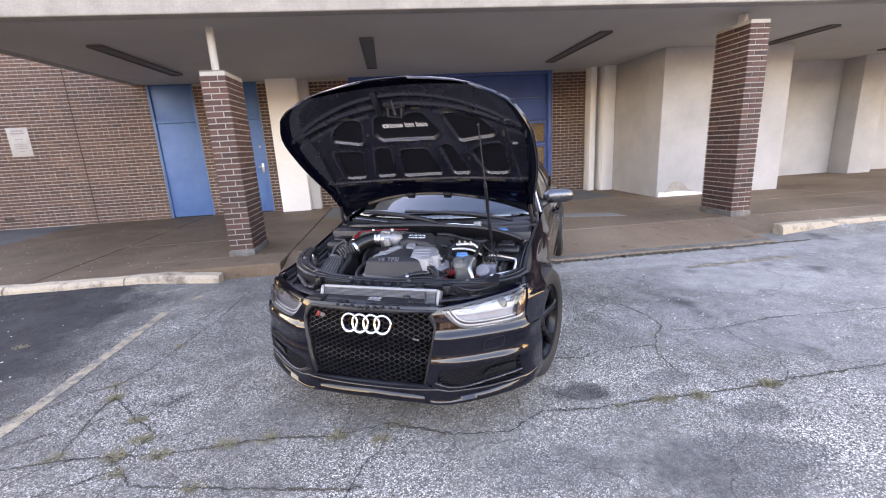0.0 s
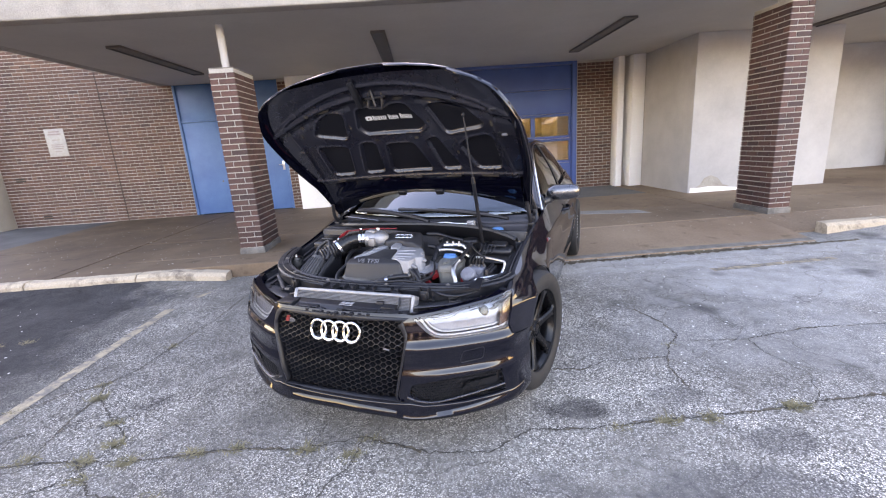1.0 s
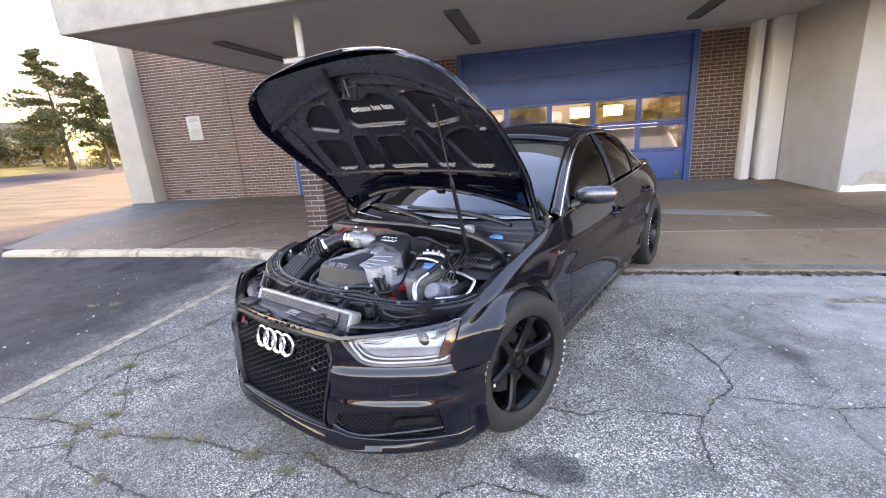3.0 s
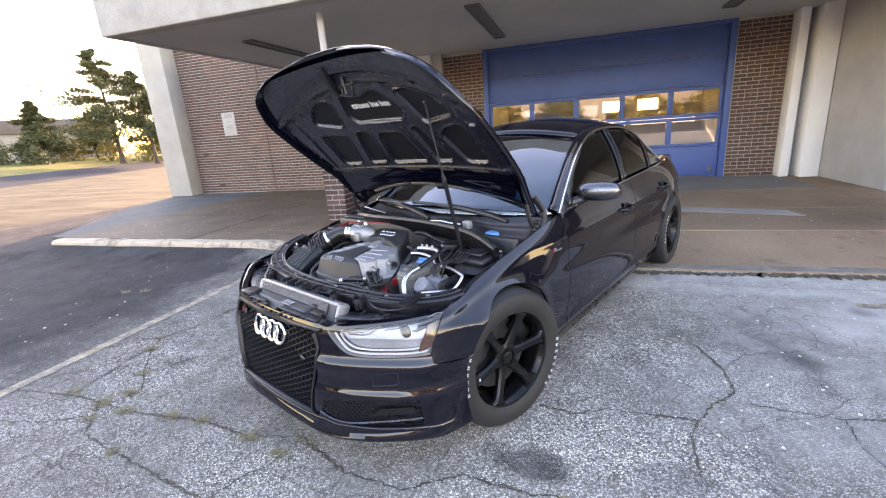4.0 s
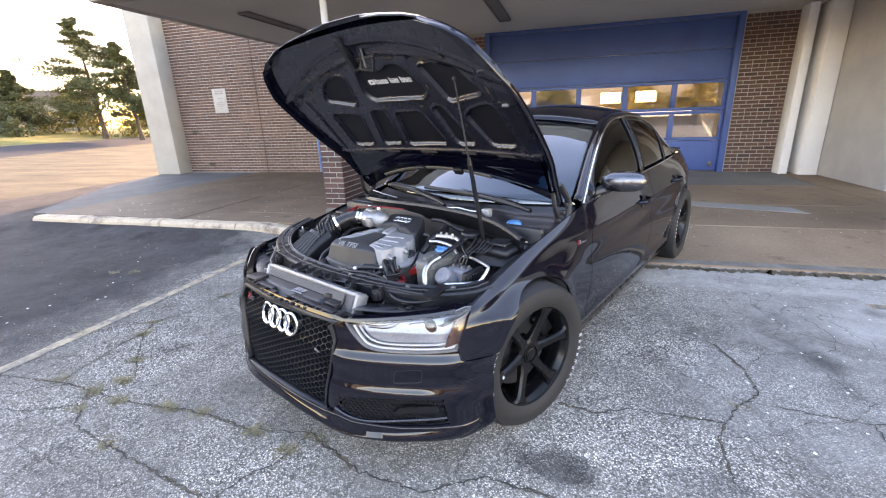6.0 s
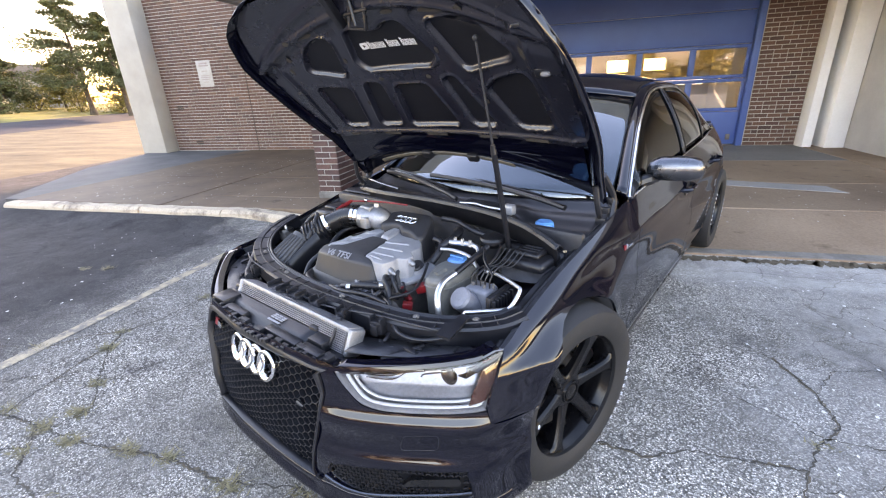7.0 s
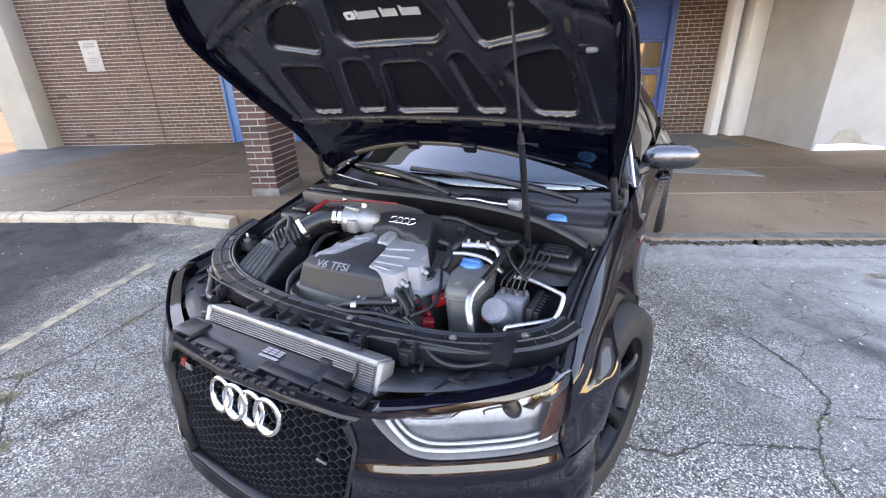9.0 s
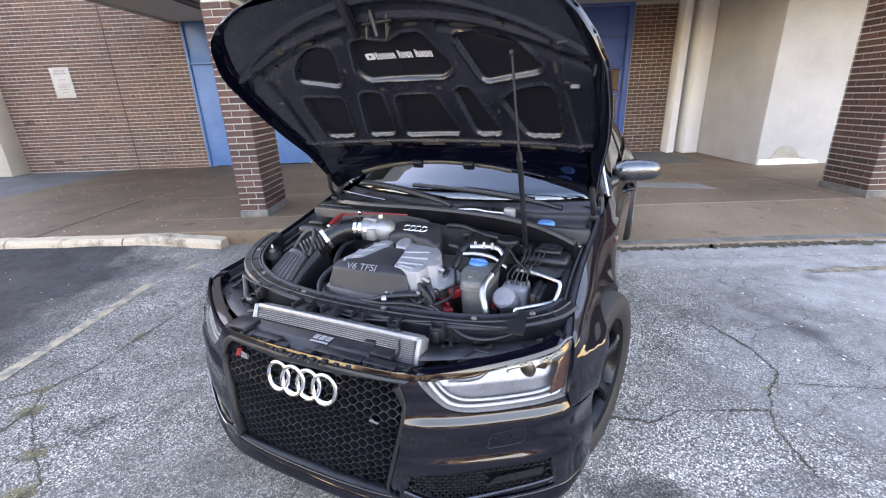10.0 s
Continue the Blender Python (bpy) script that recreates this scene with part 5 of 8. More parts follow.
for sgn in (1, -1):
    for nm, y0, y1, mt in (("front_window", 0.72, 1.62, GLASS_TINT), ("b_pillar", 1.62, 1.69, PLASTIC_GLOSS), ("rear_window", 1.69, 2.34, GLASS_TINT), ("window_bar", 2.34, 2.37, PLASTIC_GLOSS), ("quarter_window", 2.37, 2.82, GLASS_TINT), ("a_corner", 0.599, 0.72, PLASTIC_GLOSS), ("c_corner", 2.82, 2.99, PAINT)):
        bm = B()
        # the pillar leans back towards the roof
        sheet(bm, lambda y, v: flank(y + 0.16 * v * float(np.interp(y, (0.85, 1.6, 2.37, 2.74), (0, 1, 1, 0))), v, sgn, 0.004 if "pillar" in nm or "bar" in nm else 0), span(y0, y1, 0.06), span(0, 1, 0.12))
        w = part(nm, bm, mt, CAR, "", 60, CORE, 0.004)
    bm = B()
    tube(bm, [(sgn * (x + 0.004), y, z) for x, y, z in RAIL], 0.0085, 8)
    tube(bm, [flank(y, 0.0, sgn, 0.012) for y in span(0.606, 2.82, 0.08)], 0.006, 8)
    part("window_trim", bm, CHROME, CAR, "bright trim round the side windows")
    # A pillar and roof rail skin
    bm = B()
    rows = []
    for x, y, z in RAIL:
        rows.append([(sgn * x, y, z), (sgn * (x - 0.008), y - 0.004, z + 0.022), (sgn * (x - 0.045), y - 0.008, z + 0.032)])
    rings_mesh(bm, rows, False)
    part("roof_rail", bm, PAINT, CAR, smooth=60, flip_from=CORE, thick=0.02)
    # door mirror
    m = B()
    rows = []
    for k, (dx, sx, sy, sz) in enumerate(((0.0, 0.02, 0.03, 0.02), (0.012, 0.05, 0.05, 0.045), (0.05, 0.05, 0.062, 0.058), (0.12, 0.05, 0.064, 0.060), (0.17, 0.05, 0.06, 0.056), (0.205, 0.05, 0.048, 0.045), (0.222, 0.02, 0.026, 0.024))):
        row = []
        for q in range(18):
            a = 2 * math.pi * q / 18
            ca, sa = math.cos(a), math.sin(a)
            pw = 0.75
            row.append((sgn * (0.752 + dx), 0.876 + dx * 0.22 + math.copysign(abs(ca) ** pw, ca) * sy * (1.0 if ca < 0 else 0.7), 0.972 + 0.012 * dx + math.copysign(abs(sa) ** pw, sa) * sz * (1 if sa > 0 else 0.85)))
        rows.append(row)
    rings_mesh(m, rows)
    bmesh.ops.recalc_face_normals(m, faces=m.faces)
    mir = part("door_mirror", m, SATIN_CHROME, CAR, "satin silver mirror housing", 60)
    bm = B()
    tube(bm, smooth_path([(sgn * 0.727, 0.79, 0.915), (sgn * 0.752, 0.82, 0.925), (sgn * 0.792, 0.88, 0.935)], 5), [0.03] * 8 + [0.024, 0.024, 0.022], 10)
    part("mirror_arm", bm, PLASTIC_GLOSS, mir)
    bm = B()
    rows = [[(sgn * (0.865 + 0.085 * math.cos(a) * k), 0.947 + 0.02, 0.974 + 0.042 * math.sin(a) * k) for a in (2 * math.pi * q / 20 for q in range(20))] for k in (1.0, 0.5, 0.02)]
    rings_mesh(bm, rows, True, False)
    part("mirror_glass", bm, CHROME, mir, "mirror glass")

bm = B()


def roof(u, y):
    xr, zr = rail(y)
    xr -= 0.04
    e = 0.075 * min(1, max(0.2, (y - 1.0) / 0.5))
    return (u * xr, y - 0.12 * (1 - u * u) * max(0, 1 - (y - 1.34) / 0.4), zr + 0.03 + e * (1 - u * u))


sheet(bm, roof, span(-1, 1, 0.1), span(1.34, 2.59, 0.06))
part("roof", bm, PAINT, CAR, "gloss black roof", 60, CORE, 0.02)
bm = B()


def screen(u, v):
    y = 0.60 + (1.34 - 0.60) * v
    xr, zr = rail(y)
    fwd = (0.20 * (1 - v) + 0.12 * v) * (1 - u * u)
    e = 0.075 * min(1, max(0.2, (y - 1.0) / 0.5)) if v > 0.99 else 0.02 + 0.045 * v
    return (u * (xr - 0.028), y - fwd, zr + 0.024 * min(1, 4 * v) - 0.006 + e * (1 - u * u) * v)


sheet(bm, screen, span(-1, 1, 0.08), span(0, 1, 0.08))
part("windscreen", bm, GLASS_CAR, CAR, "windscreen reflecting the sky", 60, CORE, 0.004)
bm = B()
sheet(bm, lambda u, v: screen(u, v)[:2] + (screen(u, v)[2] - 0.004,), span(-1, 1, 0.08), span(0.9, 1.0, 0.05))
part("screen_band", bm, PLASTIC, CAR, smooth=60)
bm = B()
sheet(bm, lambda u, v: (u * (0.49 + 0.10 * v), 2.56 + 0.60 * v + 0.05 * (1 - u * u), 1.25 + 0.055 * (1 - u * u) - 0.27 * v - 0.03 * v * v), span(-1, 1, 0.2), span(0, 1, 0.2))
part("rear_screen", bm, GLASS_TINT, CAR, "", 60, CORE, 0.004)
bm = B()
sheet(bm, lambda u, y: (u * (side_x(y, belt_z(y)) + 0.002), y, belt_z(y) + 0.03 * (1 - u * u) * (1 if y < 3.7 else 0.3)), span(-1, 1, 0.2), span(3.04, 3.69, 0.08))
part("boot_lid", bm, PAINT, CAR, "", 60, (0, 3.4, 0.5), 0.015)
bm = B()
sheet(bm, lambda u, z: (u * side_x(3.69, z), 3.69 + 0.06 * (1 - u * u) * math.sin(math.pi * (z - 0.1)), z), span(-1, 1, 0.2), span(0.2, 0.955, 0.1))
part("rear_bumper", bm, PAINT, CAR, "", 60, CORE, 0.015)
bm = B()
box(bm, (-0.68, -0.45, 0.17), (0.68, 3.6, 0.20), 0.02)
part("underbody", bm, PLASTIC, CAR)
# inside of the cabin
bm = B()
box(bm, (-0.64, 0.58, 0.62), (0.64, 0.98, 0.90), 0.06, 4)
part("dashboard", bm, PLASTIC, CAR)
bm = B()
box(bm, (-0.70, 0.52, 0.22), (0.70, 3.0, 0.26))
box(bm, (-0.70, 0.52, 0.22), (0.70, 0.55, 0.86))
part("cabin_floor", bm, PLASTIC, CAR)
for y0, label in ((1.40, "front_seat"), (2.2, "rear_seat")):
    for sx in (-0.33, 0.33):
        bm = B()
        box(bm, (sx - 0.25, y0, 0.35), (sx + 0.25, y0 + 0.5, 0.55), 0.06, 4)
        box(bm, (sx - 0.24, y0 + 0.42, 0.5), (sx + 0.24, y0 + 0.56, 1.04), 0.06, 4, Matrix.Rotation(radians(-6), 4, "X"))
        box(bm, (sx - 0.12, y0 + 0.50, 1.02), (sx + 0.12, y0 + 0.59, 1.2), 0.04, 4, Matrix.Rotation(radians(-6), 4, "X"))
        part(label, bm, SEAT, CAR, "grey cloth seat")


# ---- wheels ----
def build_wheel(x, y, turn, sgn):
    w = B()
    R, wd = 0.322, 0.112
    prof = [(0.222, -wd * 0.9), (0.24, -wd), (0.275, -wd * 1.04), (0.305, -wd * 0.95), (0.318, -wd * 0.78), (R, -wd * 0.5), (R + 0.002, 0), (R, wd * 0.5), (0.318, wd * 0.78), (0.305, wd * 0.95), (0.275, wd * 1.04), (0.24, wd), (0.222, wd * 0.9), (0.222, -wd * 0.9)]
    lathe(w, prof, 56)
    wheel = part("wheel", w, RUBBER, CAR, "black six-spoke wheel with a drag tyre", 35)
    wheel.matrix_basis = pose(x, y, AXLE_Z, 0, 0, turn) @ Matrix.Scale(1.033, 4)
    bm = B()
    lathe(bm, [(0.222, -0.1), (0.208, -0.09), (0.200, 0.0), (0.204, 0.055), (0.214, 0.080), (0.222, 0.088), (0.225, 0.100), (0.229, 0.104), (0.233, 0.100), (0.233, 0.085)], 64)
    part("rim", bm, RIM, wheel, "satin black rim", 40)
    for k in range(6):
        a = 2 * math.pi * k / 6 - 0.38 * sgn
        q = Matrix.Rotation(a, 4, "X")
        bm = B()
        rows = []
        # radius, half width, front face, depth: flat-faced spokes with a chamfer, spreading at hub and rim
        for r, w, x, d in ((0.034, 0.034, 0.060, 0.040), (0.056, 0.027, 0.064, 0.036), (0.085, 0.0215, 0.069, 0.032), (0.13, 0.0195, 0.077, 0.028), (0.175, 0.021, 0.085, 0.028), (0.198, 0.027, 0.089, 0.030), (0.212, 0.042, 0.090, 0.034), (0.222, 0.060, 0.086, 0.036)):
            rows.append([q @ Vector(v) for v in ((x - d, w, r), (x - 0.010, w, r), (x - 0.003, w * 0.80, r), (x, w * 0.62, r), (x - 0.002, 0.0, r), (x, -w * 0.62, r), (x - 0.003, -w * 0.80, r), (x - 0.010, -w, r), (x - d, -w, r))])
        rings_mesh(bm, rows)
        bmesh.ops.recalc_face_normals(bm, faces=bm.faces)
        part("spoke", bm, RIM, wheel, smooth=24)
    bm = B()
    lathe(bm, [(0.0, 0.072), (0.024, 0.072), (0.028, 0.070), (0.030, 0.064), (0.034, 0.064), (0.036, 0.071), (0.040, 0.071), (0.043, 0.064), (0.058, 0.062), (0.066, 0.056), (0.068, 0.02), (0.0, 0.02)], 36)
    part("hub", bm, RIM, wheel)
    for k in range(5):
        a = 2 * math.pi * k / 5
        bm = B()
        lathe(bm, [(0.0, 0.062), (0.008, 0.062), (0.009, 0.045)], 8, Matrix.Translation((0, 0.049 * math.cos(a), 0.049 * math.sin(a))))
        part("wheel_nut", bm, STEEL_DARK, wheel)
    bm = B()
    lathe(bm, [(0.07, 0.005), (0.165, 0.005), (0.168, 0.0), (0.168, -0.022), (0.07, -0.024)], 40)
    part("brake_disc", bm, PLASTIC_GREY, wheel, "grey brake disc")
    bm = B()
    q = Matrix.Rotation(radians(-55 if sgn > 0 else 55), 4, "X")
    box(bm, (-0.05, -0.075, 0.11), (0.035, 0.075, 0.19), 0.02, 3, q)
    part("caliper", bm, PLASTIC_GLOSS, wheel)
    # raised white lettering on the side wall, as plain bars
    xw = wd * 1.045
    for a0 in (-88, 100):
        for k in range(8):
            bm = B()
            q = Matrix.Rotation(radians(a0 - k * 6.6), 4, "X")
            for lo, hi in (((xw - 0.002, -0.0055, 0.274), (xw + 0.0012, -0.0032, 0.290)), ((xw - 0.002, 0.0032, 0.274), (xw + 0.0012, 0.0055, 0.290)), ((xw - 0.002, -0.0034, 0.280 if k % 2 else 0.2875), (xw + 0.001, 0.0034, 0.2825 if k % 2 else 0.290))):
                box(bm, lo, hi, 0, 1, q)
            part("tyre_mark", bm, DECAL, wheel, "white raised mark on the sidewall", 0)
    bm = B()
    q = Matrix.Rotation(4 * math.pi / 6 - 0.38 * sgn, 4, "X")
    for k in range(4):
        box(bm, (0.0860, -0.006 + k * 0.0034, 0.184), (0.0880, -0.0038 + k * 0.0034, 0.193), 0, 1, q)
    part("spoke_mark", bm, DECAL, wheel, "small white mark on a spoke", 0)
    return wheel


build_wheel(0.738, AXLE_Y, -13, 1)
build_wheel(0.745, REAR_Y, 0, 1)
build_wheel(-0.738, AXLE_Y, 180 - 13, -1)
build_wheel(-0.745, REAR_Y, 180, -1)
# ---- open bonnet ----
rng0 = random.Random(9)
HOOD = part("bonnet", B(), PAINT, CAR)
bpy.data.objects.remove(HOOD)
hood_half = curve((0.0, 0.207, 0.518, 0.725, 0.88, 0.984, 1.067, 1.118, 1.149, 1.168), (0.72, 0.735, 0.773, 0.775, 0.757, 0.714, 0.646, 0.536, 0.396, 0.140))
HOOD_ANG = 50.0
HOOD_M = Matrix.Translation((0, 0.50, 0.89)) @ Matrix.Rotation(radians(-HOOD_ANG), 4, "X")


def hood_skin(u, v, lift=0.0):
    """Bonnet coordinates: u across (-1..1), v metres from the hinge towards the tip; lift along the outer face."""
    x = u * hood_half(v)
    if v < 0.4:
        v += max(0.0, 0.20 - 0.30 * x * x) * (0.4 - v) / 0.4
    bow = 0.055 + 0.094 * min(1, max(0, (v - 0.35) / 0.55))
    crown = 0.035 - bow * (x / 0.75) ** 2 - 0.06 * max(0, (v - 0.75) / 0.4) ** 2
    roll = -0.022 * max(0, abs(u) - 0.9) / 0.1
    return HOOD_M @ Vector((x, -v, crown + roll + lift))


bm = B()
sheet(bm, hood_skin, span(-1, 1, 0.04), [*span(0, 1.0, 0.05), 1.03, 1.06, 1.09, 1.115, 1.135, 1.15, 1.16, 1.168])
hood = part("bonnet", bm, PAINT, CAR, "raised black bonnet with ribbed satin underside", 50, (0, 0, 0.7), 0.004)

def under(x, v, lift):
    """A point under the bonnet: x across, v metres forward of the hinge."""
    bow = 0.055 + 0.094 * min(1, max(0, (v - 0.35) / 0.55))
    return HOOD_M @ Vector((x, -v, 0.035 - bow * (x / 0.75) ** 2 - 0.06 * max(0, (v - 0.75) / 0.4) ** 2 + lift))


POCKETS = [round_poly(q, r) for q, r in (
    ([(-0.090, 0.636), (0.086, 0.636), (0.148, 0.418), (-0.134, 0.414)], 0.03),
    ([(-0.250, 0.668), (-0.158, 0.655), (-0.186, 0.420), (-0.322, 0.424)], 0.03),
    ([(-0.525, 0.690), (-0.345, 0.650), (-0.405, 0.424), (-0.548, 0.437)], 0.03),
    ([(0.180, 0.655), (0.242, 0.678), (0.345, 0.430), (0.222, 0.422)], 0.03),
    ([(0.372, 0.615), (0.438, 0.667), (0.563, 0.708), (0.584, 0.672), (0.595, 0.447), (0.447, 0.430)], 0.035),
    ([(-0.425, 0.872), (-0.348, 0.905), (-0.262, 0.893), (-0.317, 0.707), (-0.495, 0.775)], 0.035),
    ([(-0.164, 0.903), (-0.086, 0.906), (-0.055, 0.885), (0.005, 0.883), (0.050, 0.910), (0.128, 0.912), (0.212, 0.757), (0.160, 0.716), (-0.178, 0.722), (-0.211, 0.768)], 0.025),
    ([(0.246, 0.898), (0.418, 0.907), (0.471, 0.874), (0.556, 0.790), (0.538, 0.758), (0.318, 0.696)], 0.035))]


def pocket_depth(X, V):
    """Signed distance to the nearest pocket's rim, positive inside it."""
    best = np.full(X.shape, -9.0)
    for q in POCKETS:
        d, ins = np.full(X.shape, 9.0), np.zeros(X.shape, bool)
        for (a, b), (c, e) in zip(q, q[1:] + q[:1]):
            l2 = (c - a) ** 2 + (e - b) ** 2 + 1e-12
            k = np.clip(((X - a) * (c - a) + (V - b) * (e - b)) / l2, 0, 1)
            d = np.minimum(d, np.hypot(a + k * (c - a) - X, b + k * (e - b) - V))
            if abs(e - b) > 1e-9:
                ins ^= ((b > V) != (e > V)) & (X < (c - a) * (V - b) / (e - b) + a)
        best = np.maximum(best, np.where(ins, d, -d))
    return best


def liner_lift(X, V):
    # ribs stand proud round flat pockets, with a rolled bead along each pocket's rim
    k = pocket_depth(X, V)
    half = np.array([[hood_half(v) for v in V[0]]])
    h = -0.008 - 0.015 * (0.5 - 0.5 * np.tanh(k / 0.0028)) - 0.0050 * np.exp(-((k + 0.009) / 0.0050) ** 2)
    h = h + 0.014 * np.clip((np.abs(X) / half - 0.83) / 0.13, 0, 1)
    h = h - 0.012 * np.exp(-((V - 0.985 + 0.10 * (X / 0.6) ** 2) / 0.014) ** 2)
    h = h + 0.010 * np.exp(-((V - 0.945 + 0.10 * (X / 0.6) ** 2) / 0.020) ** 2) * (np.abs(X) > 0.2)
    h = h - 0.009 * np.exp(-((V - 1.055 + 0.14 * (X / 0.6) ** 2) / 0.012) ** 2)
    side = np.abs(np.abs(X) - 0.615 - 0.04 * np.clip((0.7 - V) / 0.3, 0, 1))
    h = h - 0.008 * np.exp(-(side / 0.010) ** 2) * (V < 0.9)
    h = h - 0.012 * np.exp(-((V - 0.378 - 0.05 * X * X) / 0.009) ** 2)
    return h, k


us, vs = span(-0.965, 0.965, 0.0062), span(0.36, 1.125, 0.0046)
X = np.array([[u * hood_half(v) for v in vs] for u in us])
V = np.array([vs] * len(us))
LIFT, DEEP = liner_lift(X, V)
bm = B()
grid = [[bm.verts.new(under(X[i, j], V[i, j], LIFT[i, j])) for j in range(len(vs))] for i in range(len(us))]
for i in range(len(us) - 1):
    for j in range(len(vs) - 1):
        f = bm.faces.new((grid[i][j], grid[i + 1][j], grid[i + 1][j + 1], grid[i][j + 1]))
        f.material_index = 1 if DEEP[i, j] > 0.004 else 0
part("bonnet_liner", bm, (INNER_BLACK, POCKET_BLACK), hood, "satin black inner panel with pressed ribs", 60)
# flange round the edge
for g in (1, -1):
    bm = B()
    rows = []
    for v in span(0.02, 1.14, 0.04):
        rows.append([hood_skin(g * 0.995, v, -0.004), hood_skin(g * 0.985, v, -0.022), hood_skin(g * 0.93, v, -0.018), hood_skin(g * 0.92, v, -0.006)])
    rings_mesh(bm, rows, False)
    part("edge_flange", bm, PAINT, hood, smooth=50, thick=0.002)
# rear edge: a smooth turned-up panel, a step with dark slots, painted reflection strips and brackets
def rear_rim(x):
    return max(0.06, 0.215 - 0.30 * x * x)


bm = B()
sheet(bm, lambda u, w: under(u * 0.70, rear_rim(u * 0.70) + (0.362 - rear_rim(u * 0.70)) * w, -0.012 - 0.024 * math.sin(math.pi * (0.12 + 0.80 * w)) - 0.010 * math.exp(-((w - 0.35) / 0.12) ** 2)), span(-0.97, 0.97, 0.04), span(0, 1, 0.06))
part("rear_edge", bm, PAINT, hood, smooth=60)
# dark sheets painted for the shade inside the slots
for x0, x1 in ((-0.548, -0.490), (-0.323, -0.223), (-0.057, 0.059), (0.233, 0.323), (0.459, 0.561)):
    bm = B()
    sheet(bm, lambda x, v: under(x, v + 0.05 * x * x, -0.0425), span(x0, x1, 0.02), span(0.3695, 0.3845, 0.0075))
    part("slot", bm, DARK_FILL, hood, smooth=0, thick=0.002)
# added strips that paint the flange's tan reflection
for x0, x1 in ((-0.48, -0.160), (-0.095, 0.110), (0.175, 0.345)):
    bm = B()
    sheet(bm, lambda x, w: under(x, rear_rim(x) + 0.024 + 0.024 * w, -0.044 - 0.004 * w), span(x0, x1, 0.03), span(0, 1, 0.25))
    part("reflection_strip", bm, TAN_REFLECT, hood, "pale tan strip painted in place of a reflection", 30, None, 0.004)
for x in (-0.128, 0.142):
    bm = B()
    box(bm, (-0.028, -0.020, -0.018), (0.028, 0.020, 0.004), 0.008, 3, Matrix.Translation(under(x, rear_rim(x) + 0.035, -0.044)) @ HOOD_M.to_3x3().to_4x4())
    part("rim_bracket", bm, PLASTIC, hood)


# a flat dark disc stands in for the shade inside each hole
def hole(x, v, w, d):
    bm = B()
    xs = np.array([[x]]), np.array([[v]])
    lift = float(liner_lift(*xs)[0][0, 0]) - 0.0025
    rings_mesh(bm, [[under(x + w * k * math.cos(a), v + d * k * math.sin(a), lift) for a in (2 * math.pi * q / 16 for q in range(16))] for k in (1.0, 0.1)], True, False)
    part("drain_hole", bm, DARK_FILL, hood, smooth=0, thick=0.001)


for x, v, w, d in ((-0.137, 0.676, 0.012, 0.008), (0.121, 0.672, 0.013, 0.009), (-0.456, 0.933, 0.014, 0.011), (-0.356, 0.932, 0.040, 0.009), (0.315, 0.942, 0.060, 0.010), (0.435, 0.945, 0.015, 0.013), (0.232, 0.785, 0.008, 0.013), (-0.258, 0.785, 0.007, 0.012), (0.598, 0.790, 0.009, 0.024), (-0.535, 0.850, 0.009, 0.020), (-0.565, 0.800, 0.008, 0.018), (-0.10, 0.945, 0.03, 0.008), (0.11, 0.95, 0.03, 0.008), (-0.30, 0.56, 0.006, 0.012), (0.35, 0.56, 0.007, 0.012), (0.03, 0.668, 0.005, 0.004)):
    hole(x, v, w, d)
for x, v, mt, nm, lb in ((0.656, 0.72, TANK_WHITE, "bonnet_lamp", "small pale lamp in a black holder"), (-0.634, 0.688, PLASTIC_GREY, "bump_stop", "grey rubber stop"), (0.632, 0.90, PLASTIC_GREY, "bump_stop", "grey rubber stop")):
    bm = B()
    box(bm, (-0.016, -0.007, -0.010), (0.016, 0.007, 0.010), 0.006, 3, Matrix.Translation(under(x, v, -0.022)) @ HOOD_M.to_3x3().to_4x4())
    stop = part(nm, bm, mt, hood, lb)
    bm = B()
    box(bm, (-0.040, -0.016, -0.004), (0.030, 0.016, 0.016), 0.006, 3, Matrix.Translation(under(x, v, -0.018)) @ HOOD_M.to_3x3().to_4x4())
    part("holder", bm, PLASTIC, stop)
# white lettering on the liner as plain bars, with a rounded tab
bm = B()
for k in range(20):
    if k in (7, 13):
        continue
    x = -0.102 + 0.0122 * k
    h = 0.027 if k in (0, 8, 14) else 0.021
    for dx, dv0, dv1, wd in ((0.0, 0, h, 0.0036), (0.0060, 0, h * 0.95, 0.0034), (0.003, 0.0 if k % 2 else h * 0.45, 0.004 if k % 2 else h * 0.62, 0.006)):
        bm.faces.new([bm.verts.new(under(x + dx + a * wd, 0.805 + b * 1.25 - 0.02 * (x + 0.1), -0.0100)) for a, b in ((-0.5, dv0), (0.5, dv0), (0.5, dv1), (-0.5, dv1))])
part("lettering_bar", bm, DECAL, hood, "white vinyl lettering shown as plain bars", 0, None, 0.0006)
bm = B()
bm.faces.new([bm.verts.new(under(-0.128 + a, 0.822 + b, -0.0100)) for a, b in ((-0.020, -0.010), (-0.015, -0.0145), (0.015, -0.0145), (0.020, -0.010), (0.020, 0.010), (0.015, 0.0145), (-0.015, 0.0145), (-0.020, 0.010))])
part("lettering_tab", bm, DECAL, hood, "white rounded vinyl tab", 0, None, 0.0006)
bm = B()
bm.faces.new([bm.verts.new(under(-0.128 + a, 0.822 + b, -0.0112)) for a, b in ((-0.005, -0.007), (0.008, 0.0), (-0.005, 0.007))])
part("tab_mark", bm, DARK_FILL, hood, "", 0, None, 0.0004)
# latch hook and its bracket near the tip
bm = B()
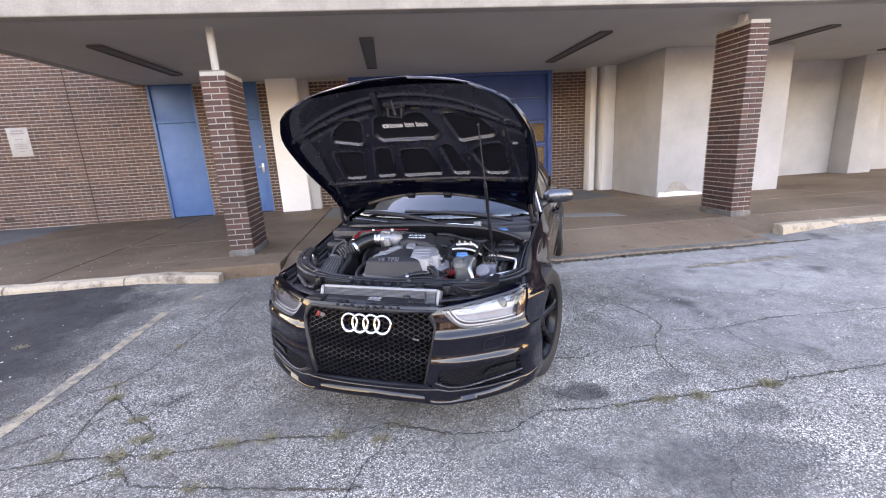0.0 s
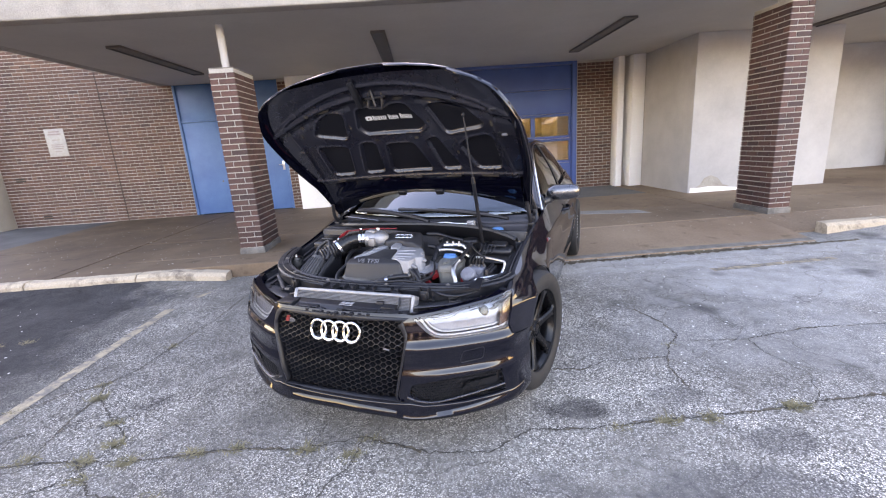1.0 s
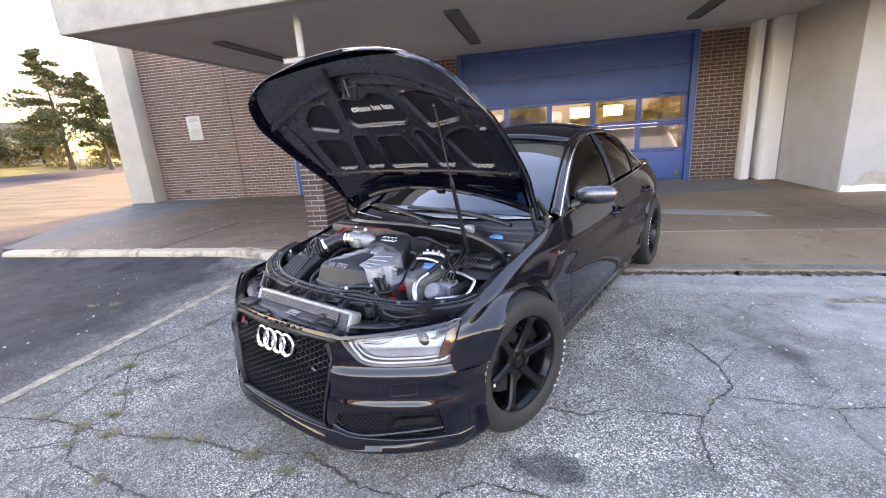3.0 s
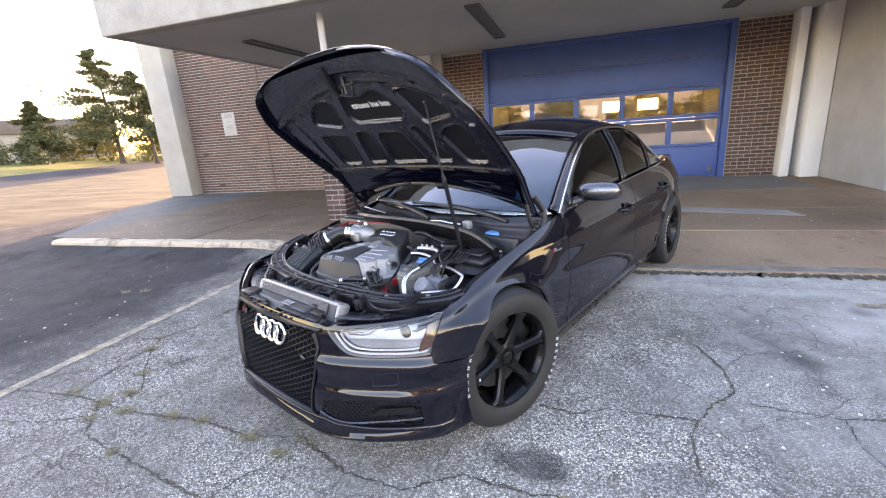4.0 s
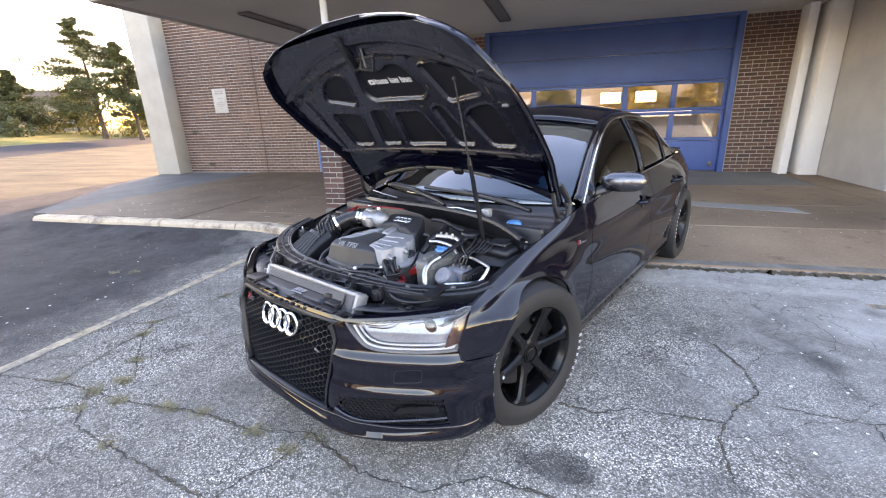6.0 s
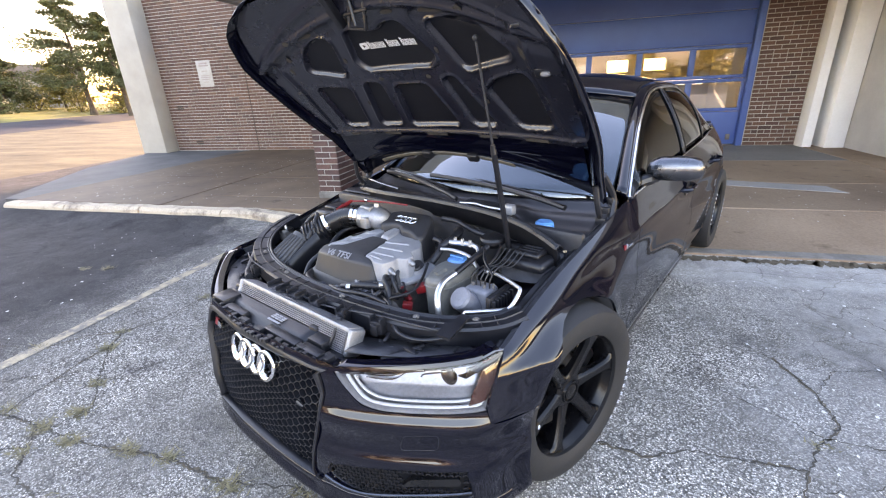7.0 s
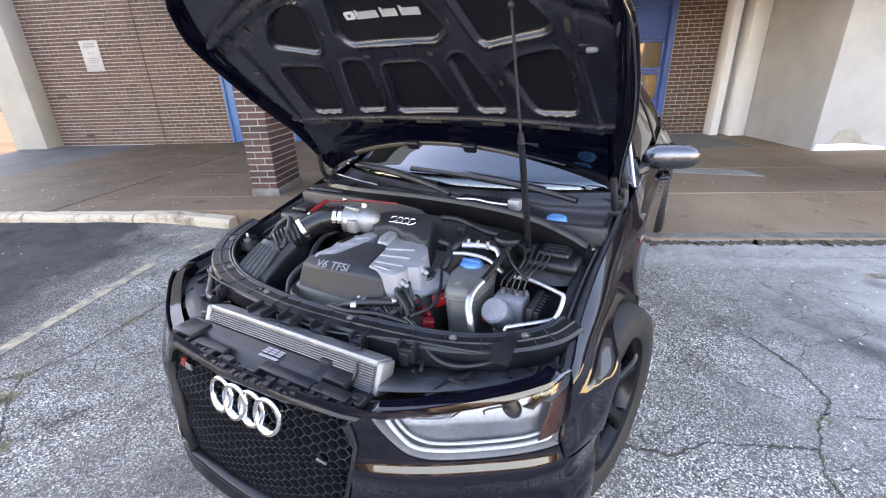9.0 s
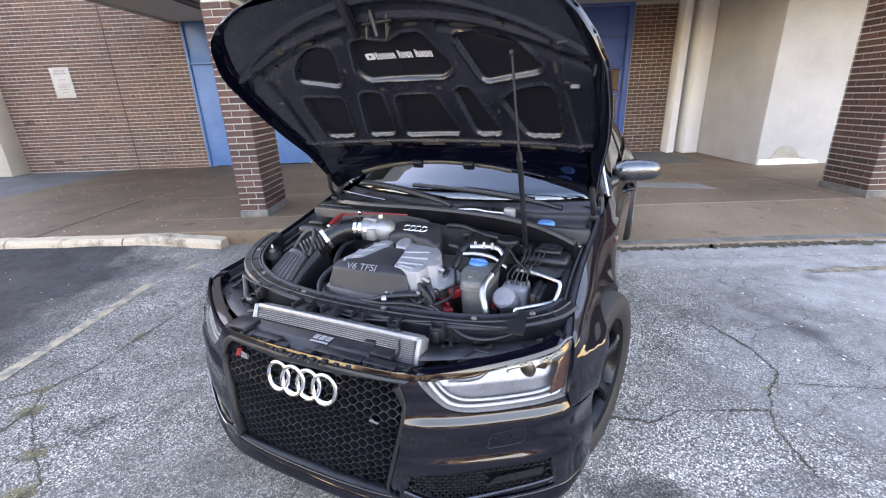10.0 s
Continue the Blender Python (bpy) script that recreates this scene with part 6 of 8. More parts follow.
for a, b in (((-0.04, 1.0, -0.03), (-0.05, 0.94, -0.07)), ((0.04, 1.0, -0.03), (0.03, 0.93, -0.075)), ((-0.05, 0.94, -0.07), (0.03, 0.93, -0.075)), ((0.03, 0.93, -0.075), (0.05, 0.97, -0.06)), ((-0.02, 1.02, -0.03), (0.0, 0.95, -0.08)), ((-0.06, 0.98, -0.05), (0.06, 0.985, -0.05))):
    tube(bm, [HOOD_M @ Vector((a[0], -a[1], a[2] + 0.02)), HOOD_M @ Vector((b[0], -b[1], b[2] + 0.02))], 0.006, 6)
part("latch_hook", bm, PLASTIC, hood, "bonnet latch hook")
bm = B()
box(bm, (-0.015, -0.09, -0.03), (0.015, 0.06, 0.0), 0.004, 2, HOOD_M @ Matrix.Translation((-0.10, -1.0, -0.02)))
part("release_lever", bm, PLASTIC, hood)
for g in (1, -1):
    bm = B()
    pts = [(g * 0.735, 0.40, 0.80), (g * 0.735, 0.45, 0.87), (g * 0.725, 0.47, 0.93), (g * 0.705, 0.40, 1.02)]
    tube(bm, smooth_path(pts, 5), 0.016, 8)
    tube(bm, smooth_path([(g * 0.71, 0.42, 0.82), (g * 0.71, 0.36, 0.90), (g * 0.70, 0.34, 0.99)], 5), 0.012, 8)
    for k in range(3):
        box(bm, (g * 0.715 - 0.02, 0.38 + k * 0.03, 0.83 + k * 0.035), (g * 0.715 + 0.02, 0.405 + k * 0.03, 0.855 + k * 0.035), 0.004)
    part("bonnet_hinge", bm, PLASTIC, CAR)
# the stay: gas strut with a thin rod and a thicker body
st0, st1 = Vector((0.49, 0.06, 0.79)), Vector((0.466, -0.107, 1.50))
bm = B()
stm = st0.lerp(st1, 0.55)
tube(bm, [stm, st1], 0.0042, 10)
stay = part("stay_rod", bm, PLASTIC_GREY, CAR, "thin bonnet stay rod")
bm = B()
tube(bm, [st0, st0.lerp(st1, 0.50), st0.lerp(st1, 0.505), stm], [0.0100, 0.0100, 0.012, 0.008], 12)
part("stay_body", bm, PLASTIC, stay)
bm = B()
bmesh.ops.create_uvsphere(bm, u_segments=12, v_segments=8, radius=0.010)
bmesh.ops.translate(bm, vec=st1, verts=bm.verts)
part("stay_ball", bm, PLASTIC_GREY, stay)

# ---- engine bay ----
for g in (1, -1):
    bm = B()
    rows = []
    for y in span(-0.50, 0.48, 0.06):
        x, z = side_x(y, belt_z(y)), belt_z(y)
        rows.append([(g * (x + 0.006), y, z - 0.016), (g * (x - 0.018), y, z - 0.018), (g * (x - 0.03), y, z - 0.05), (g * (x - 0.075), y, z - 0.055), (g * (x - 0.09), y, z - 0.12), (g * (x - 0.14), y, 0.35)])
    rings_mesh(bm, rows, False)
    part("inner_fender", bm, DIRTY, CAR, "dusty black inner wing", 40, None, 0.006)
    # seal along the wing edge
    bm = B()
    tube(bm, [(g * (side_x(y, belt_z(y)) - 0.045), y, belt_z(y) - 0.045) for y in span(-0.48, 0.44, 0.06)], 0.010, 8)
    part("wing_seal", bm, PLASTIC, CAR)
    bm = B()
    lathe(bm, [(0.0, 0.03), (0.06, 0.03), (0.085, 0.02), (0.10, 0.0), (0.13, -0.03)], 28, pose(g * 0.57, 0.10, 0.735, 0, -90, 0))
    part("strut_tower", bm, DIRTY, CAR)
bm = B()
box(bm, (-0.72, -0.5, 0.30), (0.72, 0.45, 0.34), 0.01)
part("bay_floor", bm, DARK_FILL, CAR)
bm = B()
box(bm, (-0.72, 0.20, 0.34), (0.72, 0.24, 0.84), 0.02)
part("firewall", bm, DIRTY, CAR)


CARRY = smooth_path([(-0.695, -0.10, 0.785), (-0.685, -0.20, 0.768), (-0.635, -0.305, 0.745), (-0.53, -0.388, 0.725), (-0.37, -0.447, 0.711), (-0.15, -0.474, 0.703), (0.10, -0.474, 0.701), (0.36, -0.452, 0.702), (0.50, -0.418, 0.704), (0.60, -0.365, 0.708), (0.675, -0.30, 0.714), (0.71, -0.24, 0.725)], 10)
_cl = np.concatenate([[0], np.cumsum(np.linalg.norm(np.diff(np.array(CARRY), axis=0), axis=1))])
_cl = 2 * _cl / _cl[-1] - 1


def carrier(u):
    """Front lock carrier: curved beam across the bay, turned back along the wings at its ends."""
    return Vector([float(np.interp(u, _cl, [p[i] for p in CARRY])) for i in range(3)])


def carrier_frame(u):
    """The same with its own directions: along, back, up."""
    t = (carrier(min(1, u + 0.02)) - carrier(max(-1, u - 0.02))).normalized()
    n = Vector((-t.y, t.x, 0)).normalized()
    m = Matrix.Translation(carrier(u)).copy()
    for i, ax in enumerate((t, n, t.cross(n))):
        for j in range(3):
            m[j][i] = ax[j]
    return m


bm = B()
rows = []
for u in span(-1, 1, 0.025):
    m = carrier_frame(u)
    rows.append([m @ Vector(d) for d in ((0, -0.040, -0.06), (0, -0.040, -0.010), (0, -0.034, -0.002), (0, -0.010, -0.001), (0, -0.008, 0.003), (0, -0.004, 0.003), (0, -0.002, -0.002), (0, 0.022, -0.002), (0, 0.027, 0.001), (0, 0.031, -0.002), (0, 0.031, -0.06))])
rings_mesh(bm, rows)
bmesh.ops.recalc_face_normals(bm, faces=bm.faces)
part("lock_carrier", bm, PLASTIC, CAR, "dusty black plastic front carrier beam", 30)
rc = random.Random(31)
for k in range(17):
    u = -0.93 + 1.86 * (k + rc.uniform(-0.3, 0.3)) / 16
    bm = B()
    box(bm, (-0.0022, -0.034, -0.02), (0.0022, 0.024, 0.0015), 0.001, 1, carrier_frame(u))
    part("carrier_rib", bm, PLASTIC, CAR)
for u, w, h, d in ((-0.40, 0.04, 0.006, 0.02), (-0.10, 0.07, 0.012, 0.05), (0.03, 0.06, 0.014, 0.04), (0.16, 0.05, 0.012, 0.03), (0.31, 0.04, 0.008, 0.03), (0.48, 0.05, 0.010, 0.02)):
    bm = B()
    m = carrier_frame(u)
    box(bm, (-w / 2, -0.045 - d, -0.045), (w / 2, -0.036, h * 0.3 - 0.006), 0.005, 2, m)
    box(bm, (-w / 2, -0.045 - d, -0.012), (-w / 2 + 0.008, -0.038, h), 0.002, 1, m)
    box(bm, (w / 3, -0.045 - d, -0.012), (w / 3 + 0.008, -0.038, h), 0.002, 1, m)
    box(bm, (-w / 3, -0.052 - d, -0.05), (w / 5, -0.040 - d, -0.012), 0.004, 2, m)
    part("carrier_bracket", bm, PLASTIC, CAR)
for u in (-0.80, -0.52, -0.2, 0.22, 0.60, 0.83):
    bm = B()
    lathe(bm, [(0.0, 0.006), (0.006, 0.006), (0.007, 0.003), (0.011, 0.002), (0.011, -0.002)], 12, carrier_frame(u) @ Matrix.Translation((0, 0.012, 0.0)) @ Matrix.Rotation(radians(-90), 4, "Y"))
    part("carrier_bolt", bm, STEEL_DARK, CAR)
bm = B()
tube(bm, [carrier_frame(u) @ Vector((0, 0.037, -0.004)) for u in span(-0.97, 0.97, 0.04)], 0.006, 8)
part("carrier_seal", bm, PLASTIC, CAR)
bm = B()
tube(bm, [carrier_frame(u) @ Vector((0, -0.046 - 0.012 * math.sin(9 * u), -0.004 - 0.008 * math.sin(7 * u + 1))) for u in span(-0.55, 0.75, 0.03)], 0.0035, 8)
part("release_cable", bm, PLASTIC_GREY, CAR, "thin grey bonnet release cable")

# cooler in front of it, leaning back, with fins and end tanks
COOL = Matrix.Translation((0.012, -0.560, 0.688)) @ Matrix.Rotation(radians(-26), 4, "X")
bm = B()
box(bm, (-0.315, -0.034, -0.085), (0.315, 0.02, -0.008), 0.004, 1, COOL)
rad = part("radiator", bm, STEEL_DARK, CAR, "silver bar-and-plate cooler")
for k in range(11):
    z = -0.0150 - k * 0.0064
    bm = B()
    box(bm, (-0.312, -0.040, z), (0.312, -0.032, z + 0.0024), 0.0008, 1, COOL)
    part("fin_bar", bm, ALU_DULL, rad)
for k in range(10):
    z = -0.0150 - k * 0.0064
    bm = B()
    for q in range(120):
        x = -0.308 + q * 0.00514
        for (xa, za), (xb, zb) in (((x, z), (x + 0.00257, z - 0.0040)), ((x + 0.00257, z - 0.0040), (x + 0.00514, z))):
            bm.faces.new([bm.verts.new(COOL @ Vector(p)) for p in ((xa, -0.036, za), (xb, -0.036, zb), (xb, -0.030, zb), (xa, -0.030, za))])
    part("fin_strip", bm, ALU_DULL, rad, smooth=0)
bm = B()
box(bm, (-0.318, -0.042, -0.012), (0.32, 0.022, 0.003), 0.004, 2, COOL)
for x in (-0.10, 0.12):
    box(bm, (x - 0.001, -0.0425, -0.011), (x + 0.001, 0.022, 0.0038), 0, 1, COOL)
part("top_plate", bm, ALU_DULL, rad, "silver top plate")
for x0, x1 in ((-0.338, -0.318), (0.318, 0.334)):
    bm = B()
    box(bm, (x0, -0.042, -0.085), (x1, 0.02, 0.0), 0.008, 3, COOL)
    part("end_tank", bm, ALU_DULL, rad)
bm = B()
tube(bm, smooth_path([(-0.36, -0.600, 0.668), (-0.26, -0.597, 0.684), (-0.14, -0.590, 0.696), (-0.02, -0.580, 0.699), (0.10, -0.585, 0.695), (0.20, -0.582, 0.692), (0.255, -0.565, 0.698)], 6), 0.0065, 8)
part("cable", bm, PLASTIC, rad)
bm = B()
tube(bm, smooth_path([(0.27, -0.60, 0.69), (0.275, -0.62, 0.665), (0.262, -0.635, 0.63), (0.27, -0.63, 0.60)], 6), 0.005, 8)
part("cable", bm, PLASTIC, rad)
bm = B()
box(bm, (0.155, -0.625, 0.63), (0.195, -0.60, 0.672), 0.006, 2)
part("bracket", bm, PLASTIC, rad)
# air guide between grille and cooler, with a plain pale mark
bm = B()
sheet(bm, lambda x, t: (x, -0.745 + 0.128 * t + 0.045 * (x / 0.36) ** 2 * (1 - t), 0.646 - 0.020 * math.sin(math.pi * min(1, t * 1.6)) * (1 if t < 0.63 else 0) + 0.016 * t), span(-0.36, 0.20, 0.04), span(0, 1, 0.05))
guide = part("air_guide", bm, PLASTIC, CAR, "charcoal plastic air guide", 40, None, 0.004)
for lo, hi in (((0.20, -0.66, 0.62), (0.27, -0.615, 0.662)), ((-0.36, -0.70, 0.63), (-0.27, -0.63, 0.668)), ((0.28, -0.68, 0.61), (0.34, -0.63, 0.636))):
    bm = B()
    box(bm, lo, hi, 0.003, 2)
    part("guide_block", bm, PLASTIC, guide)
bm = B()
for k in range(3):
    for q in range(3):
        box(bm, (-0.020 + k * 0.024, -0.654 + q * 0.0085, 0.6625), (-0.001 + k * 0.024, -0.649 + q * 0.0085, 0.6640), 0, 1)
for k in range(6):
    box(bm, (-0.020 + k * 0.0118, -0.668, 0.6605), (-0.011 + k * 0.0118, -0.660, 0.6620), 0, 1)
part("guide_mark", bm, DECAL_GREY, guide, "small pale printed mark as bars", 0)
# notched rail behind the grille's top edge
for k in range(34):
    bm = B()
    x = -0.345 + k * 0.0205
    y = -0.748 + 0.060 * (x / 0.36) ** 2
    h = (0.654, 0.660, 0.650, 0.657)[k % 4] + rng0.uniform(-0.002, 0.002)
    box(bm, (x, y, 0.636), (x + (0.013, 0.017, 0.010, 0.015)[k % 4], y + (0.030, 0.022, 0.036)[k % 3], h), 0.0015, 1)
    if k % 5 == 2:
        box(bm, (x - 0.004, y + 0.024, 0.636), (x + 0.030, y + 0.042, h + 0.004), 0.002, 1)
    part("clip", bm, PLASTIC, guide)
for x0, x1, d in ((-0.25, -0.12, 0.014), (0.02, 0.20, 0.016), (0.21, 0.31, 0.020)):
    bm = B()
    box(bm, (x0, -0.712 + d * 0.4, 0.640), (x1, -0.690 + d, 0.660), 0.004, 2)
    part("guide_lip", bm, PLASTIC, guide)

# engine cover: charcoal front and spine, silver castings either side, charcoal rear block
COVER = round_poly([(-0.190, -0.330), (-0.185, -0.292), (-0.082, -0.272), (-0.040, -0.148), (0.050, -0.146), (0.084, -0.306), (0.118, -0.304), (0.146, -0.318), (0.150, -0.330), (-0.02, -0.342)], 0.016)
bm = B()
soft_block(bm, COVER, lambda x, y: 0.803 + 0.075 * (y + 0.14) - 0.5 * max(0.0, -0.300 - y - 0.06 * x) - 0.25 * max(0.0, abs(x + 0.02) - 0.12), 0.690, 0.009, 0.022, 5)
cover = part("engine_cover", bm, PLASTIC_GREY, CAR, "charcoal engine cover with silver sides", 40)
bm = B()
tube(bm, smooth_path([(-0.165, -0.287, 0.7815), (-0.08, -0.286, 0.7845), (0.0, -0.277, 0.7855), (0.065, -0.262, 0.7870)], 6), 0.0028, 8)
part("cover_crease", bm, PLASTIC_GREY, cover)
REAR_BLOCK = round_poly([(-0.098, 0.03), (-0.094, -0.045), (-0.066, -0.078), (-0.030, -0.052), (0.022, -0.052), (0.060, -0.078), (0.110, -0.074), (0.150, -0.082), (0.162, -0.052), (0.120, 0.055), (0.10, 0.075), (-0.07, 0.066)], 0.018)
bm = B()
soft_block(bm, REAR_BLOCK, lambda x, y: 0.847 + 0.30 * (min(y, 0.02) - 0.0) - 0.45 * max(0.0, x - 0.10), 0.70, 0.012, 0.004, 5)
part("rear_block", bm, PLASTIC_GREY, cover)
# flat silver castings: a wide plate with shallow runners on one side, a stepped one on the other
def plate_top(x, y):
    return 0.7945 - 0.10 * max(0.0, x - 0.10) - 0.10 * max(0.0, -x - 0.08) + 0.03 * (y + 0.2)


SIDE_PLATE = round_poly([(0.036, -0.120), (0.052, -0.165), (0.084, -0.303), (0.120, -0.306), (0.150, -0.322), (0.188, -0.314), (0.200, -0.268), (0.196, -0.246), (0.226, -0.228), (0.230, -0.190), (0.198, -0.176), (0.200, -0.124), (0.170, -0.080), (0.100, -0.045), (0.020, -0.05)], 0.008, 3)
STEP_PLATE = round_poly([(-0.090, -0.266), (-0.150, -0.300), (-0.166, -0.276), (-0.151, -0.215), (-0.166, -0.168), (-0.136, -0.174), (-0.128, -0.129), (-0.143, -0.088), (-0.118, -0.096), (-0.112, -0.040), (-0.060, -0.030), (-0.046, -0.130)], 0.006, 3)
for poly in (SIDE_PLATE, STEP_PLATE):
    bm = B()
    soft_block(bm, poly, plate_top, 0.69, 0.0045, 0.006, 3)
    part("silver_casting", bm, ALU_PAINT, cover, "silver ribbed manifold side", 30)
for x0, y0, x1, y1, w in ((0.052, -0.166, 0.150, -0.132, 0.008), (0.066, -0.214, 0.170, -0.190, 0.008), (0.080, -0.262, 0.180, -0.246, 0.008), (0.100, -0.290, 0.160, -0.290, 0.006), (-0.128, -0.268, -0.090, -0.238, 0.006), (-0.122, -0.200, -0.078, -0.176, 0.006), (-0.108, -0.128, -0.062, -0.110, 0.006)):
    bm = B()
    l = math.hypot(x1 - x0, y1 - y0)
    nx, ny = -(y1 - y0) / l * w, (x1 - x0) / l * w
    soft_block(bm, round_poly([(x0 - nx * 1.3, y0 - ny * 1.3), (x1 - nx * 0.4, y1 - ny * 0.4), (x1 + nx * 0.4, y1 + ny * 0.4), (x0 + nx, y0 + ny)], 0.006, 3), lambda x, y: plate_top(x, y) + 0.0036, 0.775, 0.0045, 0.003, 3)
    part("casting_rib", bm, ALU_PAINT, cover, smooth=50)
for x, y, z, r in ((0.203, -0.285, 0.745, 0.012), (0.226, -0.208, 0.762, 0.014)):
    bm = B()
    lathe(bm, [(0.0, r * 1.5), (r * 0.5, r * 1.5), (r * 0.7, r * 1.2), (r * 0.75, r * 0.5), (r, r * 0.4), (r * 1.05, -r)], 18, Matrix.Translation((x, y, z)) @ Matrix.Rotation(radians(25), 4, "Y"))
    part("casting_boss", bm, ALU_DULL, cover)
bm = B()
soft_block(bm, round_poly([(0.0, -0.146), (-0.022, -0.10), (-0.020, -0.03), (0.026, -0.03), (0.040, -0.10), (0.044, -0.146)], 0.014, 4), lambda x, y: 0.810 + 0.06 * (y + 0.10), 0.77, 0.013, 0.004, 5)
part("casting_hump", bm, ALU_PAINT, cover, smooth=60)
for k in range(4):
    bm = B()
    rows = []
    for i in range(20):
        a = 2 * math.pi * i / 20
        rows.append([((-1.5 + k) * 0.0268 + 0.022 + (0.0172 + 0.0034 * math.cos(b)) * math.cos(a), -0.008 + (0.0172 + 0.0034 * math.cos(b)) * math.sin(a), 0.8475 + 0.0030 * math.sin(b) + 0.30 * (-0.008 + (0.0172 + 0.0034 * math.cos(b)) * math.sin(a))) for b in (2 * math.pi * j / 8 for j in range(8))])
    rows.append(rows[0])
    rings_mesh(bm, rows, True, False)
    bmesh.ops.remove_doubles(bm, verts=bm.verts, dist=0.0002)
    part("cover_ring", bm, CHROME, cover)
txt = bpy.data.curves.new("engine_text", "FONT")
txt.body, txt.size, txt.extrude, txt.align_x = "V6 TFSI", 0.041, 0.0012, "CENTER"
tx = new("engine_text", txt)
tx.matrix_basis = pose(-0.042, -0.340, 0.7725, 32, 0, 4)
dg = bpy.context.evaluated_depsgraph_get()
tme = bpy.data.meshes.new_from_object(tx.evaluated_get(dg))
tme.transform(tx.matrix_basis)
bpy.data.objects.remove(tx)
tme.materials.append(ALU_DULL)
lettering = new("cover_lettering", tme)
lettering.parent = cover
tagged(lettering, "raised silver letters V6 TFSI")

# intake: throttle body, pipe, bellows, open cone filter behind a shield
bm = B()
tube(bm, smooth_path([(-0.085, -0.012, 0.822), (-0.115, -0.028, 0.832), (-0.155, -0.045, 0.838), (-0.205, -0.065, 0.838)], 5), [0.030, 0.036, 0.041, 0.045, 0.048, 0.050, 0.051, 0.052, 0.050, 0.047, 0.046, 0.047, 0.051, 0.052, 0.050, 0.050], 28)
thr = part("throttle_body", bm, ALU_DULL, CAR, "cast aluminium throttle body", 40)
for p in ((-0.135, -0.03, 0.882), (-0.175, -0.10, 0.842), (-0.165, 0.0, 0.868)):
    bm = B()
    tube(bm, [p, (p[0], p[1], p[2] + 0.018)], [0.012, 0.009], 10)
    part("sensor", bm, ALU, thr)
bm = B()
box(bm, (-0.195, -0.075, 0.868), (-0.135, -0.02, 0.892), 0.006, 3)
box(bm, (-0.17, -0.105, 0.80), (-0.13, -0.07, 0.85), 0.006, 3)
part("flange", bm, ALU_DULL, thr)
pipe_path = smooth_path([(-0.200, -0.063, 0.838), (-0.245, -0.075, 0.837), (-0.300, -0.098, 0.824), (-0.345, -0.130, 0.802), (-0.370, -0.157, 0.784)], 6)
bm = B()
tube(bm, pipe_path, 0.047, 24)
part("intake_pipe", bm, PLASTIC_GLOSS, CAR, "smooth black intake pipe", 60)
for k, r in ((1, 0.0525), (4, 0.0515), (20, 0.0545)):
    bm = B()
    a, b = Vector(pipe_path[k]), Vector(pipe_path[k + 1])
    d = (b - a).normalized() * 0.008
    tube(bm, [a - d, a + d], r, 24)
    part("hose_clamp", bm, CHROME, CAR, "bright hose clamp")
bm = B()
pth = smooth_path([(-0.362, -0.148, 0.790), (-0.392, -0.185, 0.770), (-0.422, -0.218, 0.752)], 9)
tube(bm, pth, [0.051 + 0.007 * (k % 3 == 1) for k in range(len(pth))], 24)
part("bellows", bm, PLASTIC, CAR, "ribbed rubber bellows", 60)
c0, c1 = Vector((-0.438, -0.240, 0.728)), Vector((-0.452, -0.378, 0.622))
bm = B()
tube(bm, [c0.lerp(c1, -0.12), c0, c1, c1.lerp(c0, -0.12)], [0.054, 0.056, 0.076, 0.066], 28)
part("cone_filter", bm, MESH_GREY, CAR, "grey pleated cone air filter", 50)
ax = (c1 - c0).normalized()
e1 = ax.orthogonal().normalized()
e2 = ax.cross(e1)
for k in range(26):
    a = 2 * math.pi * k / 26
    d = e1 * math.cos(a) + e2 * math.sin(a)
    bm = B()
    tube(bm, [c0 + d * 0.057, c1 + d * 0.0775], 0.0036, 6)
    part("pleat", bm, PLASTIC_GREY, CAR)
bm = B()
sheet(bm, lambda t, h: (-0.34 - 0.24 * t, -0.38 + 0.05 * math.sin(2.6 * t), 0.52 + h * (0.17 - 0.05 * t)), span(0, 1, 0.1), span(0, 1, 0.25))
part("heat_shield", bm, PLASTIC, CAR, smooth=50, thick=0.005)
bm = B()
sheet(bm, lambda t, h: (-0.36 + 0.02 * t, -0.38 + 0.24 * t, 0.52 + h * (0.16 + 0.15 * t)), span(0, 1, 0.1), span(0, 1, 0.25))
part("heat_shield", bm, PLASTIC, CAR, smooth=50, thick=0.005)
bm = B()
tube(bm, smooth_path([(-0.37, -0.25, 0.755), (-0.38, -0.19, 0.825), (-0.42, -0.15, 0.84), (-0.47, -0.16, 0.81), (-0.49, -0.20, 0.76)], 6), 0.010, 8)
part("shield_edge", bm, PLASTIC_GREY, CAR)
# small breather filter
bm = B()
tube(bm, [(-0.63, -0.20, 0.60), (-0.63, -0.20, 0.695), (-0.63, -0.20, 0.697), (-0.63, -0.20, 0.733), (-0.63, -0.20, 0.738)], [0.016, 0.018, 0.034, 0.036, 0.030], 20)
br = part("breather_filter", bm, MESH_GREY, CAR, "small breather filter")
bm = B()
tube(bm, [(-0.63, -0.20, 0.736), (-0.63, -0.20, 0.748)], [0.037, 0.033], 20)
part("filter_cap", bm, PLASTIC_GLOSS, br)
bm = B()
tube(bm, [(-0.63, -0.20, 0.748), (-0.63, -0.20, 0.762)], [0.008, 0.005], 8)
part("filter_stud", bm, ALU, br)

# coolant tank with blue cap
TANK_TOP = round_poly([(0.332, -0.262), (0.424, -0.243), (0.428, -0.11), (0.400, 0.0), (0.278, -0.005), (0.282, -0.13)], 0.03)
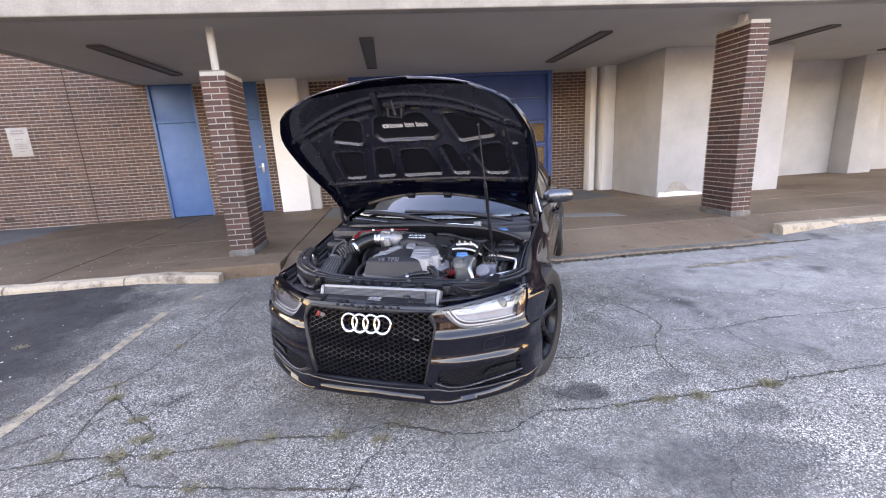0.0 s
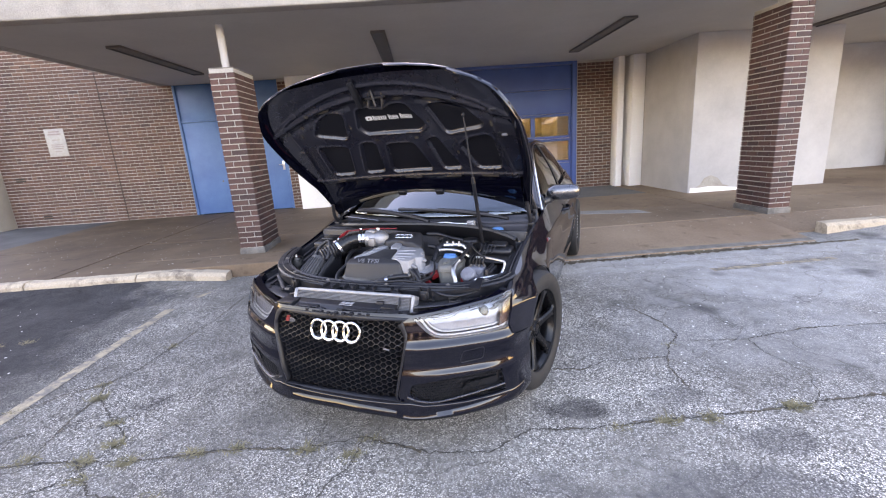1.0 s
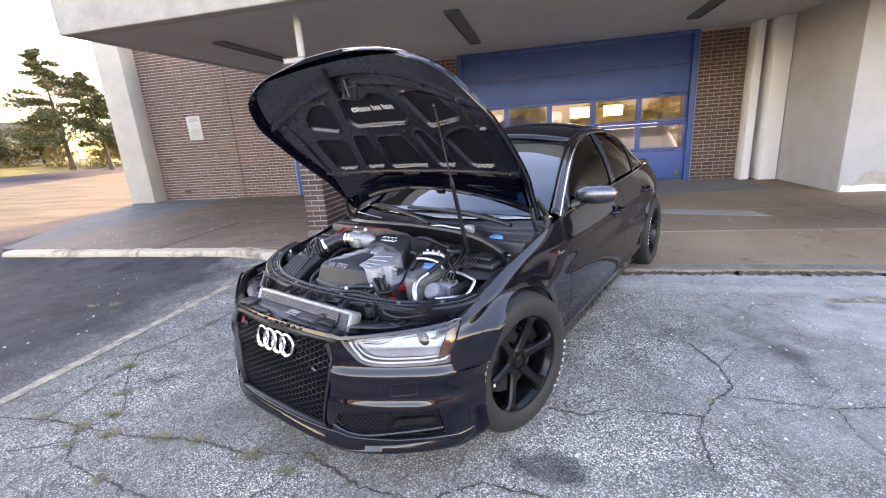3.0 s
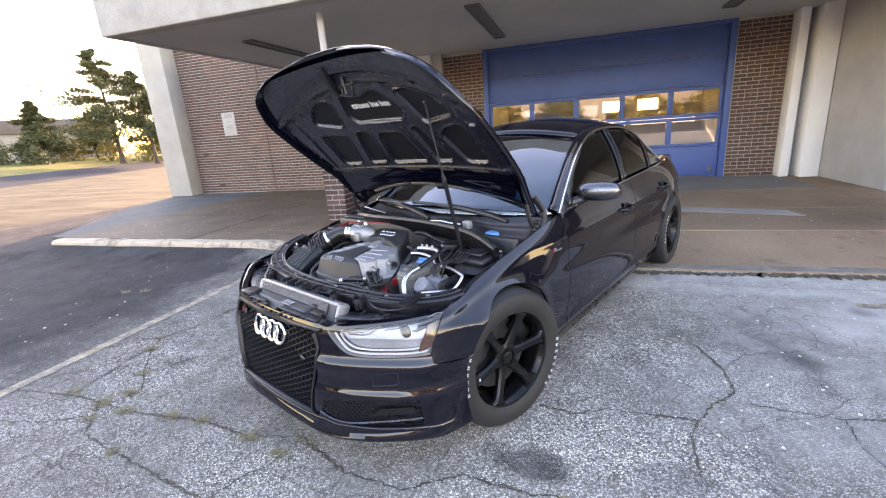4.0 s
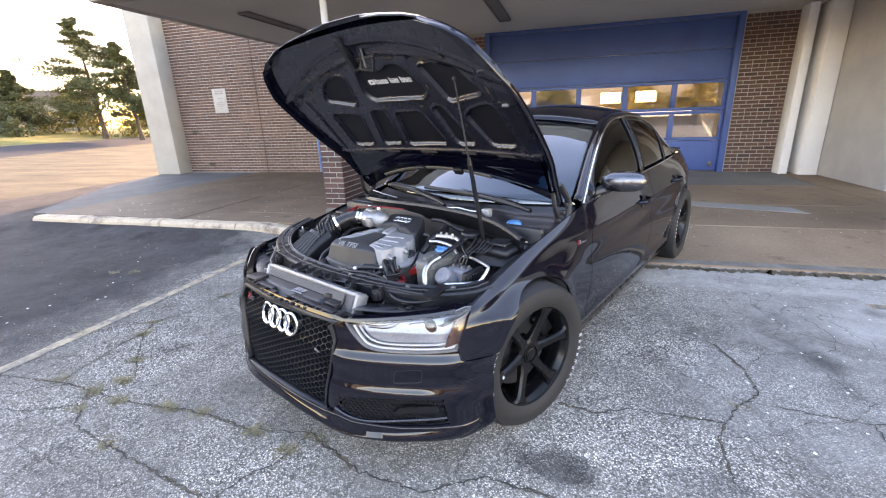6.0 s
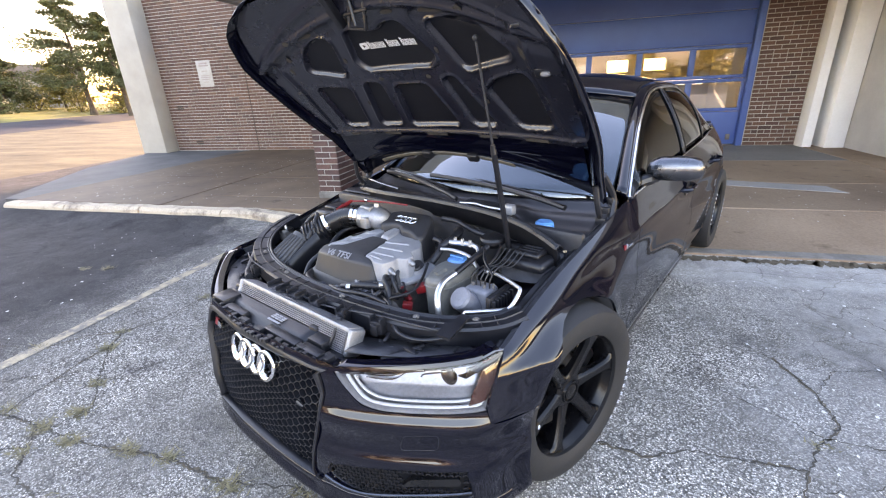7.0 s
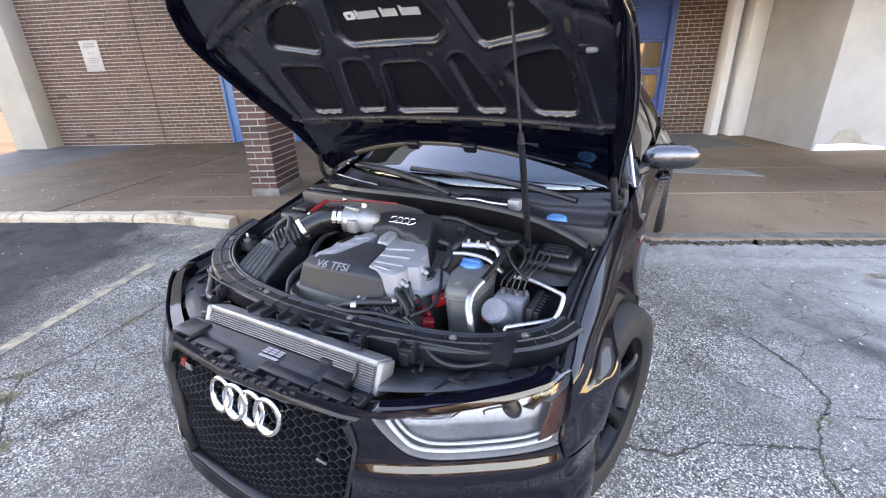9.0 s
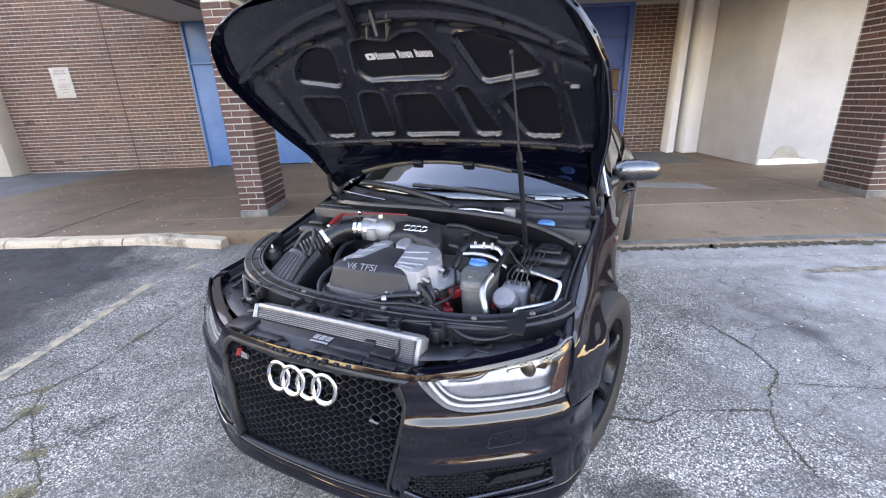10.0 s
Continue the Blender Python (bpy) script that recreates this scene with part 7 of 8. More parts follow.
bm = B()
soft_block(bm, TANK_TOP, lambda x, y: 0.745 - 0.10 * max(0.0, y + 0.13), 0.50, 0.022, -0.012, 5)
tank = part("coolant_tank", bm, TANK, CAR, "milky coolant tank with blue cap", 45)
bm = B()
soft_block(bm, [(0.353 + (x - 0.353) * 0.985, -0.13 + (y + 0.13) * 0.985) for x, y in TANK_TOP], lambda x, y: 0.716, 0.706, 0.003, 0.0, 2)
tube(bm, [(x, y, 0.713) for x, y in TANK_TOP + TANK_TOP[:1]], 0.0035, 6)
part("tank_seam", bm, TANK, tank)
bm = B()
tube(bm, [(0.355, -0.215, 0.742), (0.355, -0.165, 0.744)], 0.012, 10)
part("tank_moulding", bm, TANK, tank)
bm = B()
lathe(bm, [(0.0, 0.030), (0.024, 0.030), (0.034, 0.026), (0.040, 0.018), (0.042, 0.006), (0.042, -0.02), (0.0, -0.02)], 28, pose(0.326, -0.050, 0.722, 0, -90, 0))
box(bm, (0.326 - 0.034, -0.056, 0.747), (0.326 + 0.034, -0.044, 0.757), 0.004)
part("cap", bm, CAP_BLUE, tank, "blue screw cap")
bm = B()
lathe(bm, [(0.0, 0.028), (0.03, 0.028), (0.037, 0.022), (0.04, 0.0), (0.0, 0.0)], 24, pose(0.525, 0.281, 0.812, 0, -90, 0))
part("washer_cap", bm, CAP_BLUE, CAR, "blue washer bottle cap")
bm = B()
tube(bm, [(0.525, 0.281, 0.7), (0.525, 0.281, 0.815)], 0.03, 16)
part("washer_neck", bm, PLASTIC, CAR)
bm = B()
tube(bm, smooth_path([(0.446, -0.02, 0.808), (0.442, -0.10, 0.79), (0.432, -0.20, 0.765)], 6), 0.011, 10)
part("hose", bm, PLASTIC, CAR)
bm = B()
tube(bm, smooth_path([(0.432, -0.19, 0.765), (0.424, -0.25, 0.752), (0.428, -0.292, 0.728), (0.446, -0.318, 0.690), (0.462, -0.325, 0.60), (0.466, -0.325, 0.53)], 6), 0.011, 10)
part("tank_pipe", bm, ALU, CAR, "bent silver pipe")
# brake pump: block with a round motor
bm = B()
tube(bm, [(0.492, -0.262, 0.716), (0.493, -0.257, 0.711), (0.498, -0.225, 0.678), (0.503, -0.19, 0.645)], [0.034, 0.040, 0.040, 0.040], 28)
pump = part("brake_pump", bm, TANK_WHITE, CAR, "pale round brake pump housing")
bm = B()
lathe(bm, [(0.0, 0.0), (0.010, 0.0), (0.012, -0.004)], 14, pose(0.492, -0.263, 0.717, 0, 0, -90) @ pose(0, 0, 0, 0, -45, 0))
part("motor_cap", bm, TANK_WHITE, pump)
bm = B()
box(bm, (0.462, -0.20, 0.58), (0.560, -0.120, 0.722), 0.014, 3)
part("pump_block", bm, TANK_WHITE, pump)
for k in range(4):
    bm = B()
    tube(bm, [(0.485 + k * 0.023, -0.17 + 0.02 * (k % 2), 0.715), (0.485 + k * 0.023, -0.17 + 0.02 * (k % 2), 0.735)], [0.007, 0.005], 8)
    part("pump_union", bm, STEEL_DARK, pump)
bm = B()
box(bm, (0.58, -0.24, 0.55), (0.60, -0.11, 0.73), 0.006)
unit = part("control_unit", bm, PLASTIC, CAR)
for k in range(7):
    bm = B()
    box(bm, (0.60, -0.235 + k * 0.018, 0.56), (0.615, -0.228 + k * 0.018, 0.72), 0.002, 1)
    part("unit_fin", bm, PLASTIC, unit)
for k in range(5):
    bm = B()
    x = 0.48 + k * 0.018
    tube(bm, smooth_path([(x, -0.17, 0.725), (x, -0.165, 0.755), (x + 0.01, -0.13, 0.775 + 0.004 * k), (x + 0.02, -0.06, 0.77), (0.50 + 0.02 * k, 0.02, 0.80)], 6), 0.0026, 6)
    part("brake_line", bm, PLASTIC, CAR)
# bright pipes
for pts, r in (([(0.292, -0.051, 0.806), (0.36, -0.03, 0.806), (0.405, -0.03, 0.80), (0.43, -0.05, 0.785)], 0.010), ([(0.275, -0.085, 0.785), (0.33, -0.075, 0.787), (0.40, -0.075, 0.778), (0.46, -0.105, 0.758)], 0.007), ([(0.505, -0.125, 0.762), (0.56, -0.128, 0.762), (0.645, -0.158, 0.757), (0.668, -0.172, 0.750), (0.664, -0.215, 0.715), (0.645, -0.232, 0.702), (0.57, -0.295, 0.700), (0.55, -0.310, 0.695), (0.552, -0.318, 0.66)], 0.0065)):
    bm = B()
    tube(bm, smooth_path(pts, 6), r, 10)
    part("alloy_pipe", bm, ALU, CAR, "bright bent alloy pipe")
for x in (0.31, 0.345, 0.38):
    bm = B()
    tube(bm, [(x, -0.04, 0.80), (x, -0.038, 0.826)], 0.006, 8)
    part("pipe_stub", bm, ALU, CAR)
# oil filler on a pale plate
bm = B()
box(bm, (-0.05, -0.09, -0.02), (0.05, 0.09, 0.0), 0.008, 2, pose(0.222, -0.185, 0.712, 4, 10, -30))
part("filler_plate", bm, ALU_PAINT, CAR, "pale cast filler plate")
bm = B()
tube(bm, [(0.222, -0.155, 0.66), (0.220, -0.165, 0.705), (0.220, -0.166, 0.708), (0.219, -0.172, 0.728)], [0.032, 0.030, 0.035, 0.033], 24)
filler = part("oil_filler", bm, ALU_PAINT, CAR, "pale oil filler neck with black cap")
bm = B()
tube(bm, [(0.219, -0.170, 0.722), (0.2185, -0.174, 0.733), (0.218, -0.176, 0.737)], [0.030, 0.030, 0.027], 28)
part("filler_cap", bm, PLASTIC, filler, "black oil filler cap")
bm = B()
box(bm, (-0.012, 0.008, 0.0), (0.012, 0.016, 0.0012), 0, 1, pose(0.218, -0.176, 0.737, 18, 0, -20))
part("cap_mark", bm, AMBER, filler)
bm = B()
box(bm, (-0.034, -0.005, 0.0), (0.034, 0.005, 0.010), 0.003, 2, pose(0.218, -0.176, 0.733, 18, 0, 35))
part("cap_grip", bm, PLASTIC_GREY, filler)
# block, pulleys and hoses in front
rng = random.Random(4)
bm = B()
box(bm, (-0.22, -0.36, 0.42), (0.24, 0.12, 0.70), 0.03, 3)
part("engine_block", bm, STEEL_DARK, CAR)
for c, r, mt in (((0.02, -0.405, 0.615), 0.07, STEEL_DARK), ((0.14, -0.40, 0.60), 0.05, PLASTIC), ((-0.08, -0.42, 0.605), 0.045, RED), ((0.24, -0.35, 0.62), 0.045, STEEL_DARK), ((0.20, -0.30, 0.69), 0.03, STEEL_DARK)):
    bm = B()
    lathe(bm, [(0.0, 0.02), (r * 0.4, 0.02), (r * 0.5, 0.008), (r * 0.9, 0.01), (r, 0.014), (r, -0.014), (0, -0.014)], 24, Matrix.Translation(c) @ Matrix.Rotation(radians(-90), 4, "Z"))
    part("pulley", bm, mt, CAR)
HOSES = [([(-0.25, -0.30, 0.66), (-0.15, -0.41, 0.68), (0.0, -0.42, 0.67), (0.10, -0.41, 0.68), (0.22, -0.37, 0.68)], 0.015),
         ([(0.05, -0.40, 0.69), (0.12, -0.385, 0.71), (0.19, -0.35, 0.71), (0.22, -0.31, 0.69)], 0.013),
         ([(0.18, -0.29, 0.73), (0.21, -0.33, 0.735), (0.25, -0.35, 0.71), (0.28, -0.38, 0.67)], 0.009),
         ([(0.19, -0.02, 0.79), (0.235, -0.03, 0.785), (0.25, -0.07, 0.76), (0.245, -0.11, 0.73)], 0.014),
         ([(0.22, 0.09, 0.80), (0.26, 0.06, 0.815), (0.27, 0.0, 0.80), (0.24, -0.05, 0.77)], 0.017),
         ([(0.28, -0.38, 0.70), (0.31, -0.30, 0.70), (0.30, -0.23, 0.72), (0.27, -0.16, 0.75)], 0.0055),
         ([(0.42, -0.02, 0.80), (0.46, -0.06, 0.81), (0.50, -0.12, 0.80), (0.56, -0.16, 0.77)], 0.005),
         ([(0.46, 0.04, 0.80), (0.50, -0.02, 0.815), (0.52, -0.09, 0.80), (0.50, -0.17, 0.76)], 0.004),
         ([(-0.55, -0.38, 0.69), (-0.50, -0.42, 0.70), (-0.38, -0.44, 0.69), (-0.25, -0.45, 0.70)], 0.009),
         ([(-0.26, -0.06, 0.78), (-0.28, -0.12, 0.77), (-0.27, -0.19, 0.74), (-0.25, -0.24, 0.70)], 0.011),
         ([(0.36, -0.46, 0.69), (0.45, -0.50, 0.68), (0.52, -0.47, 0.67), (0.60, -0.40, 0.68)], 0.007),
         ([(0.38, -0.52, 0.64), (0.42, -0.56, 0.63), (0.46, -0.53, 0.62), (0.50, -0.50, 0.62)], 0.010),
         ([(-0.42, -0.52, 0.66), (-0.48, -0.50, 0.65), (-0.54, -0.45, 0.66), (-0.62, -0.38, 0.68)], 0.014),
         ([(-0.20, -0.22, 0.74), (-0.24, -0.27, 0.72), (-0.25, -0.33, 0.69), (-0.22, -0.38, 0.66)], 0.012),
         ([(0.12, 0.12, 0.83), (0.2, 0.12, 0.83), (0.30, 0.10, 0.81), (0.38, 0.10, 0.80)], 0.012),
         ([(0.02, -0.43, 0.70), (0.10, -0.44, 0.705), (0.20, -0.42, 0.71), (0.30, -0.41, 0.70)], 0.007)]
for pts, r in HOSES:
    bm = B()
    tube(bm, smooth_path(pts, 6), r, 10)
    part("hose", bm, PLASTIC, CAR, smooth=60)
for k in range(96):
    zone = k % 3
    x, y = (rng.uniform(0.06, 0.27), rng.uniform(-0.43, -0.30)) if zone == 0 else (rng.uniform(0.38, 0.62), rng.uniform(-0.56, -0.44)) if zone == 1 else (rng.uniform(-0.62, -0.40), rng.uniform(-0.54, -0.42))
    z = rng.uniform(0.64, 0.685) if zone == 0 else rng.uniform(0.625, 0.662)
    a, l, r = rng.uniform(0, 6.28), rng.uniform(0.010, 0.028), rng.uniform(0.004, 0.009)
    d = Vector((math.cos(a) * l, math.sin(a) * l, rng.uniform(-0.3, 0.3) * l))
    c = Vector((x, y, z))
    bm = B()
    if zone == 0 and k % 3 != 1:
        tube(bm, [c - d * 1.15, c - d, c - d * 0.2, c, c + d, c + d * 1.1], [r * 0.5, r, r, r * 0.75, r * 0.75, r * 0.4], 10)
    else:
        box(bm, (-l, -r, -r * 0.7), (l, r, r * 0.7), r * 0.4, 2, Matrix.Translation(c) @ pose(0, 0, 0, rng.uniform(-8, 8), rng.uniform(-8, 8), 90 * (k % 2) + rng.uniform(-25, 25)))
    part("connector", bm, PLASTIC_GREY if k % 6 == 1 and zone == 0 else PLASTIC, CAR)
for k in range(40):
    x, y = (rng.uniform(0.08, 0.27), rng.uniform(-0.42, -0.28)) if k % 2 else (rng.choice((1, -1)) * rng.uniform(0.38, 0.6), rng.uniform(-0.55, -0.42))
    p = [(x, y, 0.635)]
    for q in range(3):
        p.append((p[-1][0] + rng.uniform(-0.06, 0.06), p[-1][1] + rng.uniform(-0.04, 0.04), (0.675 if k % 2 else 0.64) + rng.uniform(0, 0.03 if k % 2 else 0.012)))
    bm = B()
    tube(bm, smooth_path(p, 5), rng.uniform(0.002, 0.004), 6)
    part("wire", bm, PLASTIC if k % 4 else PLASTIC_GREY, CAR)
for k in range(13):
    # looping harness and small hoses between the cover and the tank
    x, y = rng.uniform(0.05, 0.26), rng.uniform(-0.42, -0.25)
    a, l = rng.uniform(0, 6.28), rng.uniform(0.025, 0.055)
    ux, uy = math.cos(a) * l, math.sin(a) * l
    z = 0.675 + 0.25 * (y + 0.42) + rng.uniform(0, 0.02)
    bm = B()
    tube(bm, smooth_path([(x - ux, y - uy, z - 0.03), (x - ux * 0.6, y - uy * 0.6, z), (x + uy * 0.3, y - ux * 0.3, z + 0.010), (x + ux * 0.6, y + uy * 0.6, z), (x + ux, y + uy, z - 0.03)], 5), rng.uniform(0.004, 0.009), 8)
    part("hose", bm, PLASTIC if k % 3 else PLASTIC_GREY, CAR, smooth=60)
    if k % 2:
        bm = B()
        tube(bm, [(x + ux * 0.5, y + uy * 0.5, z + 0.001), (x + ux * 0.68, y + uy * 0.68, z - 0.004)], 0.0105, 10)
        part("hose_clip", bm, STEEL_DARK if k % 4 == 1 else ALU_DULL, CAR)
# pump bodies and thermostat between the cover and the carrier
for c, r, l, ang in (((0.07, -0.415, 0.660), 0.030, 0.06, 20), ((0.16, -0.375, 0.672), 0.024, 0.08, -15), ((0.215, -0.40, 0.655), 0.022, 0.05, 40), ((-0.06, -0.425, 0.655), 0.034, 0.05, 85)):
    bm = B()
    d = Vector((math.cos(radians(ang)) * l, math.sin(radians(ang)) * l, 0.008))
    p = Vector(c)
    tube(bm, [p - d * 0.5, p - d * 0.46, p - d * 0.1, p - d * 0.08, p + d * 0.1, p + d * 0.12, p + d * 0.5], [r * 0.7, r, r, r * 1.12, r * 1.12, r * 0.9, r * 0.8], 20)
    part("pump_body", bm, BLOCK_GREY, CAR, smooth=40)
for a, b, r in (((0.09, -0.405, 0.70), (0.105, -0.398, 0.702), 0.0125), ((0.115, -0.385, 0.708), (0.125, -0.375, 0.710), 0.0120), ((0.045, -0.425, 0.692), (0.056, -0.425, 0.690), 0.0115), ((0.19, -0.345, 0.712), (0.197, -0.333, 0.710), 0.0140)):
    bm = B()
    tube(bm, [a, b], r + 0.003, 14)
    part("hose_clamp", bm, ALU, CAR, "bright hose clamp")
for lo, hi, a in (((-0.022, -0.015, -0.02), (0.022, 0.015, 0.012), (0.300, -0.235, 0.690, 10, -20, 25)), ((-0.035, -0.007, -0.02), (0.035, 0.007, 0.010), (0.268, -0.285, 0.672, 0, 25, -15)), ((-0.018, -0.014, -0.02), (0.018, 0.014, 0.010), (0.306, -0.320, 0.655, 0, 10, 40)), ((-0.008, -0.012, -0.02), (0.008, 0.012, 0.012), (0.452, -0.225, 0.665, 0, 0, 0))):
    bm = B()
    box(bm, lo, hi, 0.004, 3, pose(*a))
    part("red_fitting", bm, RED, CAR, "red pump cover")
bm = B()
tube(bm, smooth_path([(-0.40, 0.045, 0.860), (-0.30, 0.072, 0.866), (-0.20, 0.092, 0.868), (-0.08, 0.110, 0.866)], 6), 0.0042, 8)
part("red_bar", bm, RED, CAR, "thin red brace rod")
bm = B()
tube(bm, [(-0.405, -0.045, 0.832), (-0.408, -0.01, 0.842), (-0.400, 0.046, 0.862)], [0.010, 0.012, 0.007], 10)
part("red_bracket", bm, RED, CAR, "red brace end")
for p in ((-0.405, -0.055, 0.830), (-0.315, 0.066, 0.870)):
    bm = B()
    bmesh.ops.create_uvsphere(bm, u_segments=12, v_segments=8, radius=0.010)
    bmesh.ops.translate(bm, vec=p, verts=bm.verts)
    part("brace_bolt", bm, CHROME, CAR, smooth=60)
# left and right sides of the bay: boxes, tower covers, reservoir
bm = B()
box(bm, (-0.64, -0.02, 0.72), (-0.47, 0.16, 0.80), 0.02, 3)
box(bm, (-0.60, 0.02, 0.80), (-0.51, 0.12, 0.818), 0.012, 3)
part("fuse_box", bm, PLASTIC, CAR, "black fuse box")
bm = B()
box(bm, (0.50, -0.02, 0.74), (0.67, 0.14, 0.782), 0.03, 4)
box(bm, (0.535, 0.015, 0.78), (0.635, 0.105, 0.800), 0.02, 3)
for k in range(3):
    box(bm, (0.55, 0.035 + k * 0.022, 0.80), (0.62, 0.045 + k * 0.022, 0.804), 0.002, 1)
part("relay_box", bm, PLASTIC, CAR, "black relay box cover")
bm = B()
lathe(bm, [(0.0, 0.02), (0.045, 0.02), (0.05, 0.012), (0.05, 0.0), (0.03, -0.02), (0.03, -0.08)], 24, pose(0.42, 0.055, 0.80, 0, -90, 0))
part("brake_reservoir_cap", bm, PLASTIC, CAR)
bm = B()
box(bm, (0.30, 0.12, 0.70), (0.68, 0.19, 0.775), 0.03, 3)
part("bulkhead_step", bm, PLASTIC, CAR)
bm = B()
prism(bm, [(-0.018, -0.05), (0.03, -0.05), (0.024, 0.0), (0.018, 0.045), (-0.012, 0.045), (-0.012, 0.01), (-0.03, -0.005)], 0.0, 0.008, lambda x, y, z: (0.588 + x, -0.415 + y * 1.2, 0.712 + z + 0.15 * y))
bmesh.ops.recalc_face_normals(bm, faces=bm.faces)
part("lamp_bracket", bm, PLASTIC, CAR, "black plastic catch on the carrier")
bm = B()
tube(bm, [(0.690, 0.10, 0.80), (0.70, 0.10, 0.802)], 0.004, 8)
part("yellow_plug", bm, STRIPE, CAR)

# cowl: rubber lip, plastic tray, wipers
SEAL = smooth_path([(-0.62, 0.30, 0.855), (-0.38, 0.225, 0.872), (0.0, 0.20, 0.882), (0.30, 0.175, 0.878), (0.48, 0.14, 0.866), (0.60, 0.10, 0.845), (0.68, 0.075, 0.82)], 6)
bm = B()
rows = []
for x, y, z in SEAL:
    rows.append([(x, y + 0.004, z - 0.075), (x, y - 0.002, z - 0.012), (x, y - 0.010, z - 0.006), (x, y - 0.008, z + 0.001), (x, y + 0.002, z - 0.004), (x, y + 0.007, z + 0.002), (x, y + 0.014, z + 0.001), (x, y + 0.019, z - 0.006), (x, y + 0.026, z - 0.003), (x, y + 0.034, z - 0.010), (x, y + 0.05, z - 0.03)])
rings_mesh(bm, rows, False)
part("cowl_seal", bm, PLASTIC, CAR, "rubber cowl seal", 50, None, 0.004)
bm = B()
sheet(bm, lambda u, v: (u * 0.72, 0.25 + v * (0.16 + 0.18 * u * u), 0.838 + 0.035 * v * v + 0.006 * math.sin(v * 14) - 0.05 * min(1, max(0, (u - 0.50) / 0.1)) * (1 - v)), span(-1, 1, 0.06), span(0, 1, 0.05))
part("cowl_tray", bm, PLASTIC, CAR, "black plastic cowl tray", 50, None, 0.004)
for x0, x1 in ((0.10, 0.34), (-0.60, -0.48)):
    for k in range(int((x1 - x0) / 0.017)):
        bm = B()
        x = x0 + k * 0.017
        box(bm, (x, 0.29, 0.846), (x + 0.006, 0.37, 0.866), 0.002, 1)
        part("cowl_slat", bm, PLASTIC, CAR)
bm = B()
box(bm, (0.33, 0.27, 0.84), (0.38, 0.31, 0.885), 0.008, 2)
part("wiper_motor_bracket", bm, ALU_PAINT, CAR, "pale wiper motor bracket")
bm = B()
tube(bm, smooth_path([(0.12, 0.25, 0.872), (0.2, 0.25, 0.878), (0.26, 0.25, 0.872), (0.34, 0.25, 0.87)], 6), 0.006, 8)
part("wiper_link", bm, ALU, CAR)
for pts in ([(-0.60, 0.50, 0.915), (-0.50, 0.46, 0.922), (-0.28, 0.40, 0.915), (-0.02, 0.32, 0.890), (0.06, 0.30, 0.872)], [(-0.24, 0.475, 0.928), (0.0, 0.45, 0.925), (0.22, 0.42, 0.918), (0.45, 0.38, 0.900), (0.58, 0.35, 0.885)]):
    bm = B()
    tube(bm, smooth_path(pts, 6), 0.012, 8)
    wip = part("wiper", bm, PLASTIC, CAR, "black wiper arm")
    bm = B()
    tube(bm, smooth_path([(p[0] - 0.01, p[1] + 0.035, p[2] + 0.008) for p in pts[:4]], 6), 0.006, 6)
    part("wiper_blade", bm, PLASTIC, wip)
bm = B()
tube(bm, smooth_path([(-0.62, 0.36, 0.895), (-0.55, 0.32, 0.902), (-0.42, 0.29, 0.895), (-0.3, 0.28, 0.885)], 6), 0.007, 8)
part("cowl_edge", bm, SATIN_CHROME, CAR)
# ---- brick pillars ----
def brick_mesh(name, w, h, d, mat, rnd):
    """One brick, open at the back, with slightly worn edges."""
    bm = B()
    e = 0.003
    f = [(-w / 2, 0.0, -h / 2), (w / 2, 0.0, -h / 2), (w / 2, 0.0, h / 2), (-w / 2, 0.0, h / 2)]
    o = [(-w / 2 + e, -d, -h / 2 + e), (w / 2 - e, -d, -h / 2 + e), (w / 2 - e, -d, h / 2 - e), (-w / 2 + e, -d, h / 2 - e)]
    a, b = [bm.verts.new(p) for p in f], [bm.verts.new((p[0] + rnd.uniform(-e, e) * 0.3, p[1] + rnd.uniform(-e, e) * 0.4, p[2])) for p in o]
    for i in range(4):
        bm.faces.new((a[i], a[(i + 1) % 4], b[(i + 1) % 4], b[i]))
    bm.faces.new(b)
    me = bpy.data.meshes.new(name)
    bm.to_mesh(me)
    bm.free()
    me.materials.append(mat)
    return me


COURSE, BRICK_L = 0.0685, 0.2035
rnd = random.Random(11)
KIT = {(k, dark): brick_mesh("brick", w, 0.057, 0.009, BRICK_DARK if dark else BRICK, rnd) for k, w in (("full", 0.193), ("half", 0.091)) for dark in (True, False)}


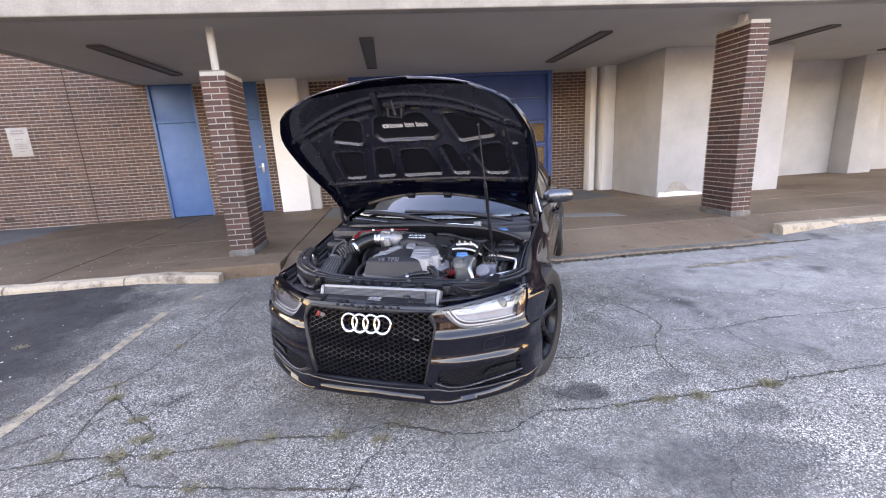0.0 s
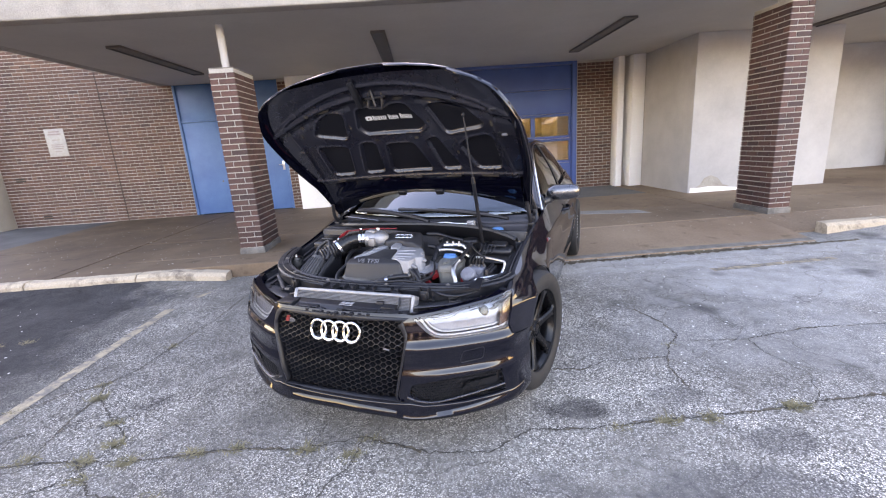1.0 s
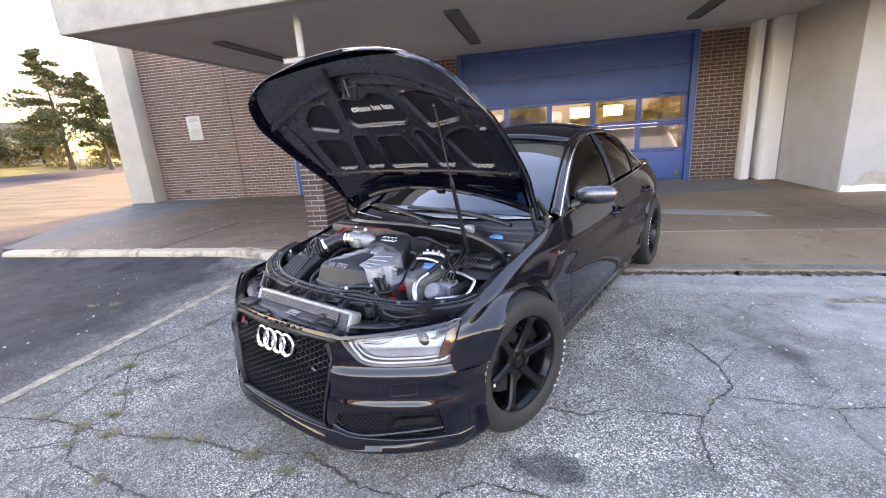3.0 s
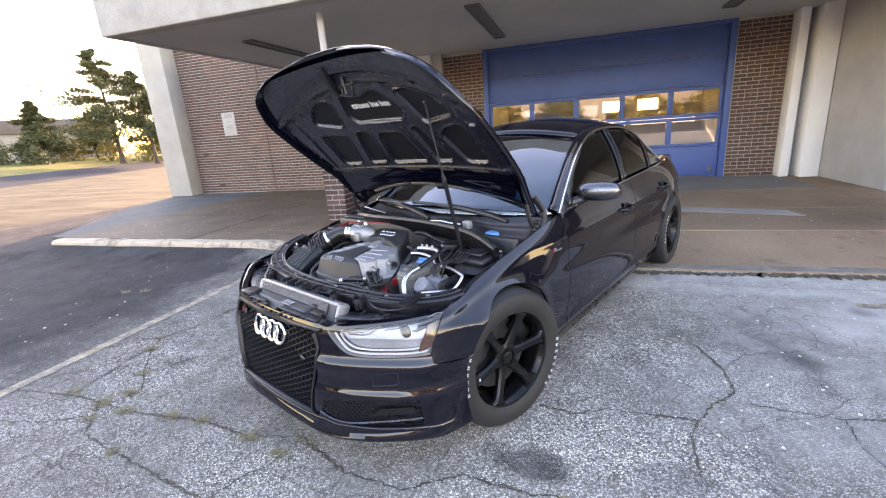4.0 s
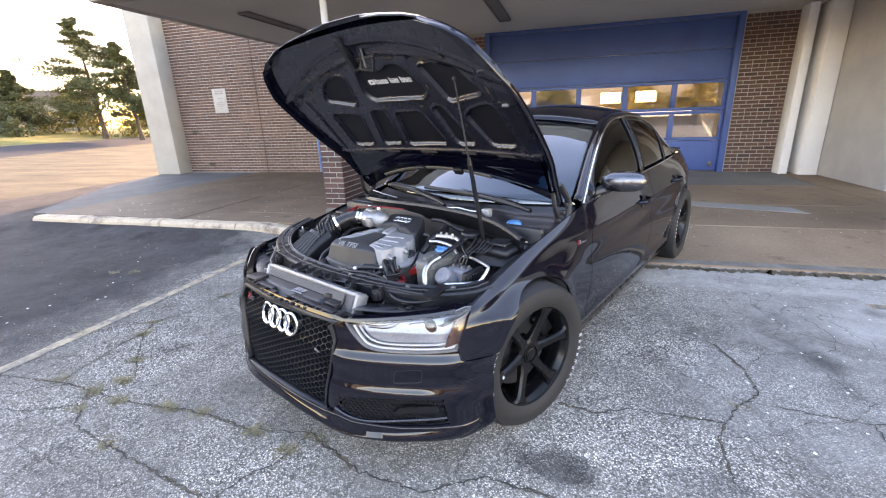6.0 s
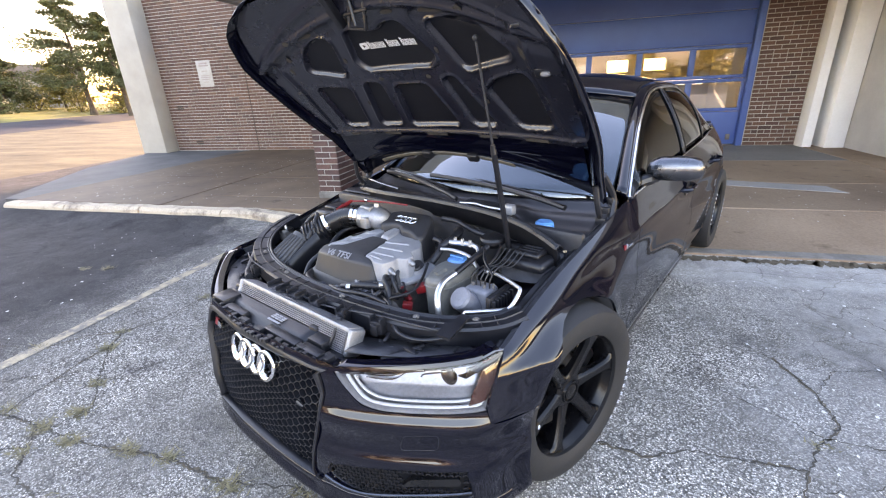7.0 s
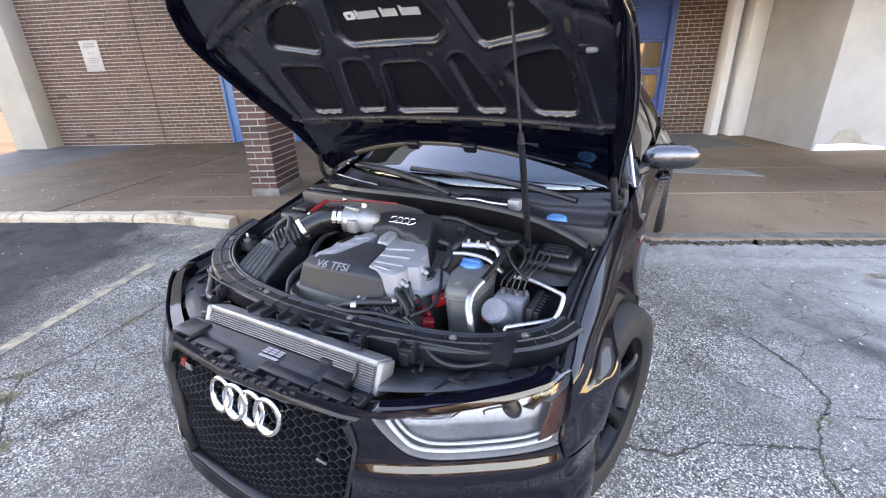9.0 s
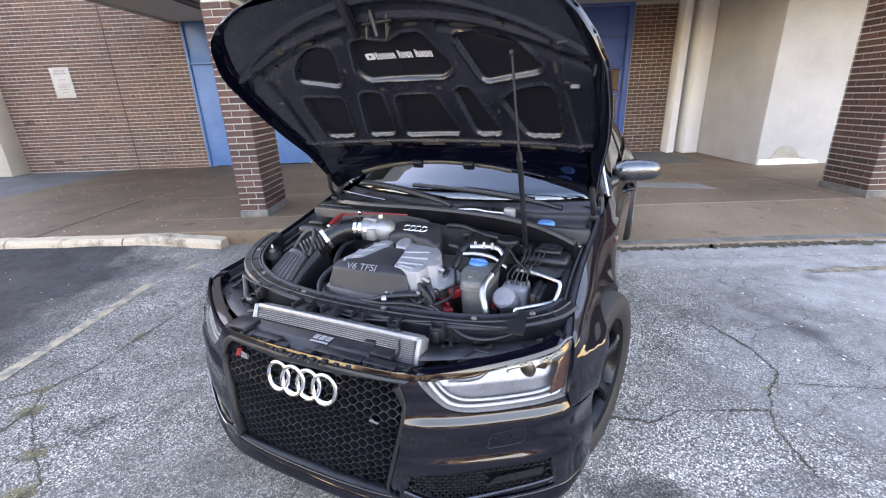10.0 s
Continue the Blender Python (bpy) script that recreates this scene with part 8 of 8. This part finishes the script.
def build_pillar(x, y, z1, label, post):
    P = empty("brick_pillar", pose(x, y, SLAB_Z - 0.01), label, "pillar", "brick pillars", "structure")
    wx, wy = 0.15, 0.315
    bm = B()
    box(bm, (-wx + 0.009, -wy + 0.009, 0.08), (wx - 0.009, wy - 0.009, z1))
    part("mortar_core", bm, MORTAR, P)
    bm = B()
    box(bm, (-wx - 0.012, -wy - 0.012, 0), (wx + 0.012, wy + 0.012, 0.085), 0.012, 2)
    part("plinth", bm, PLINTH, P, "rough concrete plinth")
    n = int((z1 - 0.085) / COURSE)
    for c in range(n):
        z = 0.085 + (c + 0.5) * COURSE
        for ax, half, rot in (("x", wx, 0), ("x", wx, 180), ("y", wy, 90), ("y", wy, 270)):
            L = 2 * half
            off = 0.0 if (c + (ax == "y")) % 2 == 0 else BRICK_L / 2
            p = -half
            while p < half - 0.02:
                step = BRICK_L / 2 if (p == -half and off) or half - p < 0.15 else BRICK_L
                step = min(step, half - p)
                kind = "full" if step > 0.15 else "half"
                m = p + step / 2
                ob = new("brick", KIT[kind, True])
                base = Matrix.Rotation(radians(rot), 4, "Z") @ Matrix.Translation((m if rot in (0, 90) else -m, -(wy if ax == "x" else wx) + 0.009, z))
                ob.matrix_basis = base @ Matrix.Translation((rnd.uniform(-0.001, 0.001), rnd.uniform(-0.0012, 0.0012), 0)) @ Matrix.Diagonal((step / (BRICK_L if kind == "full" else BRICK_L / 2) , 1, 1, 1))
                ob.parent = P
                p += step
    bm = B()
    if post:
        tube(bm, [(-0.055, 0, z1 - 0.02), (-0.055, 0, SOFFIT_Z - SLAB_Z + 0.01)], 0.045, 16)
        part("steel_post", bm, WHITE, P, "white steel post up to the canopy")
        bm = B()
        box(bm, (-wx + 0.004, -wy + 0.004, z1), (wx - 0.004, wy - 0.004, z1 + 0.012), 0.004)
        part("cap", bm, PLINTH, P)
    else:
        tube(bm, [(0, 0, z1 - 0.02), (0, 0, SOFFIT_Z - SLAB_Z + 0.01)], 0.06, 16)
        part("steel_post", bm, WHITE, P)


build_pillar(-1.80, 6.285, 2.25, "dark brick pillar with a white steel post on top", True)
build_pillar(5.235, 6.27, 2.66, "dark brick pillar on a concrete plinth", False)


# ---- facing bricks of the wall ----
def lay_wall():
    spans = [(-8.67, -4.71, 0.15, 4.58), (-3.80, -3.32, 0.15, 2.93), (-2.50, -2.25, 0.15, 2.93), (-1.42, -0.56, 0.15, 2.93), (4.075, 4.88, 0.15, 2.93)]
    verts, faces = [], []
    for x0, x1, z0, z1 in spans:
        near = x0 > 4
        rows = int((z1 - z0) / COURSE)
        for c in range(rows):
            z = z0 + (c + 0.5) * COURSE
            header = c % 6 == 3
            L = BRICK_L / 2 if header else BRICK_L
            p = x0 - (L / 2 if c % 2 else 0) - (0.05 if header else 0)
            while p < x1 - 0.015:
                a, b = max(p, x0) + 0.005, min(p + L, x1) - 0.005
                p += L
                if b - a < 0.03:
                    continue
                if near:
                    ob = new("brick", KIT["full", False])
                    ob.matrix_basis = Matrix.Translation(((a + b) / 2, WALL_Y, z)) @ Matrix.Diagonal(((b - a) / 0.193, 1, 1, 1))
                    ob.parent = WALL
                    continue
                h, y, e = 0.0285, WALL_Y - 0.008 + rnd.uniform(-0.0015, 0.0015), 0.002
                k = len(verts)
                verts += [(a, WALL_Y, z - h), (b, WALL_Y, z - h), (b, WALL_Y, z + h), (a, WALL_Y, z + h), (a + e, y, z - h + e), (b - e, y, z - h + e), (b - e, y, z + h - e), (a + e, y, z + h - e)]
                faces += [(k + 4, k + 5, k + 6, k + 7), (k, k + 1, k + 5, k + 4), (k + 1, k + 2, k + 6, k + 5), (k + 2, k + 3, k + 7, k + 6), (k + 3, k, k + 4, k + 7)]
    me = bpy.data.meshes.new("facing_bricks")
    me.from_pydata(verts, [], faces)
    me.materials.append(BRICK)
    ob = new("facing_bricks", me)
    ob.parent = WALL
    tagged(ob, kind="stuff")


lay_wall()
# control joint and two weep slots in the wall
bm = B()
box(bm, (-6.23, WALL_Y - 0.0105, 0.15), (-6.215, WALL_Y - 0.002, 4.5))
part("control_joint", bm, DARK_FILL, WALL)
for x, z in ((-8.3, 1.15), (-7.95, 0.30)):
    bm = B()
    for k in range(2):
        box(bm, (x - 0.1, WALL_Y - 0.012, z + k * 0.05), (x + 0.1, WALL_Y - 0.002, z + 0.03 + k * 0.05))
    part("wall_vent", bm, DARK_FILL, WALL)


# ---- painted lines, cracks, weeds, litter ----
def ribbon(bm, pts, width, z, wob=0.0, rg=None):
    q = [Vector((p[0], p[1], 0)) for p in pts]
    rows = []
    for i, p in enumerate(q):
        t = (q[min(i + 1, len(q) - 1)] - q[max(i - 1, 0)]).normalized()
        n = Vector((-t.y, t.x, 0))
        a = width * (1 + (rg.uniform(-wob, wob) if rg else 0))
        b = width * (1 + (rg.uniform(-wob, wob) if rg else 0))
        rows.append([bm.verts.new((p + n * a / 2 + Vector((0, 0, z)))), bm.verts.new((p - n * b / 2 + Vector((0, 0, z))))])
    for a, b in zip(rows, rows[1:]):
        f = bm.faces.new((a[0], a[1], b[1], b[0]))
        f.normal_update()
        if f.normal.z < 0:
            f.normal_flip()


rg = random.Random(5)
for pts, w in (([(-2.06, 1.0), (-2.04, 4.45)], 0.088), ([(-1.95, 4.75), (-1.87, 5.18)], 0.11), ([(3.2, 4.32), (4.5, 4.38)], 0.08)):
    bm = B()
    n = 30
    ribbon(bm, [(pts[0][0] + (pts[1][0] - pts[0][0]) * k / n, pts[0][1] + (pts[1][1] - pts[0][1]) * k / n) for k in range(n + 1)], w, 0.003, 0.12, rg)
    thing("parking_line", bm, STRIPE, "worn cream parking line on the asphalt", "road marking", "parking lines", "structure", 0)


def jag(pts, rg, amp=0.03):
    """Breaks a polyline up into a ragged crack."""
    out = [pts[0]]
    for a, b in zip(pts, pts[1:]):
        n = max(2, int(math.hypot(b[0] - a[0], b[1] - a[1]) / 0.018))
        for k in range(1, n + 1):
            j = amp if k < n else 0
            out.append((a[0] + (b[0] - a[0]) * k / n + rg.uniform(-j, j), a[1] + (b[1] - a[1]) * k / n + rg.uniform(-j, j)))
    return out


CRACKS = [
    ([(0.9, 4.955), (2.0, 4.95), (3.2, 4.96), (4.6, 4.95), (5.3, 4.97)], 0.018),
    ([(2.2, 4.70), (2.9, 4.62), (3.9, 4.66), (4.8, 4.55)], 0.008),
    ([(1.15, 2.79), (1.32, 2.75), (1.48, 2.82), (1.88, 2.81), (1.98, 2.96), (2.10, 3.08), (2.11, 3.29), (2.04, 3.53), (1.92, 3.7)], 0.014),
    ([(2.01, 3.0), (2.49, 2.94), (2.94, 3.02), (3.9, 2.97)], 0.012),
    ([(1.88, 2.81), (1.82, 2.71), (1.80, 2.45)], 0.010),
    ([(-0.2, 2.28), (0.07, 2.32), (0.38, 2.17), (0.66, 2.13), (0.88, 2.26), (1.12, 2.23), (1.54, 2.24), (2.08, 2.24), (2.35, 2.27), (3.4, 2.3)], 0.024),
    ([(-2.6, 2.72), (-2.01, 2.83), (-1.89, 2.98), (-1.70, 3.07), (-1.59, 3.24), (-1.54, 3.58), (-1.45, 4.05), (-1.4, 4.9)], 0.016),
    ([(-1.19, 2.41), (-1.17, 2.49), (-1.33, 2.63), (-1.60, 2.90), (-1.70, 3.07)], 0.018),
    ([(-1.56, 2.37), (-1.60, 2.58), (-1.63, 2.79), (-1.60, 2.9)], 0.014),
    ([(-2.3, 2.3), (-1.47, 2.35), (-1.05, 2.30), (-0.75, 2.31), (-0.54, 2.32), (-0.2, 2.27)], 0.018),
    ([(-1.3, 2.33), (-1.20, 2.23), (-1.08, 2.1), (-0.8, 2.04), (-0.35, 1.95), (-0.05, 1.9)], 0.014),
    ([(0.07, 2.32), (0.04, 2.15), (-0.06, 2.02), (-0.12, 1.85)], 0.012),
    ([(-1.9, 2.05), (-1.45, 2.12), (-1.2, 2.23)], 0.012),
    ([(-2.0, 2.45), (-1.75, 2.6), (-1.63, 2.79)], 0.010),
    ([(2.35, 2.27), (2.5, 2.5), (2.46, 2.75), (2.49, 2.94)], 0.009),
]
for k in range(20):
    base, w = CRACKS[2 + k % 13 if k < 9 else 6 + k % 8]
    x, y = base[rg.randrange(len(base))]
    a, pts = rg.uniform(0, 6.28), [(x, y)]
    for q in range(rg.randrange(3, 7)):
        a += rg.uniform(-0.7, 0.7)
        x, y = x + math.cos(a) * rg.uniform(0.1, 0.28), y + math.sin(a) * rg.uniform(0.1, 0.28)
        pts.append((x, y))
    CRACKS.append((pts, rg.uniform(0.005, 0.010)))
crack = B()
for pts, w in CRACKS:
    ribbon(crack, jag(pts, rg, 0.009), min(w, 0.016) * 0.42, 0.0025, 0.95, rg)
thing("asphalt_crack", crack, CRACK_LINE, "dark dirt-filled cracks across the asphalt", "crack", kind="stuff", smooth=0)

# brown soil washed into the wider cracks
soil = B()
for pts, w in CRACKS[2:14]:
    line = jag(pts, rg, 0.010)
    k = 0
    while k < len(line) - 4:
        n = rg.randrange(5, 18)
        if rg.random() < (0.42 if w > 0.013 else 0.12):
            ribbon(soil, line[k:k + n + 1], rg.uniform(0.005, 0.013) * (1.4 if w > 0.02 else 1.0), 0.0021, 0.95, rg)
        k += n
for q in range(9):
    x0 = 0.85 + 0.5 * q
    ribbon(soil, jag([(x0, 4.93 + rg.uniform(-0.02, 0.02)), (x0 + 0.5, 4.93 + rg.uniform(-0.02, 0.02))], rg, 0.012), rg.uniform(0.05, 0.11), 0.0035, 0.7, rg)
thing("crack_soil", soil, SOIL, "brown soil and moss along the asphalt cracks", "soil", kind="stuff", smooth=0)

weeds = B()


def tuft(x, y, n, h, z0=0.0):
    for _ in range(n):
        a, l, w = rg.uniform(0, 6.28), rg.uniform(0.5, 1.2) * h, rg.uniform(0.002, 0.004)
        bx, by = x + rg.gauss(0, 0.03), y + rg.gauss(0, 0.018)
        tip = (bx + math.cos(a) * l * rg.uniform(0.4, 1.1), by + math.sin(a) * l * rg.uniform(0.4, 1.1), z0 + l * rg.uniform(0.08, 0.4))
        px, py = -math.sin(a) * w, math.cos(a) * w
        v = [weeds.verts.new(p) for p in ((bx - px, by - py, z0), (bx + px, by + py, z0), tip)]
        weeds.faces.new(v)


for x, y, n, h in ((1.54, 2.23, 70, 0.05), (1.75, 2.22, 60, 0.045), (2.2, 2.25, 90, 0.06), (1.3, 2.22, 30, 0.03), (-1.2, 2.44, 60, 0.06), (-1.33, 2.63, 50, 0.05), (-1.6, 2.9, 60, 0.06), (-1.28, 2.33, 60, 0.06), (-1.05, 2.30, 50, 0.06), (-0.75, 2.31, 50, 0.055), (-0.54, 2.32, 40, 0.05), (-0.2, 2.27, 50, 0.06), (0.04, 2.2, 40, 0.05), (0.1, 2.3, 30, 0.04), (-1.54, 3.58, 40, 0.05), (-1.58, 2.37, 40, 0.05), (-1.7, 3.07, 30, 0.05), (-2.9, 3.9, 50, 0.05), (-3.1, 3.85, 40, 0.05), (-1.2, 2.2, 30, 0.05), (-0.8, 2.04, 30, 0.05), (-2.05, 2.82, 40, 0.04), (1.98, 2.96, 14, 0.03), (6.2, 5.0, 60, 0.08), (7.2, 5.05, 70, 0.09), (-4.4, 5.2, 60, 0.07), (-3.0, 5.2, 40, 0.06), (-2.2, 5.18, 40, 0.05), (1.6, 4.95, 40, 0.04), (3.5, 4.95, 40, 0.04)):
    tuft(x, y, int(n * 1.6), h)
thing("weeds", weeds, WEED, "dry straw-coloured weeds in the asphalt cracks", "weeds", kind="stuff", smooth=0)

litter = B()
for k in range(1000):
    r = rg.random()
    x, y, z = (rg.uniform(-6, -1.8), rg.uniform(5.5, 9.2), SLAB_Z + 0.003) if r < 0.4 else (rg.uniform(1.5, 6.5), rg.uniform(5.4, 7.0), SLAB_Z + 0.003) if r < 0.55 else (rg.uniform(-5, -2.1), rg.uniform(2.6, 5.1), 0.003) if r < 0.64 else (rg.uniform(1.6, 6), rg.uniform(2.6, 4.8), 0.003)
    s = rg.uniform(0.003, 0.013)
    a = rg.uniform(0, 6.28)
    v = [litter.verts.new((x + s * math.cos(a + q) * (1 if i % 2 else 0.6), y + s * math.sin(a + q), z + rg.uniform(0, 0.004))) for i, q in enumerate((0, 1.4, 3.0, 4.6))]
    litter.faces.new(v)
thing("petal_litter", litter, PETAL, "scattered pale petals and flecks on the ground", "litter", kind="stuff", smooth=0)


# ---- trees, bushes and the far building ----
def build_tree(x, y, h, spread, seed, label, lean=0.0, mat=NEEDLES, name="conifer_tree", bare=0.20, density=700, leaf=0.50, group="trees along the road"):
    rt = random.Random(seed)
    T = empty(name, pose(x, y, land(x, y) - 0.05), label, "tree", group)
    bm = B()
    n = 14
    axis = [Vector((lean * h * (k / n) ** 1.3 + rt.uniform(-0.05, 0.05), rt.uniform(-0.05, 0.05), h * 0.97 * k / n)) for k in range(n + 1)]
    tube(bm, axis, [max(0.02, 0.022 * h * (1 - k / n) ** 0.9 * (1.5 if k == 0 else 1)) for k in range(n + 1)], 9)
    crown = B()
    for b in range(int(52)):
        t = bare + (1 - bare) * (b + rt.random()) / 52
        base = axis[min(n - 1, int(t * n))].lerp(axis[min(n, int(t * n) + 1)], t * n % 1)
        a = rt.uniform(0, 6.28)
        reach = spread * (1.02 - t) ** 0.75 * rt.uniform(0.45, 1.15)
        d = Vector((math.cos(a), math.sin(a), rt.uniform(-0.05, 0.4)))
        pts = [base, base + d * reach * 0.5 + Vector((0, 0, rt.uniform(0, 0.2))), base + d * reach + Vector((0, 0, -0.06 * reach))]
        tube(bm, pts, [0.035 * (1.1 - t), 0.02, 0.008], 5)
        for k in range(density):
            u = rt.uniform(0.22, 1.05)
            c = pts[0].lerp(pts[1], u * 2) if u < 0.5 else pts[1].lerp(pts[2], u * 2 - 1)
            c = c + Vector((rt.gauss(0, 0.17), rt.gauss(0, 0.17), rt.gauss(0.04, 0.10))) * (0.4 + 0.5 * reach)
            s = rt.uniform(0.12, 0.30) * leaf
            e1 = Vector((rt.gauss(0, 1), rt.gauss(0, 1), rt.gauss(0, 0.5))).normalized() * s
            e2 = Vector((rt.gauss(0, 1), rt.gauss(0, 1), rt.gauss(0, 0.5))).normalized() * s * 0.5
            v = [crown.verts.new(c + q) for q in (-e1, e2, e1, -e2)]
            crown.faces.new(v)
    part("trunk", bm, BARK, T, "brown bark trunk with limbs")
    part("crown", crown, mat, T, "open needled crown", 0)


build_tree(-42.6, 33.8, 11.0, 7.6, 3, "tall leaning conifer with an open dark green crown", -0.07)
build_tree(-38.8, 34.4, 9.0, 5.0, 8, "slim conifer with a bare lower trunk", -0.10, bare=0.25)
build_tree(-50.0, 31.5, 6.0, 2.8, 21, "small dark conifer beside the road", 0.0, bare=0.05)
build_tree(-52.0, 38.0, 5.0, 3.0, 22, "yellowing tree behind the grass", 0.0, LEAVES, "broadleaf_tree", 0.1)
build_tree(-46.0, 42.0, 4.5, 3.0, 23, "yellowing tree behind the grass", 0.0, LEAVES, "broadleaf_tree", 0.1)


for k in range(13):
    rk = random.Random(70 + k)
    build_tree(-66 + 11 * k + rk.uniform(-3, 3), -60 + rk.uniform(-6, 6), rk.uniform(5.5, 9.5), rk.uniform(4.5, 7), 80 + k, "sunlit yellow-green tree across the lot", 0.0, LEAVES if k % 3 else NEEDLES, "broadleaf_tree", 0.08, 60, 2.2, "trees across the lot")


def build_bush(x, y, r, h, seed, mat, label):
    rt = random.Random(seed)
    T = empty("bush", pose(x, y, land(x, y) - 0.02), label, "bush", "bushes along the road")
    bm, cr = B(), B()
    for k in range(7):
        a = rt.uniform(0, 6.28)
        tube(bm, [(0, 0, 0), (math.cos(a) * r * 0.3, math.sin(a) * r * 0.3, h * 0.4), (math.cos(a) * r * 0.6, math.sin(a) * r * 0.6, h * 0.75)], [0.05, 0.03, 0.01], 5)
    for k in range(900):
        a, q, t = rt.uniform(0, 6.28), rt.random() ** 0.5, rt.random()
        rr = r * q * (1 - 0.5 * t * t) * (0.8 + 0.3 * math.sin(3 * a + seed))
        c = Vector((rr * math.cos(a), rr * math.sin(a), h * t * (0.9 + 0.15 * math.sin(2 * a + seed))))
        s = rt.uniform(0.06, 0.16)
        e1, e2 = (Vector((rt.gauss(0, 1), rt.gauss(0, 1), rt.gauss(0, 1))).normalized() * s * f for f in (1, 0.6))
        cr.faces.new([cr.verts.new(c + p) for p in (-e1, e2, e1, -e2)])
    part("stems", bm, BARK, T)
    part("leaves", cr, mat, T, smooth=0)


for k, (x, y, r, h, m) in enumerate(((-47, 29, 1.5, 1.7, NEEDLES), (-50, 34, 2.2, 2.2, LEAVES), (-46.5, 35.5, 1.8, 2.4, LEAVES), (-49, 26.5, 1.3, 1.6, NEEDLES), (-44, 38, 2.0, 2.0, LEAVES), (-48, 41, 2.6, 2.8, LEAVES), (-54, 36, 2.6, 2.6, LEAVES), (-52, 29, 1.6, 1.9, NEEDLES))):
    build_bush(x, y, r, h, k + 40, m, "sunlit yellow-green roadside bush" if m is LEAVES else "dark clipped roadside bush")


def build_far_building():
    F = empty("far_building", pose(-66, 31, 0.9, 0, 0, 62), "low brown building with arched openings", "building")
    bm = B()
    box(bm, (-16, 0.2, 0), (16, 12, 3.6))
    part("wall", bm, FAR_WALL, F)
    bm = B()
    box(bm, (-16.6, -0.9, 3.6), (16.6, 12.5, 5.2), 0.05)
    part("roof", bm, FAR_ROOF, F, "brown band roof")
    for k in range(11):
        x = -15 + k * 3
        bm = B()
        prism(bm, [(x - 0.35, 0), (x + 0.35, 0), (x + 0.35, 2.2), (x + 0.8, 3.1), (x + 1.4, 3.6), (x - 1.4, 3.6), (x - 0.8, 3.1), (x - 0.35, 2.2)], -0.6, 0.2, lambda a, b, c: (a, c, b))
        bmesh.ops.recalc_face_normals(bm, faces=bm.faces)
        part("arch_pier", bm, FAR_WALL, F)


build_far_building()


def build_store():
    """Long cream building across the lot, mirrored in the door's panes and the car."""
    F = empty("store_building", pose(0, -74, 0), "long cream building with white doors across the lot", "building")
    bm = B()
    box(bm, (-85, -14, 0), (85, 0, 9.6))
    part("wall", bm, FAR_CREAM, F)
    bm = B()
    box(bm, (-85.5, -14.5, 9.6), (85.5, 0.5, 10.3), 0.05)
    part("roof", bm, FAR_ROOF, F, "brown band roof")
    for k in range(14):
        x = -80 + 12 * k
        bm = B()
        box(bm, (x - 1.6, 0.0, 0), (x + 1.6, 0.10, 4.2), 0.02)
        part("door", bm, WHITE, F, "white roll-up door")
        bm = B()
        box(bm, (x + 3.2, 0.0, 1.0), (x + 8.4, 0.08, 3.4), 0.02)
        part("window", bm, GLASS_TINT, F, "dark window band")


build_store()
